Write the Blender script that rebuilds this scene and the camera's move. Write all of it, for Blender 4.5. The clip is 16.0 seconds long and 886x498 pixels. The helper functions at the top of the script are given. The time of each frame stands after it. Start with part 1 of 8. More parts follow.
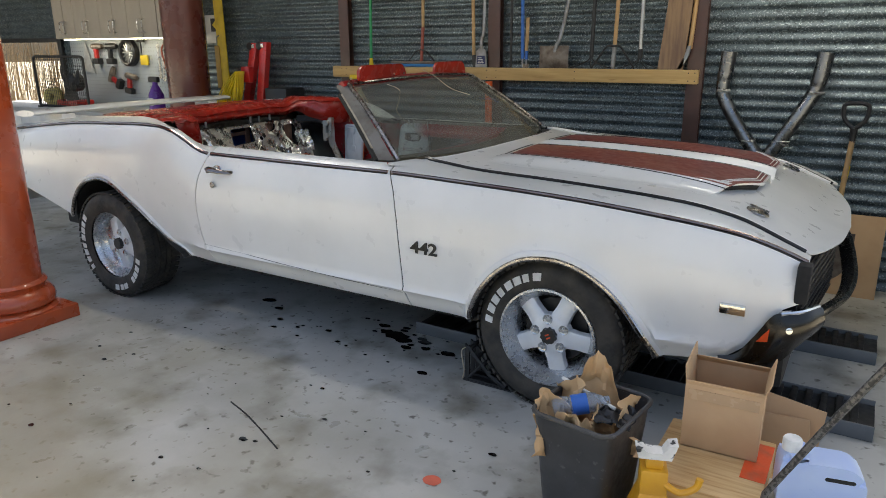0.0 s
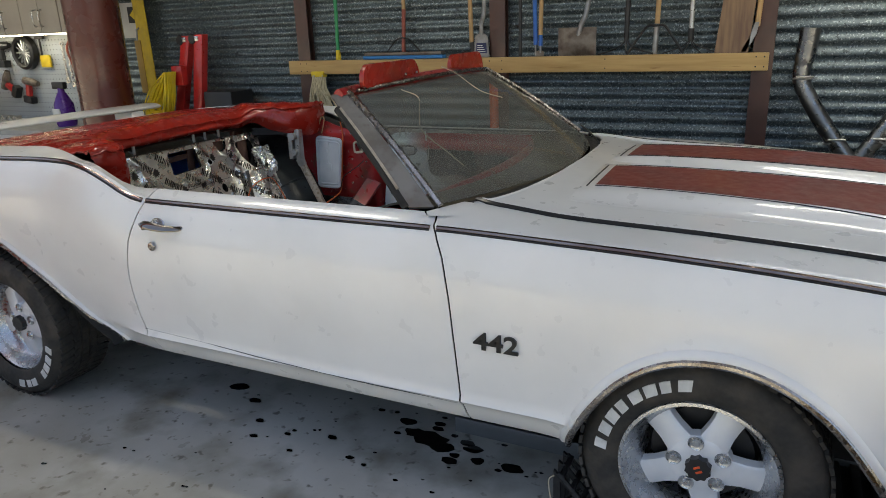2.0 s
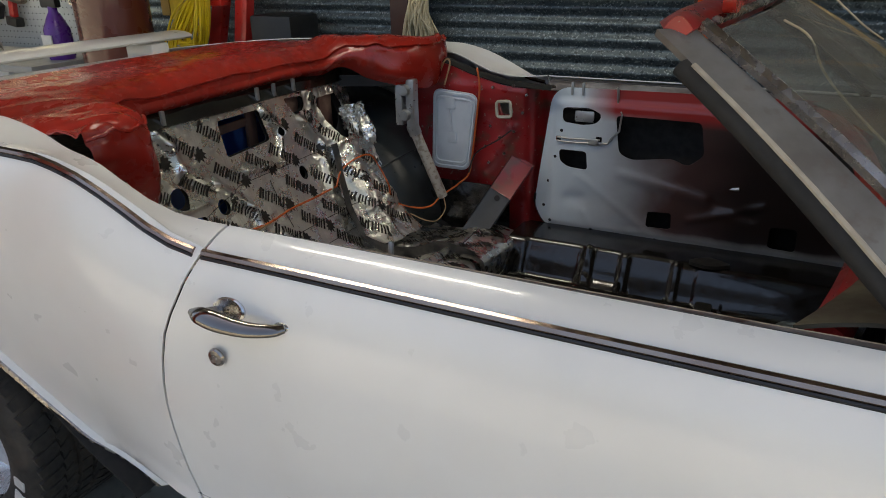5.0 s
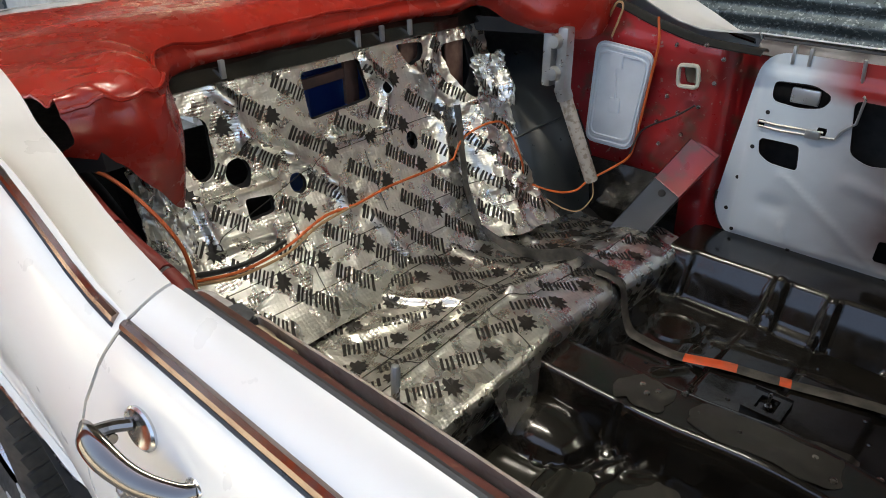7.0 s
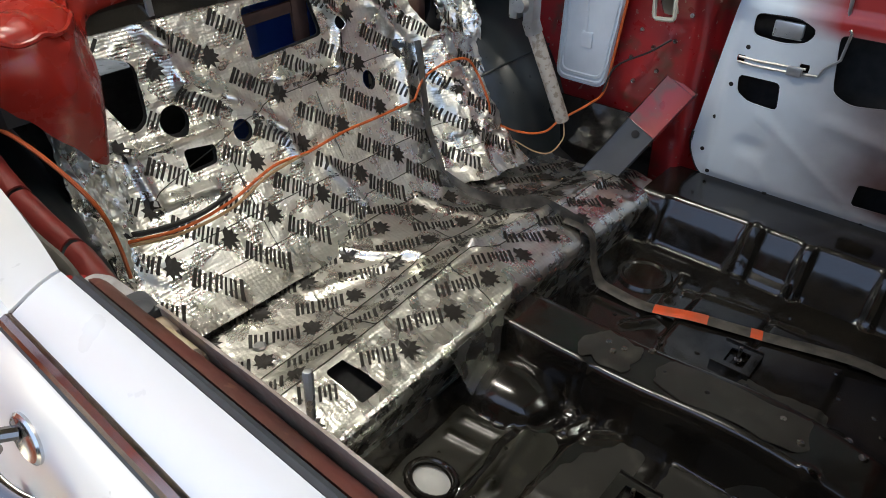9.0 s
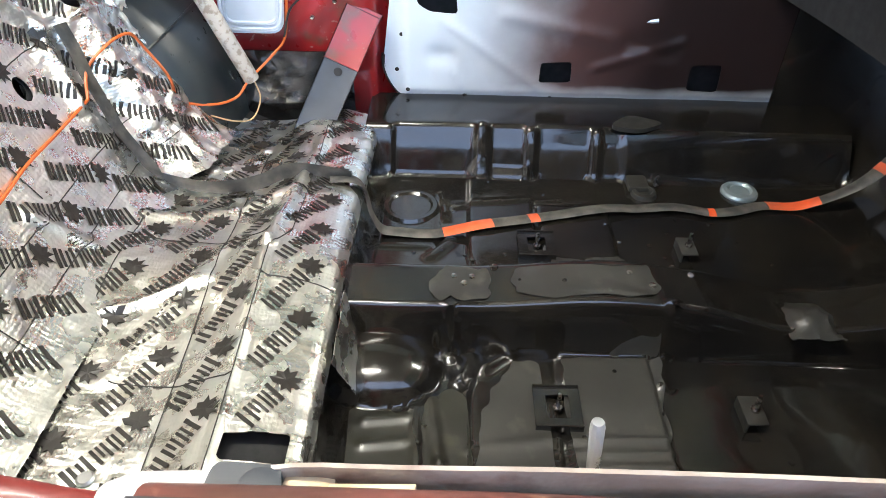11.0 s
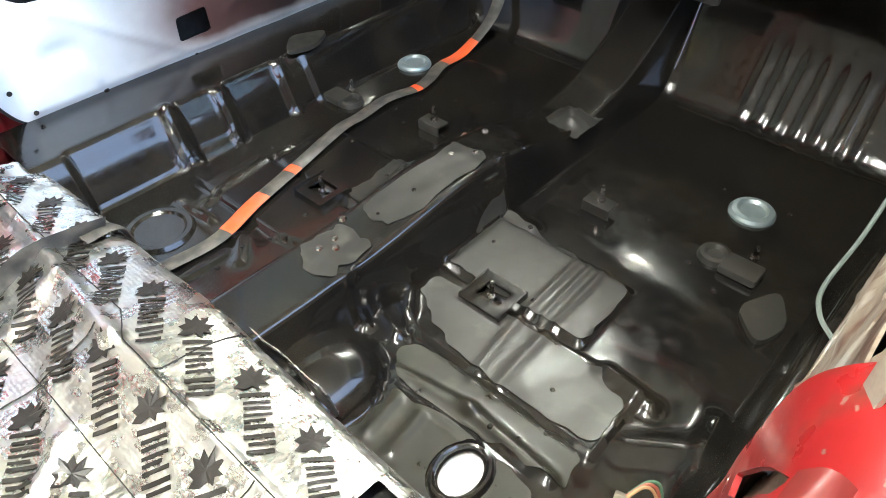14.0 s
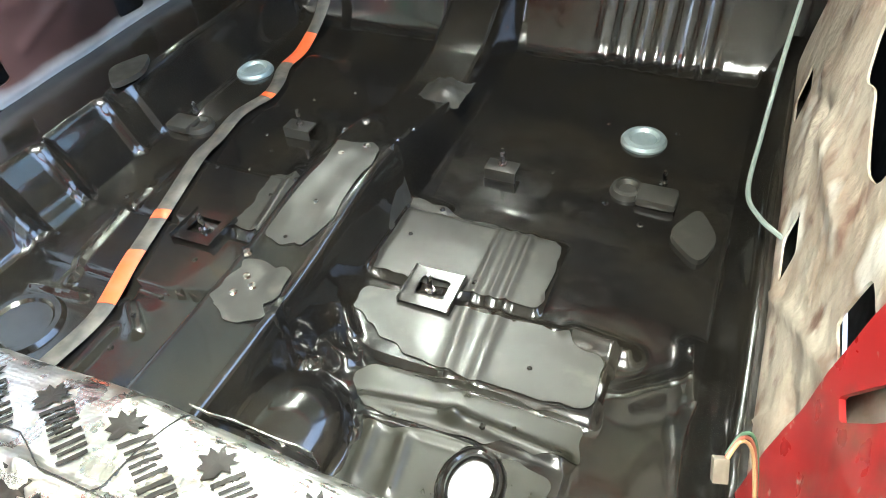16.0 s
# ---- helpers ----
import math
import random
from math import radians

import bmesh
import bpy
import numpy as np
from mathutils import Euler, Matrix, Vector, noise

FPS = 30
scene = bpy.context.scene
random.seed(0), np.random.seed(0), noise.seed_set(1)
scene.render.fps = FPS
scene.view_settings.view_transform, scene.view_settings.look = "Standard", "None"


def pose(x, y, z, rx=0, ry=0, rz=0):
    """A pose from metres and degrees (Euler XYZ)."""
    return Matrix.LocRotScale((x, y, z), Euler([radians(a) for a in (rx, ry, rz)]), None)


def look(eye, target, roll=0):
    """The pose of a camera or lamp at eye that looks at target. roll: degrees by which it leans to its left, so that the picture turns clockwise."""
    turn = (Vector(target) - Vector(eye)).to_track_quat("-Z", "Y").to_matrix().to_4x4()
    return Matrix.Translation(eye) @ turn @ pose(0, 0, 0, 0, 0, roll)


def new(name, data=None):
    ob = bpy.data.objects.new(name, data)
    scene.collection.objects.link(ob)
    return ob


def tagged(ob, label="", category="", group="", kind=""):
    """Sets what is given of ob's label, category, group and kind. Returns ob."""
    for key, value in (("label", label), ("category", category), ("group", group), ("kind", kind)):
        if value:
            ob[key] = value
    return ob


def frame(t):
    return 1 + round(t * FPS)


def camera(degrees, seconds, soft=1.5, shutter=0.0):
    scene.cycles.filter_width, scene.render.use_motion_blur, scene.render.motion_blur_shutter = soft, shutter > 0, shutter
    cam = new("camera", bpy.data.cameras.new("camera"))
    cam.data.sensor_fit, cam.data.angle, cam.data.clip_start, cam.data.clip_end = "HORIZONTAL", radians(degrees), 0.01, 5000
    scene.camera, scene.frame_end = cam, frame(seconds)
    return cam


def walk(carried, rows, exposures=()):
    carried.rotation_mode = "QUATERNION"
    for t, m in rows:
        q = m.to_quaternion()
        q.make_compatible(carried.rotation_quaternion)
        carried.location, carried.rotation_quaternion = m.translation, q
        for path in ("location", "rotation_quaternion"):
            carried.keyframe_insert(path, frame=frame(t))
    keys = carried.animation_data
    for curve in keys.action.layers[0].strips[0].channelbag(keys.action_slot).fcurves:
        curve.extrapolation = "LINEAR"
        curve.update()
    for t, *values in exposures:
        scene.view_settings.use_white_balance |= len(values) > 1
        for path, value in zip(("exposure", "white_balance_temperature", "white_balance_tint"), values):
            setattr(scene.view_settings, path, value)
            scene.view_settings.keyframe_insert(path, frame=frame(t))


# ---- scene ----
cam = camera(64.9, 16.0, soft=0.9)
PATH = [
    (0, (2.452, -3.402, 1.491), (1.447, -1.767, 0.929), -0.4),
    (0.5, (2.23, -3.175, 1.51), (1.229, -1.535, 0.954), -1.8),
    (1, (2.023, -3.018, 1.511), (1.063, -1.368, 0.916), -1.1),
    (1.5, (1.738, -2.85, 1.517), (0.872, -1.146, 0.928), -2.9),
    (2, (1.535, -2.658, 1.505), (0.693, -0.948, 0.901), -2.2),
    (2.5, (1.328, -2.448, 1.506), (0.502, -0.73, 0.902), -1.9),
    (3, (1.095, -2.274, 1.478), (0.281, -0.558, 0.85), -0.8),
    (5.5, (0.246, -1.531, 1.403), (-0.627, 0.072, 0.586), -0.8),
    (6, (0.22, -1.379, 1.411), (-0.795, 0.125, 0.569), 0.5),
    (6.5, (0.21, -1.238, 1.412), (-0.923, 0.152, 0.526), -0.1),
    (7, (0.16, -1.122, 1.385), (-1.038, 0.154, 0.418), -0.8),
    (7.5, (0.155, -1.065, 1.381), (-1.069, 0.134, 0.35), -1.4),
    (8, (0.183, -1.017, 1.398), (-1.092, 0.074, 0.31), 0.0),
    (8.5, (0.182, -0.994, 1.395), (-1.072, 0.097, 0.283), 0.2),
    (9, (0.128, -1.007, 1.379), (-0.964, 0.222, 0.24), -0.7),
    (9.5, (0.025, -1.05, 1.373), (-0.808, 0.357, 0.22), -1.6),
    (12, (-0.538, -1.003, 1.27), (-0.155, 0.499, 0.006), 0.9),
    (12.5, (-0.615, -0.935, 1.255), (-0.075, 0.526, 0.0), -0.9),
    (13, (-0.671, -0.882, 1.235), (0.061, 0.463, -0.052), 0.5),
    (13.5, (-0.761, -0.824, 1.226), (0.175, 0.359, -0.087), 0.8),
    (14, (-0.825, -0.767, 1.226), (0.253, 0.245, -0.121), -1.1),
    (14.5, (-0.837, -0.713, 1.206), (0.306, 0.175, -0.174), -1.4),
    (15, (-0.837, -0.679, 1.185), (0.337, 0.035, -0.268), -0.3),
    (15.5, (-0.841, -0.646, 1.183), (0.435, 0.041, -0.196), -2.7),
    (16, (-0.834, -0.612, 1.168), (0.464, 0.033, -0.211), -4.9),
]
walk(cam, [(t, look(eye, target, roll)) for t, eye, target, roll in PATH], exposures=[(0, 1.5, 7100, 6), (3, 1.45, 7200, 6), (5.5, 1.4, 7500, 7), (6, 1.72, 7600, 7), (6.5, 2.24, 7400, 7), (7.5, 2.31, 7200, 7), (9, 2.35, 6950, 7), (9.5, 2.85, 6900, 6), (12, 4.3, 6700, 5), (13.5, 4.55, 6650, 3), (15, 4.85, 6550, 2), (16, 5.18, 6450, -2)])

# ---- light ----
world = bpy.data.worlds.new("sky")
world.use_nodes = True
scene.world = world
_n = world.node_tree.nodes
_sky = _n.new("ShaderNodeTexSky")
_sky.sky_type, _sky.sun_disc = "NISHITA", False
_sky.sun_elevation, _sky.sun_rotation = radians(64), radians(340)
_sky.dust_density, _sky.air_density = 5.0, 0.7
world.node_tree.links.new(_sky.outputs[0], _n["Background"].inputs[0])
_n["Background"].inputs[1].default_value = 0.15
sun = new("sun", bpy.data.lights.new("sun", "SUN"))
sun.data.energy, sun.data.angle, sun.data.color = 4.5, radians(1.5), (1.0, 0.96, 0.9)
sun.matrix_world = look((-4, 7, 14), (-3.85, 6.58, 13.1))


# ---- materials ----
def mat(name, col, rough=0.5, metal=0.0, col2=None, scale=6.0, lo=0.4, hi=0.65, bump=0.0, bscale=80.0, coat=0.0,
        col3=None, scale3=60.0, lo3=0.55, hi3=0.7, rvar=0.1, stretch=(1, 1, 1), detail=6.0, bdist=0.004,
        col4=None, scale4=90.0, lo4=0.66, hi4=0.7):
    """Base colour broken up at two scales, roughness variation and fine relief."""
    m = bpy.data.materials.new(name)
    m.use_nodes = True
    nt = m.node_tree
    N, L = nt.nodes, nt.links
    b = N["Principled BSDF"]
    b.inputs["Metallic"].default_value = metal
    b.inputs["Coat Weight"].default_value = coat
    b.inputs["Coat Roughness"].default_value = 0.06
    tc = N.new("ShaderNodeTexCoord")
    mp = N.new("ShaderNodeMapping")
    mp.inputs["Scale"].default_value = stretch
    L.new(tc.outputs["Object"], mp.inputs["Vector"])

    def noise_node(s, d=detail):
        n = N.new("ShaderNodeTexNoise")
        n.inputs["Scale"].default_value, n.inputs["Detail"].default_value = s, d
        L.new(mp.outputs[0], n.inputs["Vector"])
        return n

    def ramp(src, a, z):
        r = N.new("ShaderNodeMapRange")
        r.inputs[1].default_value, r.inputs[2].default_value = a, z
        L.new(src, r.inputs[0])
        return r

    def mixer(fac, a, c):
        x = N.new("ShaderNodeMix")
        x.data_type = "RGBA"
        L.new(fac, x.inputs[0])
        for k, v in ((6, a), (7, c)):
            if isinstance(v, tuple):
                x.inputs[k].default_value = (*v, 1)
            else:
                L.new(v, x.inputs[k])
        return x.outputs[2]

    n1 = noise_node(scale)
    c2 = col2 or tuple(v * 0.82 for v in col)
    colour = mixer(ramp(n1.outputs[0], lo, hi).outputs[0], col, c2)
    if col3:
        colour = mixer(ramp(noise_node(scale3).outputs[0], lo3, hi3).outputs[0], colour, col3)
    if col4:
        colour = mixer(ramp(noise_node(scale4, 2).outputs[0], lo4, hi4).outputs[0], colour, col4)
    L.new(colour, b.inputs["Base Color"])
    nr = ramp(noise_node(scale * 5).outputs[0], 0.3, 0.7)
    nr.inputs[3].default_value, nr.inputs[4].default_value = max(0.02, rough - rvar), min(1, rough + rvar)
    L.new(nr.outputs[0], b.inputs["Roughness"])
    if bump:
        bp = N.new("ShaderNodeBump")
        bp.inputs["Strength"].default_value, bp.inputs["Distance"].default_value = bump, bdist
        L.new(noise_node(bscale, 4).outputs[0], bp.inputs["Height"])
        L.new(bp.outputs[0], b.inputs["Normal"])
    return m


WHITE = mat("white_paint", (0.775, 0.765, 0.735), 0.32, 0, (0.715, 0.705, 0.675), 3, coat=0.6, rvar=0.06)
REDPAINT = mat("red_paint", (0.36, 0.014, 0.016), 0.35, 0, (0.20, 0.014, 0.014), 5, 0.42, 0.70, coat=0.3,
               col3=(0.14, 0.045, 0.03), scale3=14, lo3=0.56, hi3=0.70, col4=(0.30, 0.16, 0.13), scale4=70, lo4=0.68, hi4=0.72)
STRIPE = mat("stripe_paint", (0.23, 0.045, 0.03), 0.45, 0, (0.19, 0.045, 0.035), 7, coat=0.3)
VINYL = mat("red_vinyl", (0.34, 0.020, 0.012), 0.25, 0, (0.23, 0.016, 0.010), 4, bump=0.25, bscale=350, bdist=0.001, rvar=0.12)
BLACK = mat("black_paint", (0.007, 0.0065, 0.006), 0.16, 0, (0.014, 0.012, 0.009), 9, coat=0.35, rvar=0.10, bump=0.07, bscale=60, bdist=0.003)
# lighter black for dusty parts and for painted sheen on the floor plates
DUST_SHEEN_BLACK = mat("dust_and_sheen_black", (0.030, 0.029, 0.025), 0.44, 0, (0.019, 0.018, 0.015), 7, 0.35, 0.7, coat=0.08, rvar=0.1, bump=0.06, bscale=50, bdist=0.003, col3=(0.055, 0.052, 0.042), scale3=18, lo3=0.6, hi3=0.75)
OLIVE = mat("olive_dusted_black", (0.017, 0.0165, 0.011), 0.38, 0, (0.010, 0.0095, 0.007), 9, 0.35, 0.7, coat=0.15, rvar=0.12, bump=0.06, bscale=50, bdist=0.003, col3=(0.035, 0.033, 0.022), scale3=22, lo3=0.6, hi3=0.75)
SATIN = mat("satin_black", (0.014, 0.014, 0.015), 0.4, 0, (0.025, 0.024, 0.023), 12, bump=0.1, bscale=120)
# black for the underbody, and for sheets that stand in for deep shade
UNDER = mat("underbody_and_shade_black", (0.01, 0.01, 0.01), 0.8, 0, (0.016, 0.015, 0.014), 8)
CHROME = mat("chrome", (0.78, 0.77, 0.75), 0.1, 1, (0.6, 0.58, 0.56), 9, rvar=0.06)
DULLCHROME = mat("dull_chrome", (0.42, 0.4, 0.38), 0.25, 1, (0.25, 0.22, 0.2), 14, rvar=0.12)
BLACKTRIM = mat("black_trim", (0.012, 0.012, 0.012), 0.35)
# bright trim with its brown reflections put into the metal's colour
BROWNTRIM = mat("trim_with_brown_reflection", (0.30, 0.24, 0.21), 0.18, 1, (0.2, 0.13, 0.11), 6)
TYRE = mat("tyre_rubber", (0.026, 0.025, 0.022), 0.75, 0, (0.058, 0.049, 0.039), 14, bump=0.3, bscale=90, bdist=0.003)
LETTER = mat("white_lettering", (0.75, 0.75, 0.72), 0.6, 0, (0.6, 0.6, 0.57), 30)
ALLOY = mat("painted_alloy", (0.80, 0.81, 0.82), 0.38, 0.1, (0.72, 0.73, 0.74), 9, coat=0.3)
POLISHED = mat("polished_alloy", (0.52, 0.53, 0.54), 0.28, 0.85, (0.44, 0.45, 0.46), 12, rvar=0.05)
FOIL = mat("aluminium_foil", (0.93, 0.92, 0.875), 0.29, 1, (0.86, 0.84, 0.78), 5, rvar=0.12, bump=0.42, bscale=38, bdist=0.006)


def foil_emboss(m):
    """Fine woven emboss on top of the crumples."""
    nt = m.node_tree
    N, L = nt.nodes, nt.links
    old = [n for n in N if n.bl_idname == "ShaderNodeBump"][0]
    tc = N.new("ShaderNodeTexCoord")
    prev = None
    for axis, scale in (("X", 46.0), ("Y", 30.0), ("Z", 46.0)):
        w = N.new("ShaderNodeTexWave")
        w.bands_direction = axis
        w.inputs["Scale"].default_value = scale
        w.inputs["Distortion"].default_value, w.inputs["Detail Scale"].default_value = 3.5, 2.0
        L.new(tc.outputs["Object"], w.inputs["Vector"])
        if prev is None:
            prev = w.outputs[1]
        else:
            add = N.new("ShaderNodeMath")
            L.new(prev, add.inputs[0])
            L.new(w.outputs[1], add.inputs[1])
            prev = add.outputs[0]
    bp = N.new("ShaderNodeBump")
    bp.inputs["Strength"].default_value, bp.inputs["Distance"].default_value = 0.24, 0.0009
    L.new(prev, bp.inputs["Height"])
    L.new(old.outputs[0], bp.inputs["Normal"])
    L.new(bp.outputs[0], N["Principled BSDF"].inputs["Normal"])


foil_emboss(FOIL)
PRINT = mat("black_print", (0.018, 0.015, 0.012), 0.45)
GREYPAINT = mat("grey_primer", (0.055, 0.062, 0.068), 0.45, 0, (0.035, 0.038, 0.042), 7)
RUSTY = mat("rusty_steel", (0.20, 0.10, 0.07), 0.7, 0, (0.34, 0.2, 0.14), 18, bump=0.3)
ZINC = mat("zinc_steel", (0.55, 0.56, 0.55), 0.35, 0.8, (0.4, 0.4, 0.39), 12)
ORANGE = mat("orange_paint", (0.75, 0.09, 0.02), 0.5, 0, (0.55, 0.1, 0.04), 20)
CONCRETE = mat("concrete_floor", (0.50, 0.495, 0.455), 0.45, 0, (0.37, 0.36, 0.32), 1.3, 0.38, 0.66, bump=0.18, bscale=55,
               col3=(0.19, 0.175, 0.135), scale3=3.4, lo3=0.50, hi3=0.72, rvar=0.2, detail=14, col4=(0.15, 0.14, 0.115), scale4=22, lo4=0.62, hi4=0.72)


def weathered(m):
    """Olive-brown dirt in cloudy patches, denser towards -x and -y."""
    nt = m.node_tree
    N, L = nt.nodes, nt.links
    base = N["Principled BSDF"].inputs["Base Color"]
    clean = base.links[0].from_socket
    tc, sep, no = N.new("ShaderNodeTexCoord"), N.new("ShaderNodeSeparateXYZ"), N.new("ShaderNodeTexNoise")
    no.inputs["Scale"].default_value, no.inputs["Detail"].default_value = 1.1, 9.0
    L.new(tc.outputs["Object"], sep.inputs[0])
    L.new(tc.outputs["Object"], no.inputs["Vector"])
    add = N.new("ShaderNodeMath")
    add.operation = "MULTIPLY_ADD"
    L.new(no.outputs[0], add.inputs[0])
    add.inputs[1].default_value = 2.6
    slope = N.new("ShaderNodeMath")
    slope.operation = "MULTIPLY_ADD"
    L.new(sep.outputs["Y"], slope.inputs[0])
    slope.inputs[1].default_value, slope.inputs[2].default_value = 0.55, 0.0
    drift = N.new("ShaderNodeMath")
    drift.operation = "MULTIPLY_ADD"
    L.new(sep.outputs["X"], drift.inputs[0])
    drift.inputs[1].default_value = 0.22
    L.new(slope.outputs[0], drift.inputs[2])
    L.new(drift.outputs[0], add.inputs[2])
    r = N.new("ShaderNodeMapRange")
    r.inputs[1].default_value, r.inputs[2].default_value = 0.75, -0.15
    r.inputs[4].default_value = 0.75
    L.new(add.outputs[0], r.inputs[0])
    mix = N.new("ShaderNodeMix")
    mix.data_type = "RGBA"
    L.new(r.outputs[0], mix.inputs[0])
    L.new(clean, mix.inputs[6])
    mix.inputs[7].default_value = (0.23, 0.205, 0.135, 1)
    L.new(mix.outputs[2], base)


weathered(CONCRETE)
GALV = mat("galvanised_sheet", (0.125, 0.16, 0.175), 0.45, 0.55, (0.075, 0.098, 0.108), 7, 0.35, 0.7,
           col3=(0.34, 0.40, 0.42), scale3=95, lo3=0.55, hi3=0.66, rvar=0.14, col4=(0.05, 0.065, 0.07), scale4=60, lo4=0.58, hi4=0.66)
WOOD = mat("pine_wood", (0.52, 0.35, 0.14), 0.6, 0, (0.40, 0.25, 0.09), 3, 0.35, 0.7, stretch=(1.2, 14, 14), bump=0.15,
           col3=(0.28, 0.15, 0.05), scale3=5, lo3=0.66, hi3=0.76)
STEELBROWN = mat("brown_steel", (0.075, 0.032, 0.024), 0.45, 0, (0.05, 0.025, 0.02), 6, coat=0.2)
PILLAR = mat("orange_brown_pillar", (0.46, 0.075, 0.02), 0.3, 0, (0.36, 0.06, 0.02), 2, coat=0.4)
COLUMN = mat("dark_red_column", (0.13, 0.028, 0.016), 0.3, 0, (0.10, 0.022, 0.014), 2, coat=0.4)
PLASTER = mat("plain_wall", (0.42, 0.4, 0.37), 0.8, 0, (0.36, 0.34, 0.32), 2)
CEILING = mat("roof_sheet", (0.18, 0.18, 0.175), 0.5, 0.0, (0.13, 0.13, 0.125), 3)
GROUND = mat("ground", (0.38, 0.34, 0.27), 0.9, 0, (0.26, 0.25, 0.19), 0.6, bump=0.4, bscale=12, bdist=0.03)


# ---- mesh helpers ----
def part(name, bm, material, parent=None, label="", angle=35, flat=False, kind=""):
    me = bpy.data.meshes.new(name)
    bmesh.ops.recalc_face_normals(bm, faces=bm.faces)
    bm.to_mesh(me)
    bm.free()
    me.materials.append(material)
    if not flat:
        me.polygons.foreach_set("use_smooth", [True] * len(me.polygons))
        me.set_sharp_from_angle(angle=radians(angle))
    ob = new(name, me)
    if parent:
        ob.parent = parent
    return tagged(ob, label=label, kind=kind)


def thing(name, label, category, group="", at=(0, 0, 0), rz=0.0):
    ob = new(name)
    ob.empty_display_size = 0.1
    ob.matrix_basis = pose(*at, 0, 0, rz)
    return tagged(ob, label, category, group)


def B():
    return bmesh.new()


def box(bm, lo, hi, bevel=0.0, m=None, seg=2):
    lo, hi = Vector(lo), Vector(hi)
    r = bmesh.ops.create_cube(bm, size=1.0)
    vs = r["verts"]
    mid, d = (lo + hi) / 2, hi - lo
    for v in vs:
        v.co = Vector((v.co.x * d.x, v.co.y * d.y, v.co.z * d.z)) + mid
        if m:
            v.co = m @ v.co
    if bevel:
        es = list({e for v in vs for e in v.link_edges})
        bmesh.ops.bevel(bm, geom=es, offset=bevel, segments=seg, affect="EDGES", profile=0.6)
    return bm


def tube(bm, pts, r, seg=10, cap=True, closed=False, flat=1.0):
    """A round bar along pts; r may be a number or one per point."""
    P = [Vector(p) for p in pts]
    n = len(P)
    R = r if isinstance(r, (list, tuple)) else [r] * n
    up, rings = None, []
    for i, p in enumerate(P):
        a, b = P[(i - 1) % n] if closed or i else P[0], P[(i + 1) % n] if closed or i < n - 1 else P[-1]
        d = (b - a).normalized()
        if up is None:
            up = d.orthogonal().normalized()
        up = (up - d * up.dot(d)).normalized()
        side = d.cross(up)
        rings.append([bm.verts.new(p + R[i] * (math.cos(2 * math.pi * k / seg) * up + flat * math.sin(2 * math.pi * k / seg) * side)) for k in range(seg)])
    for i in range(n if closed else n - 1):
        a, b = rings[i], rings[(i + 1) % n]
        for k in range(seg):
            bm.faces.new((a[k], a[(k + 1) % seg], b[(k + 1) % seg], b[k]))
    if cap and not closed:
        bm.faces.new(rings[0]), bm.faces.new(rings[-1])
    return bm


def smooth_path(pts, n=8):
    """Catmull-Rom through pts."""
    P = [Vector(p) for p in pts]
    Q = [2 * P[0] - P[1]] + P + [2 * P[-1] - P[-2]]
    out = []
    for i in range(1, len(Q) - 2):
        for k in range(n):
            t = k / n
            a, b, c, d = Q[i - 1], Q[i], Q[i + 1], Q[i + 2]
            out.append(0.5 * ((2 * b) + (c - a) * t + (2 * a - 5 * b + 4 * c - d) * t * t + (3 * b - a - 3 * c + d) * t ** 3))
    return out + [P[-1]]


def curve(pts):
    """A smooth function through (x, value) pairs, monotone between them."""
    X, Y = np.array([p[0] for p in pts], float), np.array([p[1] for p in pts], float)
    d = np.diff(Y) / np.diff(X)
    m = np.zeros(len(X))
    m[0], m[-1] = d[0], d[-1]
    for i in range(1, len(X) - 1):
        m[i] = 0 if d[i - 1] * d[i] <= 0 else 2 * d[i - 1] * d[i] / (d[i - 1] + d[i])

    def f(x):
        x = min(max(x, X[0]), X[-1])
        i = min(int(np.searchsorted(X, x, "right")) - 1, len(X) - 2)
        i = max(i, 0)
        h = X[i + 1] - X[i]
        t = (x - X[i]) / h
        return float((1 + 2 * t) * (1 - t) ** 2 * Y[i] + t * (1 - t) ** 2 * h * m[i] + t * t * (3 - 2 * t) * Y[i + 1] + t * t * (t - 1) * h * m[i + 1])
    return f


def lathe(bm, prof, seg=48, m=None, closed=False):
    """Turns (radius, height) pairs about the local z axis."""
    m = m or Matrix()
    rings = []
    for r, h in prof:
        if r < 1e-6:
            rings.append([bm.verts.new(m @ Vector((0, 0, h)))])
        else:
            rings.append([bm.verts.new(m @ Vector((r * math.cos(2 * math.pi * k / seg), r * math.sin(2 * math.pi * k / seg), h))) for k in range(seg)])
    pairs = list(zip(rings, rings[1:])) + ([(rings[-1], rings[0])] if closed else [])
    for a, b in pairs:
        for k in range(seg):
            k2 = (k + 1) % seg
            if len(a) == 1 and len(b) == 1:
                continue
            if len(a) == 1:
                bm.faces.new((a[0], b[k], b[k2]))
            elif len(b) == 1:
                bm.faces.new((a[k], a[k2], b[0]))
            else:
                bm.faces.new((a[k], a[k2], b[k2], b[k]))
    return bm


def prism(bm, pts, depth, m=None):
    """A flat outline in local xy, given thickness along local z."""
    m = m or Matrix()
    a = [bm.verts.new(m @ Vector((x, y, 0))) for x, y in pts]
    b = [bm.verts.new(m @ Vector((x, y, depth))) for x, y in pts]
    n = len(pts)
    bm.faces.new(a), bm.faces.new(list(reversed(b)))
    for i in range(n):
        bm.faces.new((a[i], a[(i + 1) % n], b[(i + 1) % n], b[i]))
    return bm


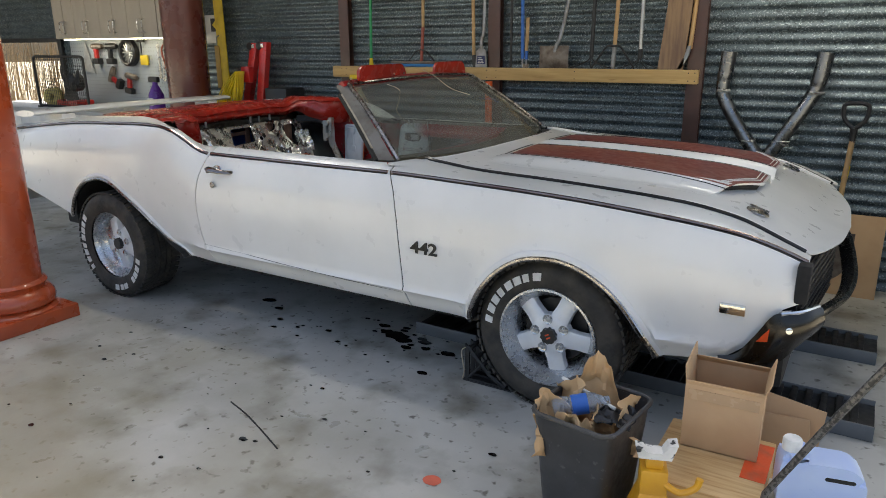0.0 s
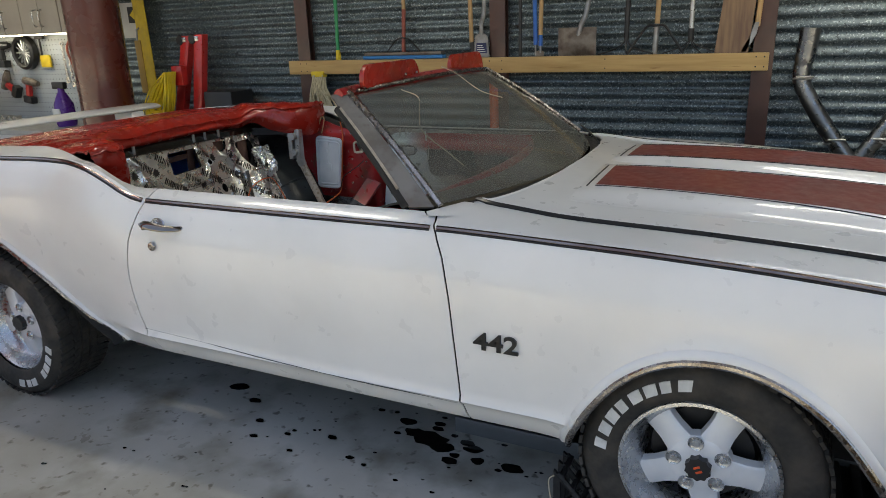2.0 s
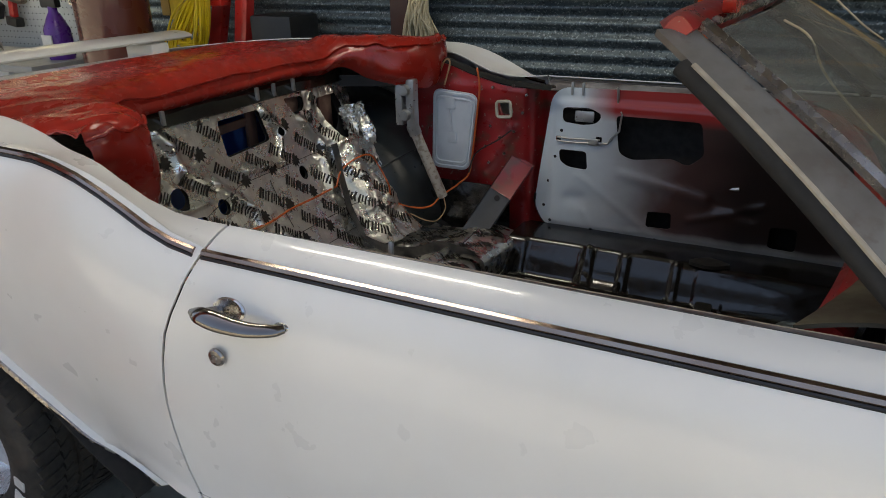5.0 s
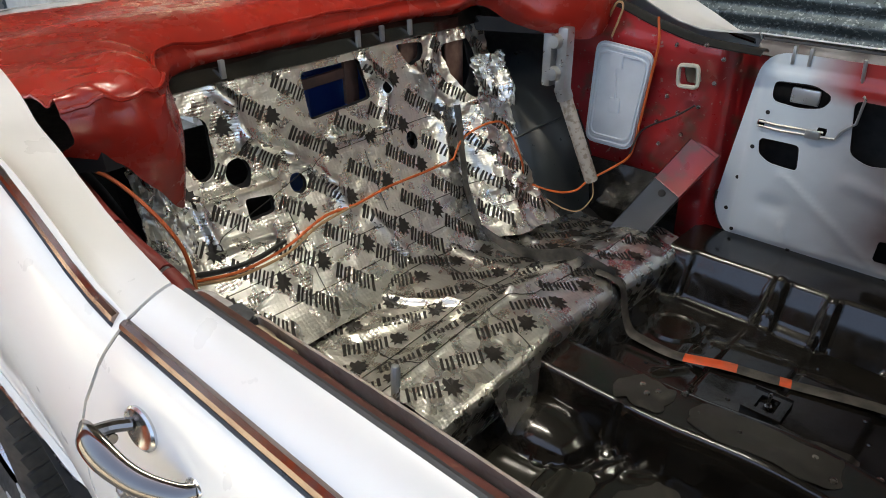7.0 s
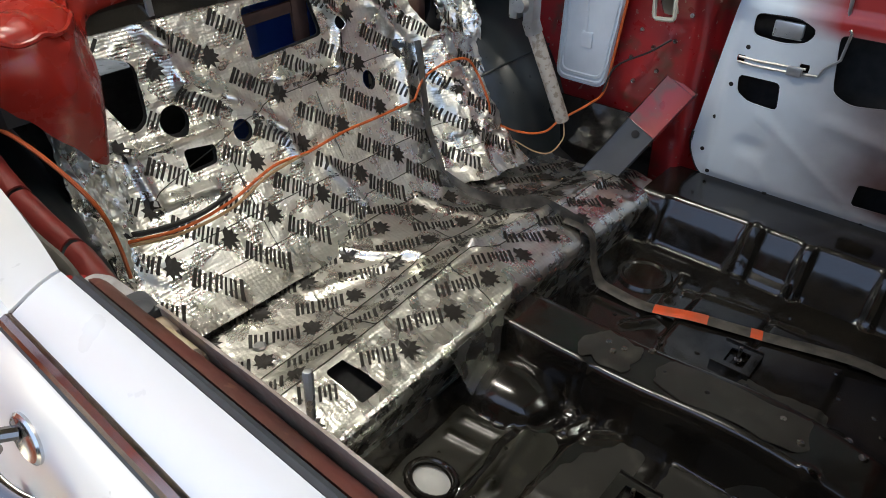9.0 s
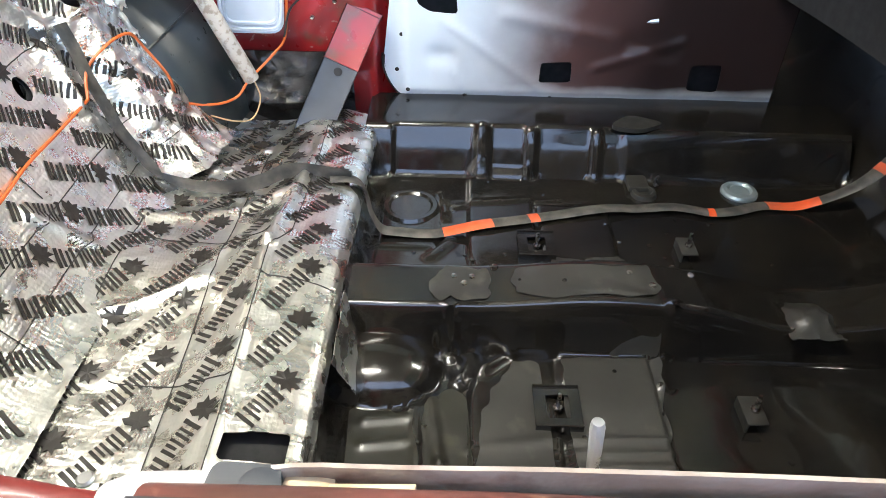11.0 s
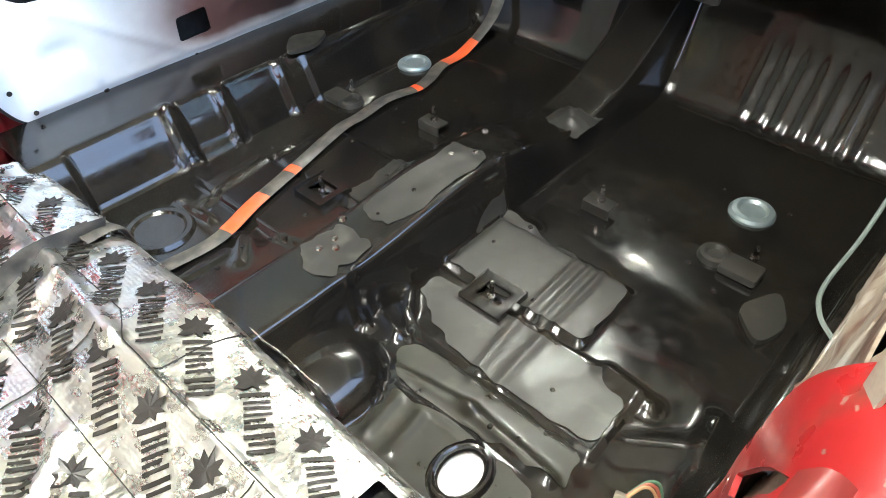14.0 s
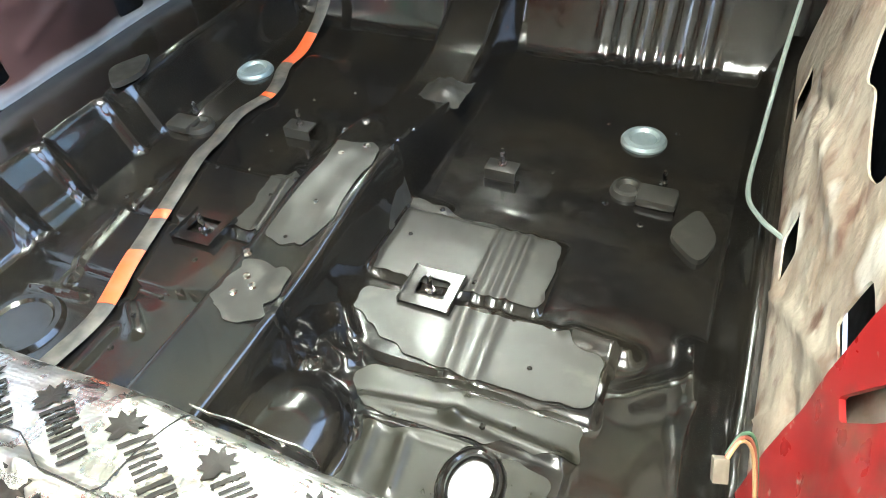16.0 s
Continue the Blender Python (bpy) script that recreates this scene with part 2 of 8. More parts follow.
def inside(p, poly):
    x, y = p
    c = False
    for (x1, y1), (x2, y2) in zip(poly, poly[1:] + poly[:1]):
        if (y1 > y) != (y2 > y) and x < (x2 - x1) * (y - y1) / (y2 - y1) + x1:
            c = not c
    return c


def nearest_on(p, poly):
    p = Vector(p)
    best = None
    for a, b in zip(poly, poly[1:] + poly[:1]):
        a, b = Vector(a), Vector(b)
        t = max(0, min(1, (p - a).dot(b - a) / max((b - a).length_squared, 1e-9)))
        q = a + t * (b - a)
        if best is None or (q - p).length < best[0]:
            best = ((q - p).length, q)
    return best[1]


def rounded(poly, r=0.012, n=3):
    """Rounds the corners of an outline."""
    out = []
    k = len(poly)
    for i in range(k):
        p, a, b = Vector(poly[i]), Vector(poly[i - 1]), Vector(poly[(i + 1) % k])
        q = min(r, (a - p).length * 0.45, (b - p).length * 0.45)
        s, e = p + (a - p).normalized() * q, p + (b - p).normalized() * q
        for j in range(n + 1):
            t = j / n
            out.append(tuple((1 - t) ** 2 * s + 2 * t * (1 - t) * p + t * t * e))
    return out


def oval(x, y, rx, ry, n=16):
    return [(x + rx * math.cos(2 * math.pi * k / n), y + ry * math.sin(2 * math.pi * k / n)) for k in range(n)]


def sheet(bm, fn, us, vs, thick=0.0, holes=(), outline=None):
    """A surface fn(u, v) -> point over the two lists of values, with holes, given thickness on the side away from its normal."""
    nu, nv = len(us), len(vs)
    uv = {}
    dead = set()
    cut = list(holes)
    for i in range(nu - 1):
        for j in range(nv - 1):
            c = ((us[i] + us[i + 1]) / 2, (vs[j] + vs[j + 1]) / 2)
            if any(inside(c, h) for h in cut) or (outline and not inside(c, outline)):
                dead.add((i, j))
    quads = [(i, j) for i in range(nu - 1) for j in range(nv - 1) if (i, j) not in dead]
    for i, j in quads:
        for a, b in ((i, j), (i + 1, j), (i + 1, j + 1), (i, j + 1)):
            uv.setdefault((a, b), (us[a], vs[b]))
    if dead:
        for key in uv:
            a, b = key
            around = [(a - 1, b - 1), (a, b - 1), (a - 1, b), (a, b)]
            if any(q in dead for q in around):
                p = uv[key]
                edges = cut + ([outline] if outline else [])
                best = min((nearest_on(p, h) for h in edges), key=lambda q: (q - Vector(p)).length)
                uv[key] = tuple(best)
    P = {k: Vector(fn(*p)) for k, p in uv.items()}
    top = {k: bm.verts.new(p) for k, p in P.items()}
    faces = []
    for i, j in quads:
        faces.append(bm.faces.new((top[i, j], top[i + 1, j], top[i + 1, j + 1], top[i, j + 1])))
    if thick:
        bm.normal_update()
        for v in top.values():
            v.normal_update()
        low = {k: bm.verts.new(v.co - thick * v.normal) for k, v in top.items()}
        for i, j in quads:
            bm.faces.new((low[i, j + 1], low[i + 1, j + 1], low[i + 1, j], low[i, j]))
        qs = set(quads)
        for i, j in quads:
            for (di, dj), (a, b) in {(-1, 0): ((i, j), (i, j + 1)), (1, 0): ((i + 1, j), (i + 1, j + 1)), (0, -1): ((i, j), (i + 1, j)), (0, 1): ((i, j + 1), (i + 1, j + 1))}.items():
                if (i + di, j + dj) not in qs:
                    try:
                        bm.faces.new((top[a], top[b], low[b], low[a]))
                    except ValueError:
                        pass
    return bm


def span(a, b, n):
    return [a + (b - a) * i / (n - 1) for i in range(n)]


def hat(x, a, b, w):
    """1 between a and b, falling to 0 over w outside."""
    def s(t):
        t = max(0.0, min(1.0, t))
        return t * t * (3 - 2 * t)
    return s((x - a + w) / w) * s((b + w - x) / w)


def nz(x, y, z=0.0):
    return noise.noise(Vector((x, y, z)))

# ---- large structure ----
WALL_Y, ROOF_Z, X0, X1, FRONT_Y = 1.5, 3.0, -9.0, 3.1, -1.45

bm = B()
sheet(bm, lambda x, y: (x, y, 0.002 * nz(x * 0.7, y * 0.7)), span(X0, X1, 40), span(-9.0, WALL_Y + 0.05, 34))
floor = part("floor", bm, CONCRETE, None, "stained grey concrete garage slab with oil drips", kind="structure")
bm = B()
sheet(bm, lambda x, y: (x, y, -0.02), [-80, -40, -15, 15, 40, 80], [-90, -40, -15, 0, 15, 60])
ground = part("ground", bm, GROUND, None, "dry ground outside the open garage", kind="structure")

# corrugated wall with the window opening at its far end
WIN = (-7.4, -5.72, 0.55, 1.60)


def corrugated(x_a, x_b, z_a, z_b):
    b = B()
    n = int((z_b - z_a) / 0.0085)
    sheet(b, lambda x, z: (x, WALL_Y - 0.009 * math.sin(2 * math.pi * z / 0.068) + 0.004 * nz(x * 0.8, z * 3), z), span(x_a, x_b, max(2, int((x_b - x_a) / 0.25) + 1)), span(z_a, z_b, n), 0.002)
    return b


wall = new("wall_north")
tagged(wall, "galvanised corrugated steel wall sheets", kind="structure")
EDGES = [-4.0, -1.5, 0.93, X1]
for xa, xb in zip(EDGES, EDGES[1:]):
    part("metal_sheet", corrugated(xa, xb + 0.03, 0, ROOF_Z), GALV, wall, angle=60)
part("metal_sheet", corrugated(X0, WIN[0], 0, ROOF_Z), GALV, wall, angle=60)
part("metal_sheet", corrugated(WIN[0], WIN[1], WIN[3], ROOF_Z), GALV, wall, angle=60)
part("metal_sheet", corrugated(WIN[0], WIN[1], 0, WIN[2]), GALV, wall, angle=60)
part("metal_sheet", corrugated(WIN[1], -4.0, 0, ROOF_Z), GALV, wall, angle=60)

# end walls added out of view; the east one stops short to admit sky light
for nm, lo, hi in (("wall_east", (X1, 0.2, 0), (X1 + 0.12, WALL_Y + 0.1, ROOF_Z)), ("wall_west", (X0 - 0.12, FRONT_Y, 0), (X0, WALL_Y + 0.1, ROOF_Z))):
    part(nm, box(B(), lo, hi), PLASTER, None, "plain garage end wall, added out of view", kind="structure")
# unseen roof, its colour kept dark so the floor pan reflects little
part("ceiling", box(B(), (X0 - 0.2, FRONT_Y - 0.15, ROOF_Z), (X1 + 0.2, WALL_Y + 0.2, ROOF_Z + 0.08)), CEILING, None, "unseen garage roof, kept dark to weaken reflections", kind="structure")


def wall_post(x, w=0.10):
    p = thing("wall_post", "dark brown painted steel channel post on the corrugated wall", "post", "wall posts", (x, WALL_Y - 0.012, 0))
    b = B()
    box(b, (-w / 2, -0.055, 0), (w / 2, -0.047, ROOF_Z), 0.002)
    part("front_flange", b, STEELBROWN, p)
    part("web", box(B(), (-0.006, -0.047, 0), (0.006, 0, ROOF_Z)), STEELBROWN, p)
    part("back_flange", box(B(), (-w / 2, -0.006, 0), (w / 2, 0, ROOF_Z)), STEELBROWN, p)
    return p


for x in (-1.49, -0.06, 1.41):
    wall_post(x)

board = thing("wall_board", "knotty pine timber rail fixed across the wall posts", "board")
part("plank", box(B(), (-1.6, 1.395, 1.235), (1.44, 1.433, 1.325), 0.003), WOOD, board)
b = B()
for x in (-1.50, -1.45, -0.1, -0.02, 0.6, 1.38, 1.42):
    for z in (1.255, 1.305):
        lathe(b, [(0, 0.0015), (0.004, 0.001), (0.004, 0)], 8, pose(x, 1.395, z, 90))
part("screws", b, SATIN, board)


def round_pillar(x, y, r, material, label, base=True):
    p = thing("round_pillar", label, "pillar", "pillars", (x, y, 0))
    prof = [(r, 0.24), (r, 1.5), (r, ROOF_Z)]
    part("shaft", lathe(B(), prof, 48), material, p)
    if base:
        rr = [(r, 0.25), (r + 0.012, 0.245), (r + 0.022, 0.23), (r + 0.012, 0.215), (r + 0.008, 0.20), (r + 0.03, 0.19), (r + 0.05, 0.165),
              (r + 0.055, 0.14), (r + 0.05, 0.115), (r + 0.03, 0.10), (r + 0.045, 0.095), (r + 0.06, 0.08), (r + 0.06, 0.07)]
        part("base_moulding", lathe(B(), rr, 48), material, p)
        e = r + 0.07
        part("plinth", box(B(), (-e, -e, 0), (e, e, 0.075), 0.004), material, p)
    return p


round_pillar(-1.56, -1.52, 0.165, PILLAR, "glossy orange-brown round pillar on a square plinth")
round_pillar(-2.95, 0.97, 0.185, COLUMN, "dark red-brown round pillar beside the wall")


# unseen battens added under the roof, placed to brighten the foil and floor pan
GLOW = bpy.data.materials.new("fill_diffuser")
GLOW.use_nodes = True
_e = GLOW.node_tree.nodes["Principled BSDF"]
_e.inputs["Emission Color"].default_value, _e.inputs["Emission Strength"].default_value = (1.0, 0.97, 0.92, 1), 4.2
for x, y in ((-1.25, -0.45), (2.2, 0.7)):
    lamp = thing("fill_batten", "added unseen batten light that fills the car interior", "ceiling light", "ceiling lights", (x, y, ROOF_Z))
    part("housing", box(B(), (-0.65, -0.06, -0.05), (0.65, 0.06, 0), 0.006), PLASTER, lamp)
    part("diffuser", box(B(), (-0.63, -0.05, -0.075), (0.63, 0.05, -0.05), 0.01), GLOW, lamp)
    la = new("fill_light", bpy.data.lights.new("fill_light", "AREA"))
    la.data.shape, la.data.size, la.data.size_y, la.data.energy, la.data.color = "RECTANGLE", 1.26, 0.1, 5.0, (1.0, 0.97, 0.92)
    la.matrix_world = pose(x, y, ROOF_Z - 0.085)

# ---- the car: x forward, y to its left, front axle at 1.42, rear axle at -1.42 ----
car = thing("car", "white two-door convertible car with red stripes and a stripped interior", "car")

belt = curve([(-2.66, 0.955), (-2.5, 0.975), (-2.1, 1.02), (-1.65, 1.06), (-1.4, 1.07), (-1.06, 1.08), (-0.93, 1.077), (-0.82, 1.055), (-0.70, 1.005), (-0.62, 0.968),
              (-0.54, 0.953), (0.0, 0.953), (0.63, 0.955), (1.09, 0.943), (1.46, 0.926), (1.8, 0.897), (2.09, 0.858), (2.24, 0.812), (2.33, 0.77)])
half = curve([(-2.66, 0.85), (-2.4, 0.905), (-2.0, 0.945), (-1.42, 0.968), (-0.6, 0.968), (0, 0.97), (0.8, 0.972), (1.42, 0.962), (1.8, 0.944), (2.07, 0.92), (2.25, 0.892), (2.34, 0.865)])
top_in = curve([(0.0, 0.072), (0.015, 0.058), (0.04, 0.042), (0.08, 0.028), (0.13, 0.013), (0.2, 0.004), (0.3, 0.0), (0.8, 0.0)])
low_in = curve([(0.28, 0.12), (0.33, 0.075), (0.36, 0.05), (0.41, 0.022), (0.424, 0.004), (0.434, 0.002), (0.446, 0.011), (0.55, 0.006), (0.7, 0.0), (1.2, 0.0)])
ARCH_R = [(-1.80, 0.47), (-1.781, 0.53), (-1.73, 0.61), (-1.636, 0.69), (-1.52, 0.733), (-1.423, 0.744), (-1.33, 0.718), (-1.235, 0.655), (-1.14, 0.588), (-1.06, 0.523), (-1.0, 0.475), (-0.95, 0.437), (-0.907, 0.407), (-0.86, 0.382), (-0.815, 0.358), (-0.80, 0.337)]
ARCH_F = [(1.062, 0.335), (1.078, 0.39), (1.129, 0.49), (1.19, 0.575), (1.259, 0.635), (1.33, 0.672), (1.41, 0.688), (1.50, 0.686), (1.596, 0.655), (1.69, 0.595), (1.758, 0.525), (1.82, 0.44), (1.867, 0.35)]
arch_r, arch_f = curve(ARCH_R), curve(ARCH_F)
rear_low = curve([(-2.66, 0.62), (-2.2, 0.555), (-1.80, 0.47)])
front_low = curve([(1.867, 0.35), (2.05, 0.368), (2.09, 0.385), (2.15, 0.43), (2.21, 0.52), (2.264, 0.60), (2.33, 0.635)])
door_rear = curve([(0.33, -0.545), (0.413, -0.562), (0.53, -0.595), (0.647, -0.606), (0.773, -0.593), (0.88, -0.556), (0.955, -0.522), (1.1, -0.49)])
door_front = curve([(0.33, 0.742), (0.513, 0.731), (0.722, 0.715), (0.85, 0.69), (0.92, 0.66), (0.955, 0.638), (0.99, 0.585), (1.05, 0.57)])


def lower_edge(x):
    if x < -1.80:
        return rear_low(x)
    if x < -0.80:
        return arch_r(x)
    if x < 1.062:
        return 0.335
    if x < 1.867:
        return arch_f(x)
    return front_low(x)


def arch_distance(x, z):
    """How far a place on the side is from the wheel opening's edge."""
    pts = ARCH_R if x < 0.2 else ARCH_F
    best = 9.0
    for (xa, za), (xb, zb) in zip(pts, pts[1:]):
        dx, dz = xb - xa, zb - za
        t = max(0, min(1, ((x - xa) * dx + (z - za) * dz) / (dx * dx + dz * dz)))
        best = min(best, math.hypot(x - xa - t * dx, z - za - t * dz))
    return best


tuck = curve([(0.30, 0.08), (0.36, 0.078), (0.40, 0.068), (0.45, 0.055), (0.50, 0.045), (0.577, 0.032), (0.652, 0.02), (0.75, 0.008), (0.85, 0)])


def side_y(x, z):
    d = arch_distance(x, z)
    flare = 0.014 * math.exp(-(d / 0.045) ** 2) if (-2.1 < x < -0.6 or 0.95 < x < 2.05) else 0
    w = half(x) - top_in(max(0, belt(x) - z)) - low_in(z) * (1 if -0.6 < x < 1.1 or x > 1.8 else 0.3 + 0.7 * max(0, 1 + (x + 0.6) / 0.35) if x < 0 else 0.3)
    if x < -0.58:
        w -= tuck(z) * max(0, min(1, (x + 1.48) / 0.2)) * max(0, min(1, (-0.60 - x) / 0.28))
    return w + (flare if x > 0 else 0.4 * flare)


quarter_in = curve([(-2.66, 0.768), (-1.25, 0.768), (-1.05, 0.79), (-0.9, 0.812), (-0.7, 0.82), (-0.57, 0.836), (-0.53, 0.843)])
quarter_drop = curve([(-2.66, 0.022), (-1.25, 0.022), (-1.08, 0.005), (-0.95, -0.02), (-0.86, -0.025), (-0.79, -0.036), (-0.71, -0.032), (-0.65, -0.008), (-0.58, 0.016), (-0.53, 0.026)])


def shoulder(x, t):
    """From the belt line inwards, t 0 to 1."""
    y0, z0 = half(x) - top_in(0), belt(x)
    if x > 0.62:
        y1, z1 = 0.728, hood_edge(x)
    elif x > -0.53:
        y1, z1 = 0.845, 0.979
    else:
        y1, z1 = quarter_in(x), belt(x) + quarter_drop(x)
    s = math.sin(t * math.pi / 2)
    return y0 + (y1 - y0) * t, z0 + (z1 - z0) * (0.35 * t + 0.65 * s)


hood_edge = curve([(0.55, 0.99), (0.72, 0.985), (1.0, 0.958), (1.4, 0.942), (1.86, 0.912), (2.06, 0.878), (2.26, 0.80), (2.34, 0.765)])
VS = [0, 0.03, 0.06, 0.09, 0.12, 0.15, 0.18, 0.22, 0.28, 0.36, 0.44, 0.52, 0.6, 0.68, 0.76, 0.82, 0.87, 0.91, 0.94, 0.97, 1.0, 1.15, 1.35, 1.6, 1.85, 2.0]


def side_panel(side, us, edge_a=None, edge_b=None):
    """side: -1 right, 1 left. us: values of x; the end columns bend to the door's curved edges."""
    xa, xb = us[0], us[-1]

    def fn(u, v):
        z = lower_edge(u) + (belt(u) - lower_edge(u)) * min(v, 1)
        zz = z if v <= 1 else belt(u) + (v - 1) * 0.035
        k = (u - xa) / (xb - xa)
        x = u
        if edge_b:
            x += (edge_b(zz) - xb) * max(0, (k - 0.5) * 2) ** 2
        if edge_a:
            x += (edge_a(zz) - xa) * max(0, (0.5 - k) * 2) ** 2
        if v <= 1:
            return x, side * side_y(x, z), z
        y, z = shoulder(x, v - 1)
        return x, side * y, z
    return sheet(B(), fn, us, VS, 0.004)


def arch_xs(pts, a, b):
    xs = sorted(set([a, b] + [p[0] for p in pts if a < p[0] < b] + [(p[0] + q[0]) / 2 for p, q in zip(pts, pts[1:])] + span(a, b, 30)))
    out = [xs[0]]
    for x in xs[1:]:
        if x - out[-1] > 0.006:
            out.append(x)
    return out


RIGHT, LEFT = -1, 1
for side in (RIGHT, LEFT):
    q = part("quarter_panel", side_panel(side, arch_xs(ARCH_R, -2.64, -0.555), None, lambda z: door_rear(z) - 0.006), WHITE, car, angle=50)
    f = part("front_fender", side_panel(side, arch_xs(ARCH_F, 0.722, 2.33), lambda z: door_front(z) + 0.006, None), WHITE, car, angle=50)
    d = part("door", side_panel(side, span(-0.545, 0.715, 26), door_rear, door_front), WHITE, car, "closed white door with its trim panel removed", angle=50)
    # belt line trim
    for owner, xa, xb in ((q, -2.62, -0.545), (d, -0.525, 0.632), (f, 0.655, 2.325)):
        P = [(x, side * (half(x) - top_in(0) + 0.0055), belt(x) - 0.006) for x in span(xa, xb, 40)]
        part("belt_trim", tube(B(), P, 0.0078, 8), BROWNTRIM, owner, "bright metal belt moulding")
        P = [(x, side * (half(x) - top_in(0.0085) + 0.0035), belt(x) - 0.0125) for x in span(xa, xb, 40)]
        part("belt_stripe", tube(B(), P, 0.0032, 6), BLACKTRIM, owner, "thin black stripe")
    # thin grey line drawn as the shadow of the crease along the door's lower edge
    crease_z = lambda x: 0.452 - 0.033 * (x + 0.52)
    P = [(x, side * (side_y(x, crease_z(x)) - 0.001), crease_z(x)) for x in span(-0.585, 0.728, 40)]
    part("crease_shadow", tube(B(), P, 0.0014, 6), GREYPAINT, d)
    # wheel opening mouldings
    for owner, pts in ((q, ARCH_R), (f, ARCH_F)):
        path = smooth_path([(x, side * (side_y(x, z) + 0.003), z - 0.004) for x, z in pts], 4)
        part("arch_moulding", tube(B(), path, 0.011, 8), DULLCHROME, owner, "bright metal wheel opening moulding")
        cx0, cz0 = (min(p[0] for p in pts) + max(p[0] for p in pts)) / 2, 0.30

        def outward(x, z, e):
            n = math.hypot(x - cx0, z - cz0)
            x, z = x + (x - cx0) / n * e, z + (z - cz0) / n * e
            return x, side * (side_y(x, max(z, lower_edge(x))) + 0.001), z

        rows = [[Vector(p) for p in smooth_path([outward(x, max(z, 0.32), e) for x, z in pts], 4)] for e in (0.004, 0.016, 0.028)]
        lift = (0.006, 0.010, 0.0)
        b = sheet(B(), lambda i, j: rows[int(j)][int(i)] + Vector((0, side * lift[int(j)], 0)), list(range(len(rows[0]))), [0, 1, 2], 0.002)
        part("arch_flange", b, WHITE, owner, "rolled white wheel opening lip", angle=60)
        b = B()
        P = [(x, z) for x, z in pts]
        sheet(b, lambda u, v: (curve([(i, p[0]) for i, p in enumerate(P)])(u), side * (0.94 - 0.32 * v), curve([(i, p[1]) for i, p in enumerate(P)])(u)), span(0, len(P) - 1, 40), [0, 0.5, 1], 0.004)
        part("inner_arch", b, UNDER, owner)
    if side == RIGHT:
        RIGHT_DOOR, RIGHT_QUARTER, RIGHT_FENDER = d, q, f
    else:
        LEFT_DOOR, LEFT_QUARTER = d, q
    # sill under the door
    part("rocker", box(B(), (-0.79, min(side * 0.76, side * 0.85), 0.30), (1.06, max(side * 0.76, side * 0.85), 0.345), 0.01), UNDER, car)

# inner closing sheets, so that no light passes through the seams
for side in (RIGHT, LEFT):
    for x, z0, z1 in ((-0.57, 0.36, 0.95), (0.70, 0.36, 0.93)):
        part("jamb", box(B(), (x - 0.03, min(side * 0.80, side * 0.905), z0 + 0.05), (x + 0.03, max(side * 0.80, side * 0.905), z1 - 0.09)), UNDER, car)

# ---- hood ----
nose_x = curve([(0, 2.43), (0.3, 2.415), (0.55, 2.37), (0.725, 2.315)])
cowl_x = curve([(0, 0.85), (0.26, 0.84), (0.5, 0.805), (0.65, 0.755), (0.70, 0.715), (0.725, 0.69)])


def hood_z(x, y):
    e = hood_edge(x)
    a = abs(y) / 0.725
    crown = 0.03 * (1 - a ** 2.2) * hat(x, 0.5, 2.0, 0.42)
    drop = -0.035 * max(0, (x - 2.2) / 0.22) ** 2 * (1 - 0.6 * a)
    return e + crown + drop


b = B()
sheet(b, lambda u, y: (cowl_x(abs(y)) + (nose_x(abs(y)) - cowl_x(abs(y))) * u, y, hood_z(cowl_x(abs(y)) + (nose_x(abs(y)) - cowl_x(abs(y))) * u, y)), span(0, 1, 50), span(-0.72, 0.72, 49), 0.006)
hood = part("hood", b, WHITE, car, "white bonnet with two raised scoops and red stripes", angle=40)


def scoop_z(x, y):
    a = abs(y)
    rise = curve([(0.93, 0.0), (1.02, 0.015), (1.2, 0.024), (1.5, 0.030), (1.9, 0.036), (2.06, 0.042)])(x)
    outer = 0.555 - 0.02 * (x - 0.95) / 1.1
    w = max(0, min(1, (outer - a) / 0.09)) * max(0, min(1, (a - 0.035) / 0.06))
    w = w * w * (3 - 2 * w)
    return hood_z(x, y) + 0.001 + rise * w


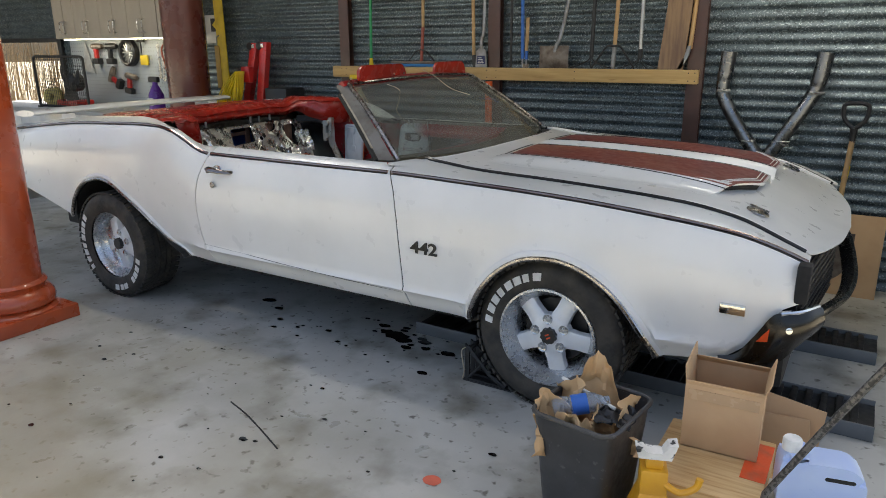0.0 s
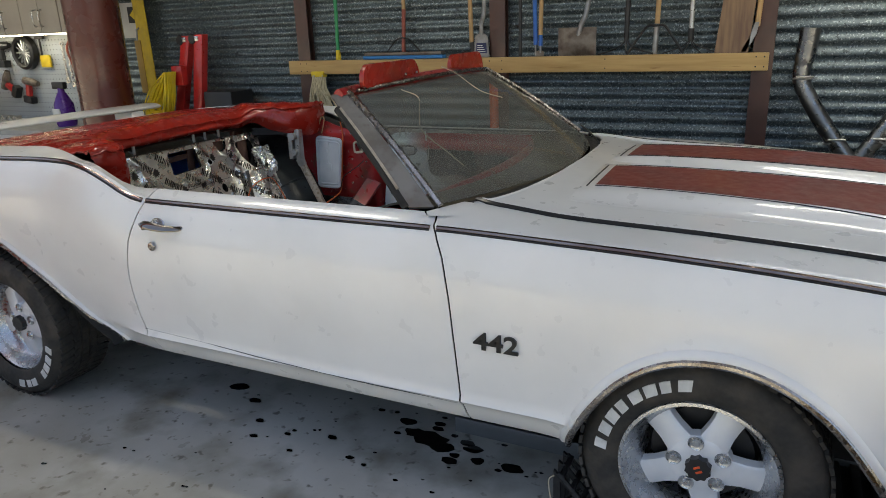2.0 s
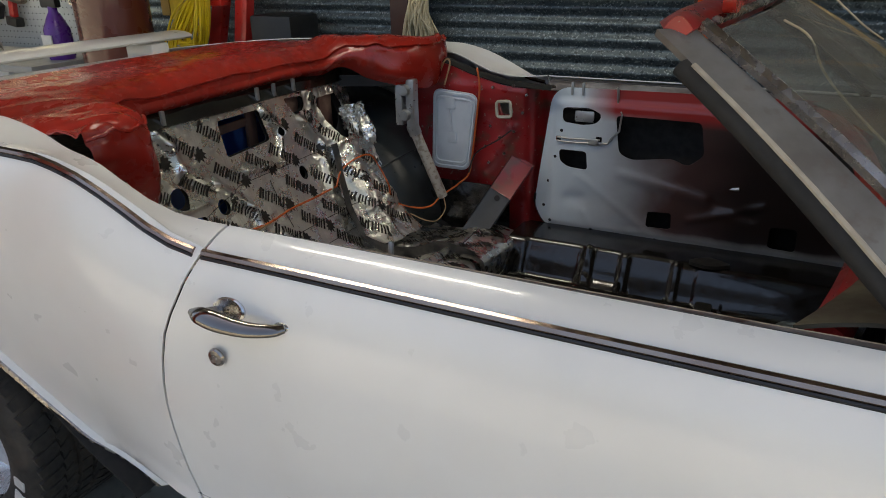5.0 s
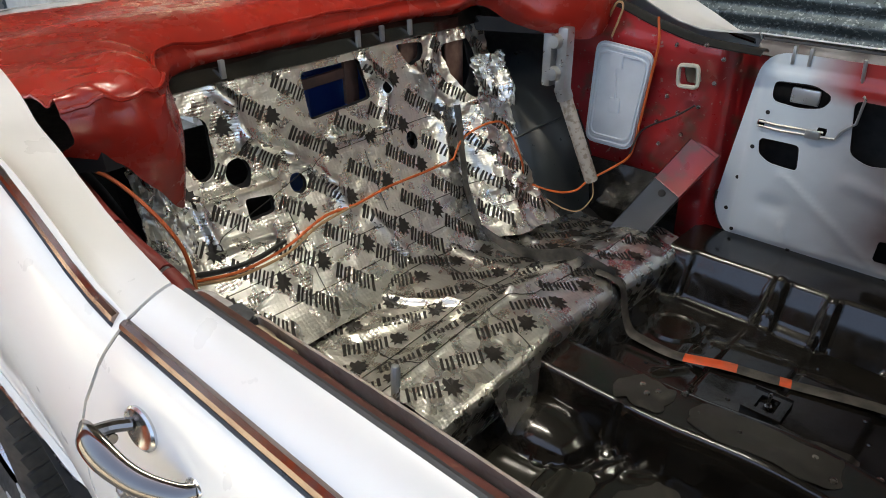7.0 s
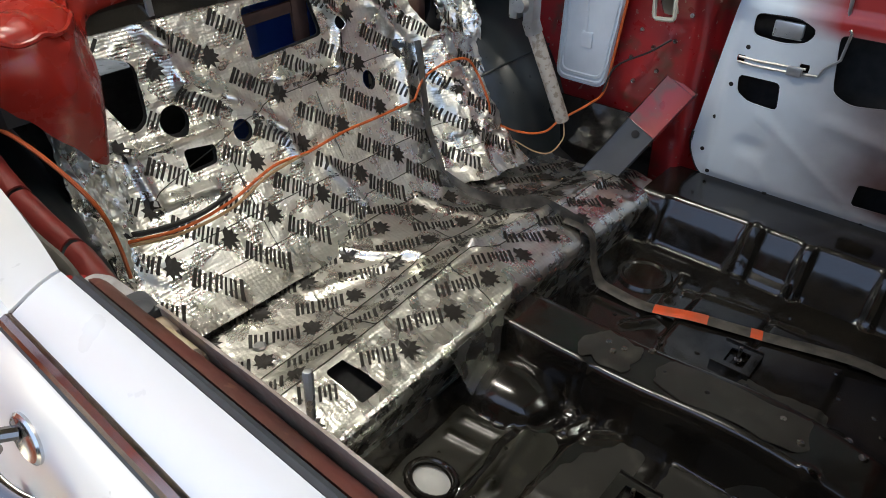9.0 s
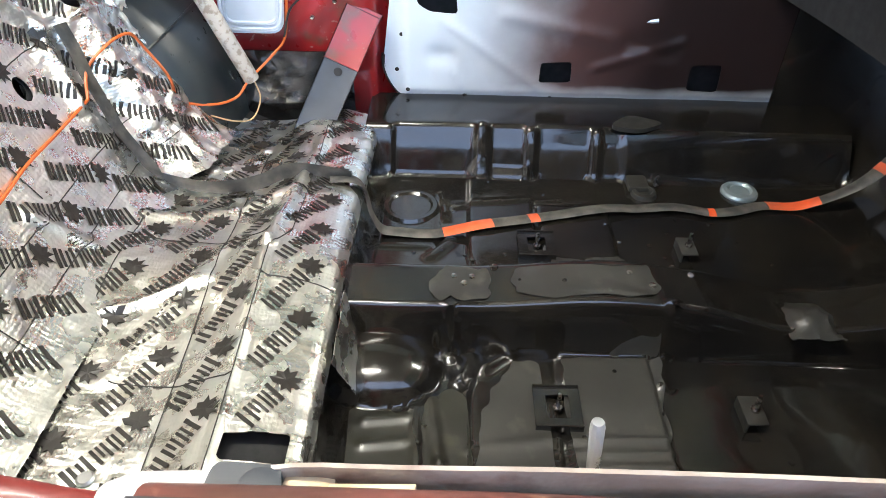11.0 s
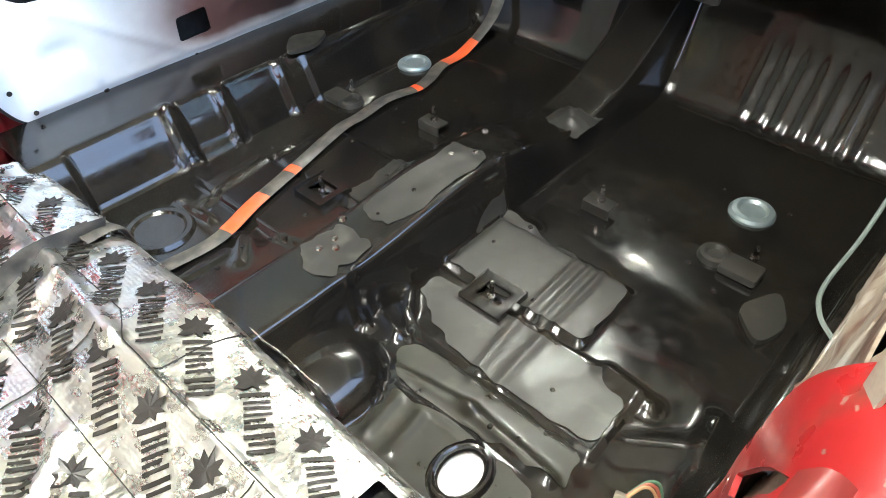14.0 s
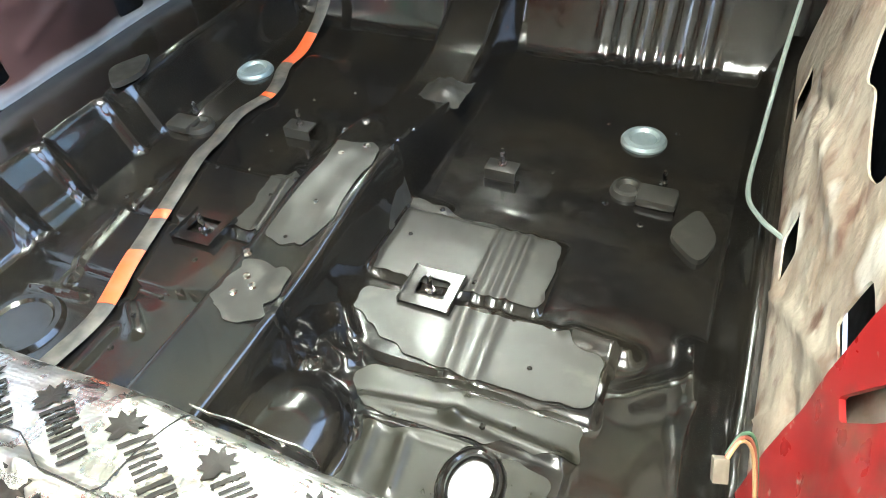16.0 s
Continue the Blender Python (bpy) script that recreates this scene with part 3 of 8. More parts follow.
for side in (RIGHT, LEFT):
    front = lambda y: 2.10 - 0.12 * max(0, (abs(y) - 0.28) / 0.2)
    ys = sorted(side * v for v in span(0.035, 0.565, 30))
    b = B()
    sheet(b, lambda u, y: (0.95 + (front(y) - 0.95) * u, y, scoop_z(0.95 + (front(y) - 0.95) * u, y)), span(0, 1, 30), ys, 0.012)
    sc = part("hood_scoop", b, WHITE, hood, "raised scoop open at its front", angle=40)
    edge_out = lambda x: 0.405 + 0.07 * (x - 1.0)
    sy = lambda x, v: side * (0.118 + (edge_out(x) - 0.118) * v)

    def stripe_at(u, v, lift=0.0016):
        y = side * (0.118 + 0.32 * v)
        x = 1.0 + (front(y) - 0.008 - 1.0) * u
        return x, sy(x, v), scoop_z(x, sy(x, v)) + lift

    b = sheet(B(), stripe_at, span(0, 1, 24), span(0, 1, 10) if side > 0 else span(1, 0, 10), 0.001)
    part("red_stripe", b, STRIPE, hood, "rust-red painted stripe")
    # black pinstripe round the red field
    b = B()
    for v, off in ((0, -0.014), (1, 0.014)):
        P = []
        for u in span(0, 0.985, 24):
            x, y, z = stripe_at(u, v)
            P.append((x, y + side * off, scoop_z(x, y + side * off) + 0.0005))
        tube(b, P, 0.0022, 5)
    tube(b, [(0.972, sy(1.0, v), scoop_z(0.972, sy(1.0, v)) + 0.0005) for v in span(-0.045, 1.045, 10)], 0.0028, 5)
    part("pinstripe", b, BLACKTRIM, hood, "thin black pinstripe")
    # black sheet standing in for the shade in the mouth below the scoop's lip
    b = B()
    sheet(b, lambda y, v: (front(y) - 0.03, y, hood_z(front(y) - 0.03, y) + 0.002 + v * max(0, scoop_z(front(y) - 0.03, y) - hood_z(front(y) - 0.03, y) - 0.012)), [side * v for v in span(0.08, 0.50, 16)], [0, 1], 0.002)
    part("scoop_mouth_shade", b, UNDER, hood)
    # thin white lines at the stripe's front end
    b = B()
    for k in (0.018, 0.034):
        P = [(front(y) - k, y, scoop_z(front(y) - k, y) + 0.0035) for y in [side * v for v in span(0.13, 0.46, 10)]]
        tube(b, P, 0.0022, 5)
    part("stripe_line", b, LETTER, hood)
    # hood pin with its plate
    b = B()
    lathe(b, [(0, 0.012), (0.012, 0.012), (0.022, 0.006), (0.042, 0.004), (0.044, 0)], 20, pose(2.12, side * 0.56, hood_z(2.12, side * 0.56) + 0.001, 0, 18, 0))
    tube(b, [(2.09, side * 0.56, hood_z(2.09, side * 0.56) + 0.016), (2.16, side * 0.555, hood_z(2.16, side * 0.555) + 0.02)], 0.004, 6)
    part("hood_pin", b, DULLCHROME, hood, "chrome hood pin")
# black gap between hood and fenders, and the cowl
for side in (RIGHT, LEFT):
    turn_in = lambda x: 0.028 * (max(0, 0.79 - x) / 0.09) ** 2
    P = [(x, side * (0.725 - turn_in(x)), hood_edge(x) + 0.003) for x in span(0.695, 2.31, 60)]
    part("hood_gap", tube(B(), P, 0.009, 6), BLACKTRIM, car)
    P = [(x, side * (0.711 - turn_in(x)), hood_edge(x) + 0.003) for x in span(0.71, 2.30, 60)]
    part("hood_lip", tube(B(), P, 0.0075, 8), WHITE, hood)
b = B()
sheet(b, lambda y, v: ((0.60 + 0.23 * (1 - (abs(y) / 0.83) ** 2)) * (1 - v) + v * (cowl_x(min(abs(y), 0.725)) + 0.01), y, 0.968 - 0.012 * v + 0.01 * (1 - (y / 0.8) ** 2)), span(-0.725, 0.725, 31), [0, 0.5, 1], 0.01)
part("cowl", b, SATIN, car, "dark cowl panel below the glass")
part("hood_rear_edge", tube(B(), [(cowl_x(abs(y)), y, hood_z(cowl_x(abs(y)), y) - 0.003) for y in span(-0.70, 0.70, 41)], 0.006, 6), WHITE, hood)

# ---- nose: grille, bumper, lamps ----
b = B()
for side in (RIGHT, LEFT):
    sheet(b, lambda u, v: (2.30 + 0.06 * (1 - u), side * (0.06 + 0.76 * u), 0.46 + v * (0.27 - 0.02 * u)), span(0, 1, 12), span(0, 1, 4), 0.01)
part("grille_backing", b, UNDER, car)
b = B()
for side in (RIGHT, LEFT):
    for r in range(9):
        z = 0.475 + 0.03 * r
        tube(b, [(2.325 + 0.06 * (1 - u), side * (0.06 + 0.76 * u), z) for u in (0, 0.5, 1)], 0.004, 5)
    for k in range(26):
        u = k / 25
        tube(b, [(2.32 + 0.06 * (1 - u), side * (0.06 + 0.76 * u), 0.465), (2.32 + 0.06 * (1 - u), side * (0.06 + 0.76 * u), 0.72)], 0.004, 5)
part("grille", b, SATIN, car, "black mesh grille")
DARKCHROME = mat("dark_chrome", (0.10, 0.095, 0.09), 0.22, 1, (0.05, 0.045, 0.04), 12)
b = B()
path = smooth_path([(2.335, -0.84, 0.555), (2.40, -0.6, 0.545), (2.44, -0.3, 0.50), (2.455, 0, 0.49), (2.44, 0.3, 0.50), (2.40, 0.6, 0.535), (2.34, 0.82, 0.55), (2.27, 0.90, 0.50), (2.17, 0.925, 0.425), (2.05, 0.93, 0.40)], 6)
tube(b, path, 0.038, 12, flat=0.5)
bumper = part("front_bumper", b, DARKCHROME, car, "dark chrome wrap-round bumper")
TOP = smooth_path([(2.085, -0.903, 0.40), (2.15, -0.913, 0.43), (2.205, -0.913, 0.515), (2.25, -0.908, 0.592), (2.30, -0.888, 0.603), (2.345, -0.84, 0.603), (2.385, -0.76, 0.598)], 5)
LOW = smooth_path([(2.085, -0.90, 0.355), (2.16, -0.905, 0.362), (2.235, -0.905, 0.39), (2.29, -0.895, 0.43), (2.325, -0.87, 0.475), (2.36, -0.825, 0.505), (2.39, -0.745, 0.52)], 5)
b = sheet(B(), lambda i, v: TOP[int(i)].lerp(LOW[int(i)], v) + Vector((0.012, -0.016, 0.0)) * math.sin(math.pi * v), list(range(len(TOP))), span(0, 1, 9), 0.004)
part("bumper_end", b, mat("bumper_chrome", (0.05, 0.048, 0.046), 0.2, 1, (0.03, 0.028, 0.026), 7), bumper, "chrome bumper end curving under the fender", angle=60)
part("turn_lamp", prism(B(), [(0.012, 0.008), (0.048, 0.014), (0.050, 0.062)], 0.012, pose(2.195, -0.918, 0.485) @ Matrix(((1, 0, 0, 0), (0, 0, -1, 0), (0, 1, 0, 0), (0, 0, 0, 1)))), mat("orange_lens", (0.7, 0.08, 0.02), 0.15), bumper, "orange turn lamp lens")
part("bumper_lip", tube(B(), smooth_path([(2.27, -0.905, 0.60), (2.33, -0.86, 0.605), (2.375, -0.76, 0.60)], 5), 0.009, 8), CHROME, bumper, "bright chrome lip")
b = lathe(B(), [(0, 0.012), (0.012, 0.01), (0.014, 0)], 12, pose(2.30, -0.905, 0.545, 0, 80, -60))
part("bumper_bolt", b, CHROME, bumper)
part("valance", box(B(), (2.05, -0.86, 0.30), (2.30, 0.86, 0.44), 0.02), UNDER, car)
mk = part("side_marker", box(B(), (2.075, -0.925, 0.572), (2.162, -0.905, 0.61), 0.006), CHROME, RIGHT_FENDER, "clear side marker lamp in a chrome bezel")
part("fender_cap", box(B(), (2.30, -0.87, 0.63), (2.345, -0.80, 0.77), 0.012), UNDER, car)

# ---- tail: deck, rear panel, wing ----
deck_z = curve([(-2.66, 0.945), (-2.4, 0.985), (-2.0, 1.035), (-1.7, 1.06), (-1.5, 1.07)])
b = B()
lid_x = lambda u, y: -2.64 + u * (0.84 + 0.17 * (y / 0.752) ** 2)
sheet(b, lambda u, y: (lid_x(u, y), y, deck_z(lid_x(u, y)) + 0.02 * (1 - (y / 0.76) ** 2) - 0.03 * max(0, u - 0.9) * 10 * (1 - (y / 0.76) ** 2)), span(0, 1, 20), span(-0.752, 0.752, 21), 0.006)
deck = part("trunk_lid", b, WHITE, car, "white boot lid with a rear wing")
b = B()
sheet(b, lambda y, z: (-2.66 + 0.03 * (y / 0.85) ** 2 + 0.05 * max(0, 0.7 - z), y, z), span(-0.85, 0.85, 17), span(0.45, 0.965, 8), 0.01)
part("tail_panel", b, WHITE, car)
b = B()


def wing(y, a):
    c, s = math.cos(a), math.sin(a)
    sweep = -0.06 * (abs(y) / 0.84) ** 2
    return -2.33 + sweep + 0.115 * c, y, 1.066 + 0.004 * c + (0.026 if s > 0 else 0.016) * s + 0.01 * (1 - (y / 0.84) ** 2)


sheet(b, wing, span(-0.84, 0.84, 33), span(0, 2 * math.pi, 21))
for y in (-0.84, 0.84):
    b.faces.new([b.verts.new(wing(y, a)) for a in span(0, 2 * math.pi, 21)[:-1]])
wg = part("rear_wing", b, WHITE, deck, "white rear wing on pedestals")
for y in (-0.62, 0.62):
    part("pedestal", box(B(), (-2.42, y - 0.05, 0.98), (-2.25, y + 0.05, 1.062), 0.015), WHITE, deck)
part("rear_bumper", tube(B(), smooth_path([(-2.45, -0.93, 0.58), (-2.64, -0.88, 0.58), (-2.70, -0.5, 0.58), (-2.71, 0, 0.58), (-2.70, 0.5, 0.58), (-2.64, 0.88, 0.58), (-2.45, 0.93, 0.58)], 5), 0.06, 10, flat=0.5), DULLCHROME, car)

# ---- windscreen and its frame ----
def screen(y, v):
    """v 0 at the cowl, 1 at the header."""
    a = abs(y) / 0.83
    xb = 0.60 + 0.235 * (1 - a ** 2)
    at = abs(y) / 0.83
    xt = 0.185 + 0.085 * (1 - at ** 2)
    yy = y * (1 - 0.235 * v)
    z = 0.985 + v * (0.318 + 0.022 * (1 - a ** 2)) + 0.012 * math.sin(math.pi * v)
    return xb + (xt - xb) * v, yy, z


GLASS = bpy.data.materials.new("dusty_glass")
GLASS.use_nodes = True
_g = GLASS.node_tree
_p = _g.nodes["Principled BSDF"]
_p.inputs["Transmission Weight"].default_value, _p.inputs["Roughness"].default_value, _p.inputs["IOR"].default_value = 1.0, 0.02, 1.02
_p.inputs["Base Color"].default_value = (0.50, 0.57, 0.53, 1)
_d = _g.nodes.new("ShaderNodeBsdfDiffuse")
_d.inputs[0].default_value = (0.33, 0.31, 0.28, 1)
_gl = _g.nodes.new("ShaderNodeBsdfGlossy")
_gl.inputs["Roughness"].default_value = 0.05
_mx, _mx2 = _g.nodes.new("ShaderNodeMixShader"), _g.nodes.new("ShaderNodeMixShader")
_nt = _g.nodes.new("ShaderNodeTexNoise")
_nt.inputs["Scale"].default_value, _nt.inputs["Detail"].default_value = 5.0, 8.0
_mr = _g.nodes.new("ShaderNodeMapRange")
_mr.inputs[1].default_value, _mr.inputs[2].default_value, _mr.inputs[3].default_value, _mr.inputs[4].default_value = 0.3, 0.75, 0.10, 0.32
_tc = _g.nodes.new("ShaderNodeTexCoord")
for a, c in ((_tc.outputs["Object"], _nt.inputs["Vector"]), (_nt.outputs[0], _mr.inputs[0]), (_mr.outputs[0], _mx.inputs[0]), (_p.outputs[0], _mx.inputs[1]), (_d.outputs[0], _mx.inputs[2]),
             (_mx.outputs[0], _mx2.inputs[1]), (_gl.outputs[0], _mx2.inputs[2]), (_mx2.outputs[0], _g.nodes["Material Output"].inputs[0])):
    _g.links.new(a, c)
_mx2.inputs[0].default_value = 0.06
b = sheet(B(), screen, span(-0.80, 0.80, 33), span(0.02, 0.97, 12), 0.005)
glass = part("windscreen", b, GLASS, car, "dusty laminated windscreen with cracks")
glass.visible_shadow = False
IVORY = mat("aged_ivory_strip", (0.42, 0.37, 0.29), 0.5, 0, (0.3, 0.26, 0.2), 30)
FRAME = mat("worn_grey_frame", (0.23, 0.22, 0.205), 0.5, 0.25, (0.15, 0.135, 0.12), 10, col3=(0.16, 0.12, 0.10), scale3=25, lo3=0.6, hi3=0.75)
for side in (RIGHT, LEFT):
    b = B()
    P0 = [screen(side * 0.83, v) for v in span(0, 1, 8)]
    sheet(b, lambda i, w: (P0[int(i)][0] - 0.072 * w * (1 - 0.35 * i / 7), P0[int(i)][1] + side * 0.008 * w - side * 0.02 * (1 - w), P0[int(i)][2] + 0.0 * w), list(range(8)), span(0, 1, 5), 0.012)
    part("screen_pillar", b, FRAME, car, "worn bare metal windscreen pillar", angle=30)
    P = [(screen(side * 0.805, v)[0] + 0.006, screen(side * 0.805, v)[1], screen(side * 0.805, v)[2] + 0.004) for v in span(0.0, 1, 10)]
    part("screen_moulding", tube(B(), P, 0.011, 6), DULLCHROME, car)
    P = [(p[0] - 0.082 + 0.02 * i / 7, p[1] + side * 0.004, p[2] - 0.006) for i, p in enumerate(P0[:-1])]
    seal = part("pillar_seal", tube(B(), P, 0.0135, 12), UNDER, car, "black rubber door seal")
    part("seal_retainer", tube(B(), [(p[0] + 0.017, p[1] + side * 0.008, p[2] + 0.004) for p in P[1:]], 0.005, 6), IVORY, seal)
P = [screen(y, 1.0) for y in span(-0.83, 0.83, 24)]
b = B()
sheet(b, lambda i, w: (P[int(i)][0] - (0.09 - 0.05 * (P[int(i)][1] / 0.635) ** 10) * w, P[int(i)][1], P[int(i)][2] + 0.018 * math.sin(math.pi * w)), list(range(24)), span(0, 1, 6), 0.025)
header = part("header_rail", b, REDPAINT, car, "red painted windscreen header rail", angle=40)
part("header_moulding", tube(B(), [(p[0] + 0.008, p[1], p[2] + 0.004) for p in P[1:-1]], 0.007, 8), DULLCHROME, car)
for ya, yb, lab in ((-0.57, -0.15, "red vinyl sun visor folded up"), (0.14, 0.50, "red vinyl sun visor folded up")):
    b = B()
    z0 = 1.318
    pts = rounded([(ya, z0), (yb, z0), (yb - 0.02, z0 + 0.055), (yb - 0.05, z0 + 0.078), (ya + 0.03, z0 + 0.078), (ya, z0 + 0.05)], 0.03, 4)
    prism(b, pts, 0.018, Matrix(((0, 0, -1, 0.23), (1, 0, 0, 0), (0, 1, 0, 0), (0, 0, 0, 1))))
    vis = part("sun_visor", b, VINYL, header, lab)
for y in (-0.28, -0.19):
    part("visor_screw", lathe(B(), [(0, 0.005), (0.005, 0.004), (0.006, 0)], 12, pose(0.235, y, 1.345, 0, 90, 0)), CHROME, header)
# hanging wires on the screen and the wiper
PALEWIRE = mat("pale_wire", (0.5, 0.42, 0.3), 0.5)
b = B()
tube(b, smooth_path([(0.30, -0.10, 1.36), (0.34, -0.05, 1.33), (0.42, 0.0, 1.26), (0.47, 0.12, 1.22)], 6), 0.002, 5)
part("loose_wire", b, PALEWIRE, glass, "loose pale wire lying on the glass")
b = B()
tube(b, smooth_path([(0.29, -0.42, 1.30), (0.33, -0.37, 1.27), (0.36, -0.42, 1.22), (0.42, -0.52, 1.17), (0.50, -0.50, 1.10), (0.56, -0.49, 1.05)], 6), 0.002, 5)
part("loose_wire", b, PALEWIRE, glass, "loose pale wire lying on the glass")
b = B()
tube(b, [(0.84, 0.30, 1.012), (0.77, 0.42, 1.04), (0.68, 0.60, 1.045)], 0.004, 6)
part("wiper", b, SATIN, car, "black windscreen wiper arm")

# ---- wheels ----
def build_wheel(name, x, side, rear, label):
    R, ry = 0.326, 0.125
    # local z is the axle, pointing outwards
    base = pose(x, side * (0.845 if rear else 0.79), 0.326, 90 if side < 0 else -90, 0, 0)
    w = part(name, lathe(B(), [(0, 0.01), (0.14, 0.01), (0.15, -0.03), (0.15, -0.08)], 32, base), SATIN, car)
    bm = B()
    prof = [(0.205, -ry + 0.01), (0.235, -ry - 0.004), (0.275, -ry - 0.008), (0.30, -ry), (0.318, -ry + 0.018), (R, -ry + 0.035)]
    gro = []
    for c in (-0.06, -0.02, 0.02, 0.06):
        gro += [(R, c - 0.006), (R - 0.008, c - 0.004), (R - 0.008, c + 0.004), (R, c + 0.006)]
    prof += gro + [(R, ry - 0.035), (0.318, ry - 0.018), (0.30, ry), (0.275, ry + 0.008), (0.235, ry + 0.004), (0.205, ry - 0.01)]
    lathe(bm, prof, 72, base)
    # tread blocks, slanted either way of the middle
    tb = B()
    for k in range(56):
        for off, wid, turn in ((0.089, 0.030, 12), (0.041, 0.016, 32), (0.0, 0.014, 0), (-0.041, 0.016, -32), (-0.089, 0.030, -12)):
            m = base @ Matrix.Rotation(2 * math.pi * (k + 6 * off) / 56, 4, "Z") @ Matrix.Translation((R - 0.002, 0, off)) @ Matrix.Rotation(radians(turn), 4, "X")
            box(tb, (-0.004, -0.0125, -wid), (0.006, 0.0125, wid), 0, m)
    tagged(w, label)
    part("tread", tb, TYRE, w, kind="stuff")
    t = part("tyre", bm, TYRE, w, "black tyre with raised white lettering")
    # lettering as plain blocks round the sidewall
    def letters(a0, n, hgt, skip=()):
        for k in range(n):
            if k in skip:
                continue
            a, da = radians(a0 - k * 10.2), radians(7.8 if k % 3 else 6.2)
            lean = 0.16
            pts = [(rr * math.cos(a - q * da), rr * math.sin(a - q * da)) for q, rr in ((0, 0.248), (0.5, 0.2475), (1, 0.248), (1 + lean, 0.248 + hgt), (0.5 + lean, 0.2485 + hgt), (lean, 0.248 + hgt))]
            b2 = prism(B(), pts, 0.003, base @ Matrix.Translation((0, 0, ry + 0.0065)))
            part("sidewall_mark", b2, LETTER, w, "raised white block of lettering")
    letters(176 if not rear else 222, 8, 0.033)
    letters(-10, 8, 0.033, (4,))
    # rim
    lip = 0.104 if rear else 0.128
    bm = B()
    if rear:
        prof = [(0.212, lip - 0.012), (0.212, lip), (0.203, lip + 0.002), (0.198, lip - 0.006), (0.186, lip - 0.03), (0.180, lip - 0.06), (0.165, lip - 0.075), (0.15, lip - 0.085), (0.06, lip - 0.09)]
        lathe(bm, prof, 56, base)
        part("rim", bm, POLISHED, w, "deep-dished polished rim")
    else:
        prof = [(0.213, lip - 0.012), (0.213, lip), (0.204, lip + 0.002), (0.200, lip - 0.008), (0.192, lip - 0.022), (0.180, lip - 0.045), (0.170, lip - 0.062), (0.163, lip - 0.075), (0.160, lip - 0.10), (0.160, -0.1)]
        lathe(bm, prof, 56, base)
        part("rim", bm, POLISHED, w, "machined outer rim")
    sp = B()
    hub_z = lip - (0.055 if rear else 0.052)
    for k in range(5):
        a = 2 * math.pi * k / 5 + (-0.14 if not rear else 0.9)
        m = base @ Matrix.Rotation(a, 4, "Z")
        rows = [(0.05, 0.044, hub_z + 0.010), (0.08, 0.040, hub_z + 0.006), (0.115, 0.036, hub_z - 0.002), (0.145, 0.037, hub_z - 0.008), (0.168, 0.040, hub_z - 0.014)] if not rear else [(0.05, 0.044, hub_z + 0.010), (0.08, 0.040, hub_z + 0.006), (0.12, 0.037, hub_z - 0.002), (0.155, 0.039, hub_z - 0.012), (0.18, 0.044, hub_z - 0.02)]
        tops = [[sp.verts.new(m @ Vector((r, s * wd, z - (0.006 if abs(s) == 1 else 0)))) for s in (-1, -0.75, 0.75, 1)] for r, wd, z in rows]
        lows = [[sp.verts.new(m @ Vector((r, s * wd * 1.08, z - 0.035))) for s in (-1, 1)] for r, wd, z in rows]
        for i in range(4):
            for j in range(3):
                sp.faces.new((tops[i][j], tops[i + 1][j], tops[i + 1][j + 1], tops[i][j + 1]))
            sp.faces.new((lows[i][0], lows[i + 1][0], tops[i + 1][0], tops[i][0]))
            sp.faces.new((tops[i][3], tops[i + 1][3], lows[i + 1][1], lows[i][1]))
    lathe(sp, [(0, hub_z + 0.012), (0.055, hub_z + 0.012), (0.075, hub_z + 0.010), (0.088, hub_z + 0.002), (0.09, hub_z - 0.03)], 40, base)
    part("spokes", sp, ALLOY, w, "five-spoke light alloy centre")
    for k in range(5):
        a = 2 * math.pi * (k + 0.5) / 5 + (-0.14 if not rear else 0.9)
        m = base @ Matrix.Rotation(a, 4, "Z") @ Matrix.Translation((0.068, 0, hub_z + 0.012))
        part("wheel_nut", lathe(B(), [(0, 0.004), (0.009, 0.003), (0.011, 0.0), (0.016, 0.001), (0.020, 0.003), (0.022, 0)], 14, m), POLISHED, w)
    cp = B()
    n = 10
    pts = [((0.036 if k % 2 else 0.031) * math.cos(math.pi * k / n), (0.036 if k % 2 else 0.031) * math.sin(math.pi * k / n)) for k in range(2 * n)]
    prism(cp, pts, 0.022, base @ Matrix.Translation((0, 0, hub_z + 0.012)))
    part("centre_cap", cp, SATIN, w, "dark centre cap")
    if not rear:
        b3 = B()
        for s in (-0.010, 0.004):
            box(b3, (-0.009, s, hub_z + 0.034), (0.009, s + 0.006, hub_z + 0.0355), 0, base @ Matrix.Rotation(0.5, 4, "Z"))
        part("cap_badge", b3, ORANGE, w)
    return w


for x, rear in ((1.42, False), (-1.43, True)):
    for side in (RIGHT, LEFT):
        build_wheel("rear_wheel" if rear else "front_wheel", x, side, rear, "alloy road wheel")

# ---- badge, handle, lock on the right side ----
def curve_list(vals, n):
    f = curve([(i / (len(vals) - 1), v) for i, v in enumerate(vals)])
    return [f(i / (n - 1)) for i in range(n)]


cu = bpy.data.curves.new("badge", "FONT")
cu.body, cu.size, cu.extrude, cu.bevel_depth, cu.align_x, cu.align_y = "442", 0.092, 0.003, 0.0003, "CENTER", "CENTER"
cu.offset = 0.0015
_t = new("badge_text", cu)
dg = bpy.context.evaluated_depsgraph_get()
me = bpy.data.meshes.new_from_object(_t.evaluated_get(dg))
bpy.data.objects.remove(_t)
me.materials.append(BLACKTRIM)
badge = new("fender_badge", me)
badge.parent = RIGHT_FENDER
badge.matrix_basis = pose(0.862, -0.976, 0.641, 90, 0, 0) @ Matrix.Diagonal((1.0, 0.80, 1, 1))
tagged(badge, "black 442 numerals badge")
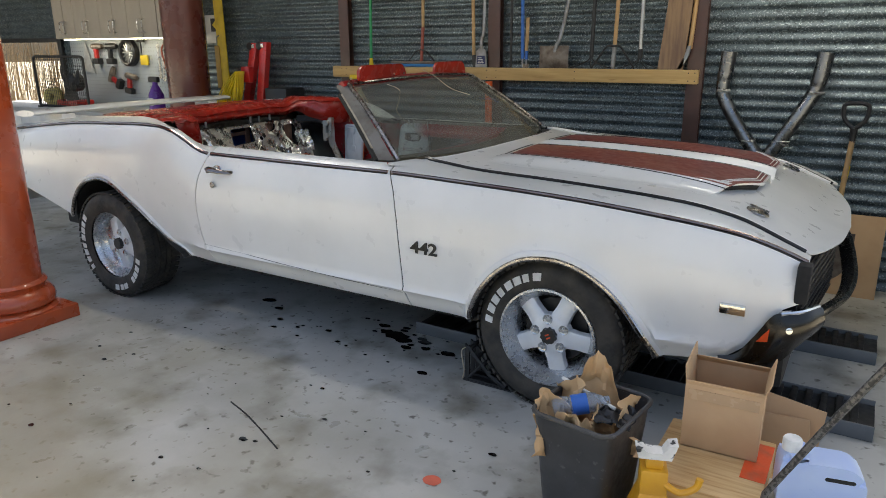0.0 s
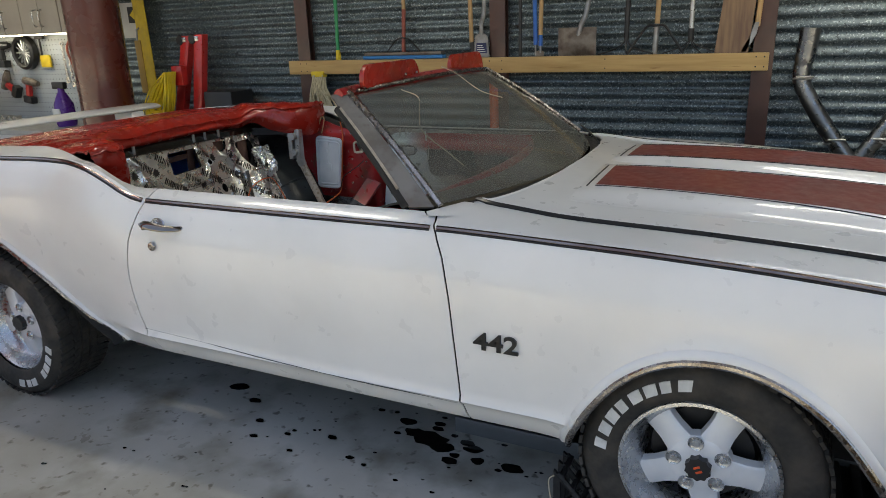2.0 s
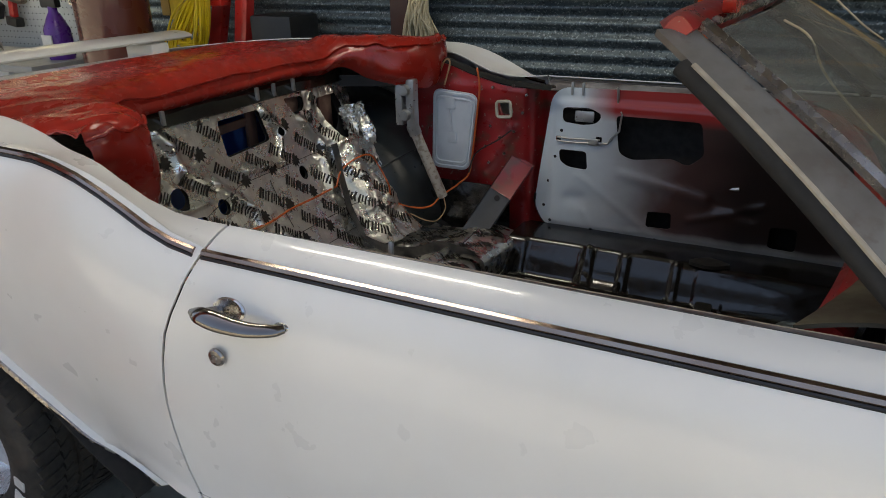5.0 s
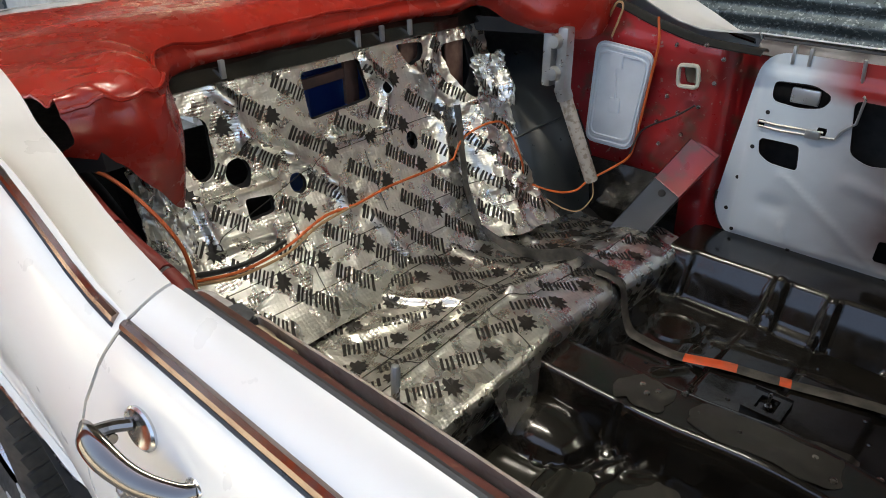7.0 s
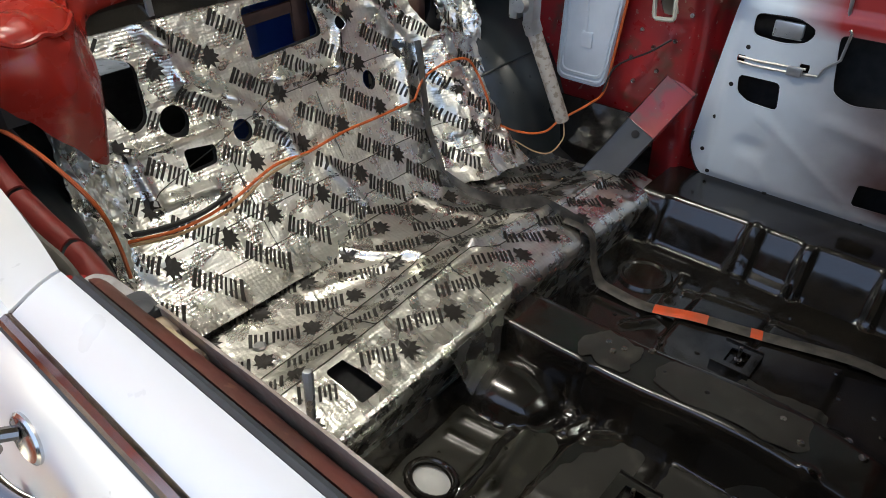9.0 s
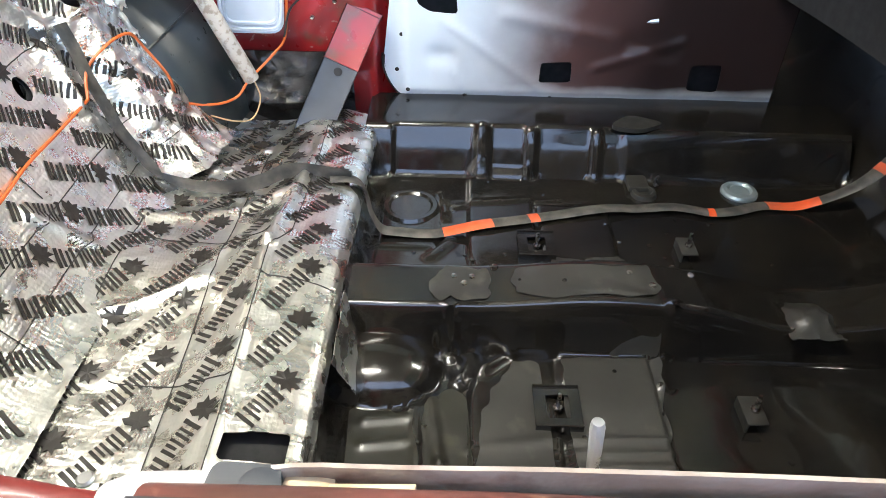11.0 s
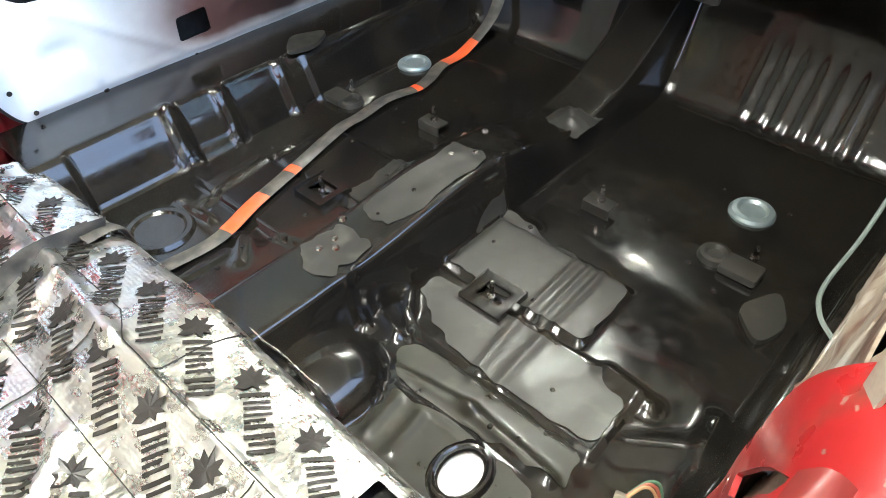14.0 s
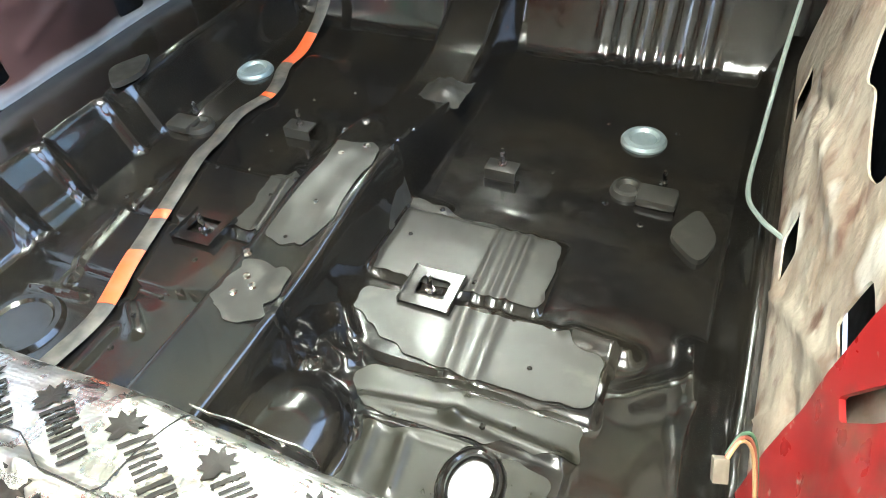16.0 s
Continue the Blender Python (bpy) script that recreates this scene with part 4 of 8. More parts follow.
# brighter chrome for the pads: the white door's reflection put into the colour
PALECHROME = mat("chrome_reflecting_white", (0.68, 0.67, 0.66), 0.2, 1, (0.58, 0.57, 0.56), 12)
for side, owner in ((RIGHT, RIGHT_DOOR), (LEFT, LEFT_DOOR)):
    hb = B()
    y = side * 0.945
    sgn = side
    yd = side * side_y(-0.45, 0.872)
    P = smooth_path([(-0.492, yd + sgn * 0.040, 0.882), (-0.46, yd + sgn * 0.047, 0.884), (-0.42, yd + sgn * 0.045, 0.878), (-0.38, yd + sgn * 0.036, 0.872), (-0.345, yd + sgn * 0.018, 0.869), (-0.333, yd + sgn * 0.002, 0.868)], 5)
    tube(hb, P, curve_list([0.004, 0.014, 0.016, 0.014, 0.012, 0.010, 0.008], len(P)), 12, flat=0.42)
    # stem that carries the wide end
    tube(hb, smooth_path([(-0.462, yd + sgn * 0.002, 0.872), (-0.468, yd + sgn * 0.020, 0.877), (-0.470, yd + sgn * 0.042, 0.882)], 4), 0.0075, 10)
    tube(hb, [(-0.462, yd + sgn * 0.024, 0.866), (-0.492, yd + sgn * 0.028, 0.862)], [0.006, 0.0075], 12)
    part("door_handle", hb, mat("shaded_chrome", (0.22, 0.21, 0.20), 0.14, 1, (0.2, 0.18, 0.17), 9, rvar=0.05), owner, "chrome push-button door handle")
    for cx_, r_, cz in ((-0.445, 0.034, 0.875), (-0.338, 0.014, 0.868)):
        pad = B()
        lathe(pad, [(0, 0.001), (r_ * 0.6, 0.0015), (r_ * 0.88, 0.004), (r_, 0.002), (r_, -0.012)], 24, pose(cx_, yd, cz, -72 if side > 0 else 72, 0, 0) @ Matrix.Diagonal((1, 0.62, 1, 1)))
        part("handle_pad", pad, PALECHROME, owner, "chrome pad under the door handle, reflected white in its colour")
    part("door_lock", lathe(B(), [(0, 0.010), (0.006, 0.010), (0.007, 0.007), (0.014, 0.006), (0.0165, 0.003), (0.0165, 0)], 20, pose(-0.462, side * 0.966, 0.796, -90 if side > 0 else 90, 0, 0)), DULLCHROME, owner, "round key lock")

# ---- the stripped interior ----
pan_base = curve([(-0.56, 0.30), (-0.30, 0.300), (0.0, 0.296), (0.2, 0.297), (0.42, 0.300), (0.62, 0.302), (0.685, 0.307), (0.715, 0.327), (0.745, 0.37), (0.79, 0.45), (0.85, 0.56), (0.93, 0.70), (1.0, 0.83)])
tunnel_top = curve([(-0.56, 0.415), (-0.3, 0.416), (-0.02, 0.438), (0.15, 0.42), (0.36, 0.372), (0.5, 0.39), (0.65, 0.46), (0.8, 0.58), (1.0, 0.80)])


def ridge(x, y, a, c, w):
    """A bead along the line a-c."""
    ax, ay = a
    dx, dy = c[0] - ax, c[1] - ay
    t = max(0, min(1, ((x - ax) * dx + (y - ay) * dy) / (dx * dx + dy * dy)))
    d = math.hypot(x - ax - t * dx, y - ay - t * dy)
    return math.exp(-(d / w) ** 2)


# beads pressed into the pan: ends, half width and height
BEADS = [((-0.359, -0.22), (-0.338, -0.36), 0.013, 0.012), ((-0.338, -0.36), (-0.35, -0.52), 0.013, 0.013), ((-0.385, -0.23), (-0.375, -0.40), 0.009, 0.007),
         ((0.055, -0.294), (-0.138, -0.302), 0.006, 0.005), ((-0.138, -0.302), (-0.287, -0.324), 0.009, 0.004), ((0.058, -0.322), (-0.136, -0.330), 0.005, 0.004),
         ((0.060, -0.349), (-0.134, -0.357), 0.006, 0.005), ((-0.134, -0.357), (-0.285, -0.366), 0.009, 0.004), ((-0.40, -0.26), (-0.47, -0.27), 0.010, 0.006), ((-0.40, -0.31), (-0.47, -0.32), 0.010, 0.006),
         ((-0.137, -0.48), (-0.146, -0.565), 0.016, 0.018), ((-0.205, -0.100), (-0.262, -0.150), 0.012, 0.014), ((-0.283, -0.110), (-0.305, -0.165), 0.014, 0.016), ((0.09, -0.085), (0.075, -0.17), 0.014, 0.012),
         ((-0.10, -0.652), (-0.33, -0.69), 0.016, 0.014), ((-0.225, -0.575), (-0.165, -0.655), 0.024, 0.010),
         ((-0.34, 0.345), (-0.355, 0.46), 0.008, 0.010), ((-0.32, 0.40), (-0.05, 0.44), 0.008, 0.008), ((-0.375, 0.20), (-0.33, 0.255), 0.012, 0.008), ((0.10, 0.17), (-0.11, 0.135), 0.010, 0.008),
         ((-0.27, 0.55), (-0.255, 0.60), 0.016, 0.014)]


def pan_z(x, y):
    z = pan_base(x)
    # tunnel: a steep wall on the right, a soft slope on the left
    side_t = hat(y, -0.078, 0.5, 0.024) if y < 0 else hat(y, -0.5, 0.035, 0.075)
    z = z + (tunnel_top(x) - z) * side_t
    # shallow step across the tunnel wall
    if y < 0:
        z += 0.012 * hat(x, -0.33, -0.318, 0.012) * hat(y, -0.115, -0.085, 0.012)
    # sills, sloped inwards, with three pockets in the left one
    s = hat(y, 0.605, 2, 0.085) if y > 0 else hat(-y, 0.715, 2, 0.045)
    if x < 0.72:
        z = max(z, z + (0.428 - z) * s)
    if y > 0.45:
        for xa, xb, d in ((-0.48, -0.275, 0.022), (-0.225, -0.145, 0.018), (-0.10, 0.03, 0.022), (0.07, 0.11, 0.012)):
            z -= d * hat(x, xa, xb, 0.014) * hat(y, 0.535, 0.595, 0.018)
    # stamped seat platforms
    m = abs(y)
    z += 0.014 * max(hat(x, -0.112, 0.055, 0.010) * hat(m, 0.105, 0.412 - 0.02 * max(0, x), 0.010),
                     hat(x, -0.282 + 0.25 * max(0, 0.2 - m), -0.132, 0.010) * hat(m, 0.115, 0.545, 0.010))
    z += 0.006 * hat(x, -0.50, -0.372, 0.012) * hat(m, 0.235, 0.53, 0.012)
    # rounded hump beside the tunnel, next to the seat riser
    e = ((x + 0.455) / 0.115) ** 2 + ((y + 0.14) / 0.10) ** 2
    z = max(z, 0.302 + 0.062 * max(0.0, 1 - e) ** 0.6)
    for p, q, w, h in BEADS:
        if min(p[0], q[0]) - 3 * w < x < max(p[0], q[0]) + 3 * w:
            z += h * ridge(x, y, p, q, w)
    # pressed ribs at the foot of the toe board
    z += 0.003 * math.sin(y * 140) * hat(x, 0.69, 0.79, 0.03) * hat(y, -0.56, -0.32, 0.05)
    z += 0.002 * nz(x * 3, y * 3, 3) + 0.0012 * nz(x * 8, y * 8, 5) + 0.0005 * nz(x * 19, y * 19, 7)
    return z


DRAIN_RIM = [oval(-0.428, -0.421, 0.058, 0.047, 20)]
DRAIN = [oval(-0.428, -0.421, 0.040, 0.029, 18)]
b = sheet(B(), lambda x, y: (x, y, pan_z(x, y)), span(-0.56, 1.0, 230), span(-0.78, 0.78, 220), 0.003, DRAIN)
floor_pan = part("floor_pan", b, BLACK, car, "glossy black painted steel floor pan", angle=60)
# lip round the drain hole
P = [(x, y, pan_z(x, y) + 0.004) for x, y in oval(-0.428, -0.421, 0.049, 0.038, 24)]
part("drain_rim", tube(B(), P, 0.006, 8, closed=True), BLACK, floor_pan)
b = B()
zd = pan_z(-0.428, -0.421) - 0.006
b.faces.new([b.verts.new((x, y, zd)) for x, y in oval(-0.428, -0.421, 0.043, 0.032, 24)])
part("drain_plug", b, mat("pale_plug", (0.62, 0.63, 0.62), 0.4, 0, (0.5, 0.51, 0.5), 9), floor_pan, "pale oval plug in the drain hole")


def on_pan(x, y, dz=0.0):
    return Vector((x, y, pan_z(x, y) + dz))


UPPER = [(0.086, -0.092), (0.075, -0.17), (0.066, -0.30), (0.055, -0.412), (-0.06, -0.416), (-0.108, -0.412), (-0.110, -0.165), (-0.104, -0.105)]
LOWER = [(-0.152, -0.122), (-0.140, -0.44), (-0.142, -0.47), (-0.165, -0.50), (-0.168, -0.535), (-0.225, -0.538), (-0.270, -0.53), (-0.276, -0.372), (-0.268, -0.26), (-0.240, -0.19), (-0.205, -0.125)]
REAR = [(-0.385, -0.245), (-0.372, -0.40), (-0.384, -0.52), (-0.495, -0.52), (-0.50, -0.245)]
LEFTP = [(-0.105, 0.12), (0.05, 0.125), (0.085, 0.15), (0.07, 0.205), (-0.02, 0.20), (-0.10, 0.195)]
MID = [(-0.292, -0.20), (-0.283, -0.36), (-0.288, -0.535), (-0.345, -0.545), (-0.362, -0.40), (-0.372, -0.24), (-0.335, -0.19)]


def ragged(poly, e):
    """The rounded outline with an uneven edge."""
    pts = rounded(poly, 0.012, 3)
    fine = [(a[0] + (c[0] - a[0]) * k / 5, a[1] + (c[1] - a[1]) * k / 5) for a, c in zip(pts, pts[1:] + pts[:1]) for k in range(5)]
    return [(x + e * nz(x * 38, y * 38, 1), y + e * nz(x * 38, y * 38, 6)) for x, y in fine]



# plates coloured paler to stand in for the opening reflected in gloss black
for poly in (UPPER, LOWER, REAR, LEFTP, MID):
    xs, ys = [p[0] for p in poly], [p[1] for p in poly]
    b = sheet(B(), lambda x, y: on_pan(x, y, 0.0022), span(min(xs) - 0.012, max(xs) + 0.012, 44), span(min(ys) - 0.012, max(ys) + 0.012, 64), 0.001, DRAIN_RIM, ragged(poly, 0.010))
    part("seat_platform", b, OLIVE if poly in (MID, REAR) else DUST_SHEEN_BLACK, floor_pan, "raised plate of the floor pan, dust and reflected light in its colour", angle=60)


for x, y, r in ((0.416, -0.477, 0.047), (0.423, 0.50, 0.047)):
    b = lathe(B(), [(0, 0.004), (r * 0.55, 0.005), (r * 0.68, 0.011), (r * 0.9, 0.009), (r, 0.003), (r, -0.002)], 32, Matrix.Translation(on_pan(x, y, 0.002)))
    part("floor_plug", b, mat("plug_grey", (0.20, 0.25, 0.26), 0.4, 0.5, (0.28, 0.33, 0.34), 20), floor_pan, "round grey metal floor plug")
b = lathe(B(), [(0, 0.003), (0.05, 0.003), (0.056, 0.008), (0.066, 0.008), (0.072, 0.0)], 32, Matrix.Translation(on_pan(-0.431, 0.392, 0.0)))
part("floor_plug", b, BLACK, floor_pan)


def stud(bm, x, y, z, h=0.03, r=0.0045):
    lathe(bm, [(r, 0), (r, h * 0.8), (r * 0.7, h), (0, h)], 8, Matrix.Translation((x, y, z)))
    lathe(bm, [(0, 0.005), (r * 2, 0.005), (r * 2, 0)], 6, Matrix.Translation((x, y, z)))


for sg in (-1, 1):
    yc = sg * 0.236
    z = max(pan_z(-0.15, yc), pan_z(-0.10, yc)) + 0.010
    b = B()
    # channel with a window in it
    hole = [(-0.150, yc - 0.026), (-0.108, yc - 0.026), (-0.108, yc + 0.026), (-0.150, yc + 0.026)]
    sheet(b, lambda x, y: (x, y, z + 0.10 * max(0, x + 0.15) * 0.25), span(-0.172, -0.088, 13), span(yc - 0.045, yc + 0.045, 19), 0.004, [hole])
    box(b, (-0.172, yc - 0.047, z - 0.015), (-0.088, yc - 0.043, z + 0.005), 0.001)
    box(b, (-0.172, yc + 0.043, z - 0.015), (-0.088, yc + 0.047, z + 0.005), 0.001)
    br = part("seat_bracket", b, BLACK, floor_pan, "black stamped seat mounting bracket")
    c = B()
    stud(c, -0.128, yc + 0.005, z - 0.012, 0.04)
    part("stud", c, DULLCHROME, br)
    b = B()
    zf = pan_z(0.22, yc)
    box(b, (0.198, yc - 0.032, zf), (0.202, yc + 0.032, zf + 0.024), 0.001)
    box(b, (0.198, yc - 0.032, zf + 0.021), (0.236, yc + 0.032, zf + 0.025), 0.001)
    br = part("seat_bracket", b, DUST_SHEEN_BLACK, floor_pan)
    c = B()
    stud(c, 0.220, yc, zf + 0.024, 0.04)
    part("stud", c, DULLCHROME, br)
# outer brackets beside the sill
for sg, xx in ((-1, 0.235), (1, 0.16)):
    b = B()
    p = on_pan(xx, sg * 0.53)
    box(b, (p.x - 0.03, p.y - 0.045, p.z), (p.x + 0.025, p.y + 0.03, p.z + 0.02), 0.009)
    lathe(b, [(0.034, 0), (0.03, 0.012), (0.022, 0.014), (0.016, 0.006), (0, 0.005)], 20, Matrix.Translation((p.x + 0.01, p.y + 0.05 * sg * -1, p.z)))
    br = part("belt_anchor", b, DUST_SHEEN_BLACK, floor_pan, "black seat belt anchor plate")
    c = B()
    stud(c, p.x + 0.05, p.y - 0.01, p.z + 0.005, 0.03)
    part("stud", c, DULLCHROME, br)
    b = B()
    p = on_pan(0.15, sg * 0.615)
    prism(b, rounded([(0.08, 0.0), (-0.01, 0.045), (-0.075, -0.02), (0.0, -0.045)], 0.03, 4), 0.012, Matrix.Translation(p))
    part("stiffener", b, DUST_SHEEN_BLACK, floor_pan)
b = B()
for k in range(46):
    random.seed(k)
    x, y = random.uniform(-0.45, 0.5), random.uniform(-0.55, 0.55)
    if math.hypot(x + 0.428, y + 0.421) > 0.07:
        lathe(b, [(0, 0.004), (0.004, 0.003), (0.0065, 0)], 6, Matrix.Translation(on_pan(x, y)))
part("weld_spatter", b, BLACK, floor_pan, kind="stuff")
# bracket pair on the tunnel and the bolts in its side
b = B()
for x, y in ((-0.30, -0.02), (-0.285, 0.0), (-0.32, 0.0), (-0.24, 0.03), (0.02, 0.0), (0.06, -0.03), (0.12, 0.05), (0.15, 0.02)):
    lathe(b, [(0, 0.006), (0.006, 0.005), (0.009, 0.0)], 8, Matrix.Translation(on_pan(x, y)))
part("tunnel_bolts", b, DULLCHROME, floor_pan, kind="stuff")
for xa, xb in ((-0.36, -0.25), (-0.20, 0.07)):
    b = B()
    edge = ragged([(xa, -0.066), (xb, -0.060), (xb, 0.022), (xa, 0.028)], 0.016)
    sheet(b, lambda x, y: (x, y, pan_z(x, y) + 0.003 + 0.004 * nz(x * 22, y * 22)), span(xa - 0.015, xb + 0.015, 40), span(-0.08, 0.04, 22), 0.002, (), edge)
    part("tunnel_patch", b, DUST_SHEEN_BLACK, floor_pan, "dusty patch plate on the tunnel")
# shift opening lump near the dash
b = B()
sheet(b, lambda u, v: (0.375 + 0.05 * u + 0.008 * nz(u * 2, v * 2), -0.05 + 0.05 * v, tunnel_top(0.375) + 0.022 * max(0, 1 - u * u - v * v) + 0.008 * nz(u * 2.5, v * 2.5, 4)), span(-1, 1, 12), span(-1, 1, 12), 0.003)
part("shifter_cover", b, DUST_SHEEN_BLACK, floor_pan)

# strap with orange marks running along the floor
STRAP = mat("worn_black_strap", (0.035, 0.033, 0.03), 0.55, 0, (0.10, 0.09, 0.075), 25)
SP = [(-0.60, 0.262, 0.470), (-0.555, 0.268, 0.466), (-0.53, 0.275, 0.44), (-0.515, 0.276, 0.37), (-0.495, 0.277, 0.325)]
SP += [tuple(on_pan(x, y, 0.010)) for x, y in ((-0.46, 0.276), (-0.365, 0.277), (-0.25, 0.305), (-0.115, 0.346), (0.049, 0.387), (0.13, 0.402), (0.222, 0.414), (0.275, 0.405), (0.32, 0.392), (0.38, 0.402), (0.455, 0.429), (0.56, 0.436))] + [(0.68, 0.43, 0.385), (0.78, 0.475, 0.47), (0.85, 0.52, 0.56)]
SP = smooth_path(SP, 6)


def ribbon(bm, pts, w, t=0.004, up=Vector((0, 0, 1))):
    rows = []
    for i, p in enumerate(pts):
        d = (Vector(pts[min(i + 1, len(pts) - 1)]) - Vector(pts[max(i - 1, 0)])).normalized()
        s = d.cross(up)
        s = s.normalized() if s.length > 0.05 else Vector((0, 1, 0))
        n = s.cross(d).normalized()
        p = Vector(p)
        rows.append([bm.verts.new(p + s * w * a + n * t * c) for a, c in ((-0.5, 0), (-0.35, 0.8), (0, 1), (0.35, 0.8), (0.5, 0), (0, -0.3))])
    for a, c in zip(rows, rows[1:]):
        for k in range(6):
            bm.faces.new((a[k], a[(k + 1) % 6], c[(k + 1) % 6], c[k]))
    bm.faces.new(rows[0]), bm.faces.new(rows[-1])
    return bm


strap = part("floor_strap", ribbon(B(), SP, 0.035), STRAP, car, "worn black strap with orange paint marks")


def along(pts, xa, xb):
    return [Vector(p) + Vector((0, 0, 0.0012)) for p in pts if xa <= p[0] <= xb]


for xa, xb in ((-0.365, -0.222), (-0.14, -0.097), (0.31, 0.332), (0.466, 0.60), (0.70, 0.74)):
    part("orange_mark", ribbon(B(), along(SP, xa, xb), 0.0357), ORANGE, strap, "orange paint mark on the strap")

# ---- foil covered seat riser and bulkhead ----
back_x = curve([(0.40, -0.87), (0.44, -0.93), (0.47, -0.975), (0.50, -1.005), (0.58, -1.055), (0.675, -1.108), (0.78, -1.153), (0.96, -1.205), (1.1, -1.245)])


def crinkle(a, c, s):
    r = 1 - abs(nz(a * 9, c * 9, s)) * 2
    q = 1 - abs(nz(a * 21, c * 21, s + 4)) * 2
    return 0.0022 * nz(a * 11, c * 11, s + 2) + 0.0026 * max(0, r - 0.55) + 0.0016 * max(0, q - 0.6) + 0.0007 * nz(a * 55, c * 55, s)


riser = curve([(-1.06, 0.49), (-0.99, 0.472), (-0.93, 0.452), (-0.85, 0.442), (-0.78, 0.443), (-0.72, 0.468), (-0.68, 0.482), (-0.62, 0.480), (-0.56, 0.466), (-0.54, 0.455), (-0.53, 0.44)])
seat_cross = curve([(-0.72, -0.036), (-0.3, -0.018), (-0.16, -0.005), (-0.03, 0.010), (0.1, 0.0), (0.2, -0.010), (0.35, -0.020), (0.65, -0.042)])


def seat_foil(u, y):
    """u runs from the bulkhead forward, over the front edge and down its undercut face."""
    over = max(0.0, u - 0.53)
    x = -1.06 + min(u, 0.53) - 0.30 * max(0, over - 0.015)
    z = riser(-1.06 + min(u, 0.53)) + seat_cross(y) - 0.95 * over
    z += 0.012 * ridge(u, y, (0.40, -0.62), (0.385, 0.0), 0.010) + 0.016 * ridge(u, y, (0.385, 0.0), (0.42, 0.5), 0.014)
    z += 0.008 * ridge(u, y, (0.17, -0.30), (0.30, 0.05), 0.012) + 0.010 * ridge(u, y, (0.12, -0.16), (0.28, -0.06), 0.009) + 0.012 * ridge(u, y, (0.10, 0.12), (0.38, 0.20), 0.02)
    z += crinkle(u, y, 1.0) * (1.0 + 2.0 * hat(y, 0.25, 0.65, 0.15) + 1.0 * (1 - hat(y, -0.45, 2, 0.1)))
    if over > 0:
        x += crinkle(u, y, 5.0)
    return Vector((x, y, z))


SLOT = [rounded([(0.405, -0.412), (0.50, -0.402), (0.50, -0.456), (0.405, -0.458)], 0.006), oval(0.045, -0.20, 0.012, 0.014, 8)]
b = sheet(B(), seat_foil, span(0.02, 0.53, 110) + span(0.536, 0.66, 14), span(-0.70, 0.646, 230), 0.002, SLOT)
seat_riser = part("foil_mat", b, FOIL, car, "crinkled silver foil sound deadening on the rear seat base", angle=75)
part("riser_shell", sheet(B(), lambda u, y: seat_foil(u, y) - Vector((0.012 if u > 0.52 else 0, 0, 0.03)), span(0.02, 0.65, 24), span(-0.66, 0.63, 20), 0.003), UNDER, car)


BHOLES = [rounded([(-0.158, 0.96), (0.024, 0.96), (0.035, 0.862), (-0.163, 0.852)], 0.012), rounded([(-0.492, 0.945), (-0.418, 0.915), (-0.433, 0.808), (-0.474, 0.79), (-0.508, 0.87)], 0.02),
          oval(-0.384, 0.793, 0.032, 0.030), oval(-0.247, 0.730, 0.023, 0.023), rounded([(-0.391, 0.736), (-0.321, 0.727), (-0.33, 0.692), (-0.397, 0.69)], 0.008),
          rounded([(0.152, 0.972), (0.254, 0.963), (0.241, 0.925), (0.189, 0.911)], 0.012), rounded([(0.321, 0.943), (0.429, 0.95), (0.435, 0.848), (0.374, 0.791), (0.331, 0.859)], 0.02), oval(0.085, 0.88, 0.010, 0.016, 10), oval(0.135, 0.731, 0.020, 0.023, 12)]
BBEADS = [((-0.387, 0.977), (-0.356, 0.936), 0.014), ((-0.356, 0.936), (-0.341, 0.861), 0.014), ((-0.341, 0.861), (-0.245, 0.799), 0.013), ((-0.245, 0.799), (-0.154, 0.709), 0.013), ((-0.154, 0.709), (-0.145, 0.642), 0.012),
          ((0.043, 0.954), (0.093, 0.877), 0.013), ((0.093, 0.877), (0.046, 0.791), 0.013), ((0.046, 0.791), (-0.113, 0.803), 0.011),
          ((-0.50, 0.765), (-0.30, 0.760), 0.008), ((-0.49, 0.665), (-0.36, 0.655), 0.009), ((-0.50, 0.765), (-0.49, 0.665), 0.009), ((0.20, 0.90), (0.27, 0.80), 0.016), ((0.27, 0.80), (0.22, 0.66), 0.016), ((-0.08, 0.60), (-0.03, 0.50), 0.010)]


def back_foil(y, z):
    x = back_x(z)
    for p, q, w in BBEADS:
        x += 0.012 * ridge(y, z, p, q, w)
    rough = 1 + 4.5 * hat(y, 0.26, 2, 0.1) + 1.5 * (1 - hat(y, -0.5, 3, 0.1))
    x += crinkle(y, z, 9.0) * rough + 0.006
    x += 0.05 * hat(y, 0.40, 2, 0.12) * hat(z, 0.4, 0.75, 0.2)
    return Vector((x, y, z))


b = sheet(B(), back_foil, span(-0.60, 0.505, 210), span(0.445, 0.985, 110), 0.002, BHOLES)
back = part("foil_mat", b, FOIL, car, "crinkled silver foil sound deadening on the rear bulkhead with cut-outs", angle=75)
b = sheet(B(), lambda y, z: (back_x(z) - 0.006, y, z), span(-0.64, 0.50, 70), span(0.44, 1.0, 44), 0.003, BHOLES)
BROWNSTEEL = mat("brown_primed_steel", (0.085, 0.045, 0.036), 0.55, 0, (0.05, 0.03, 0.026), 14)
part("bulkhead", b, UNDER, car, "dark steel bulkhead")
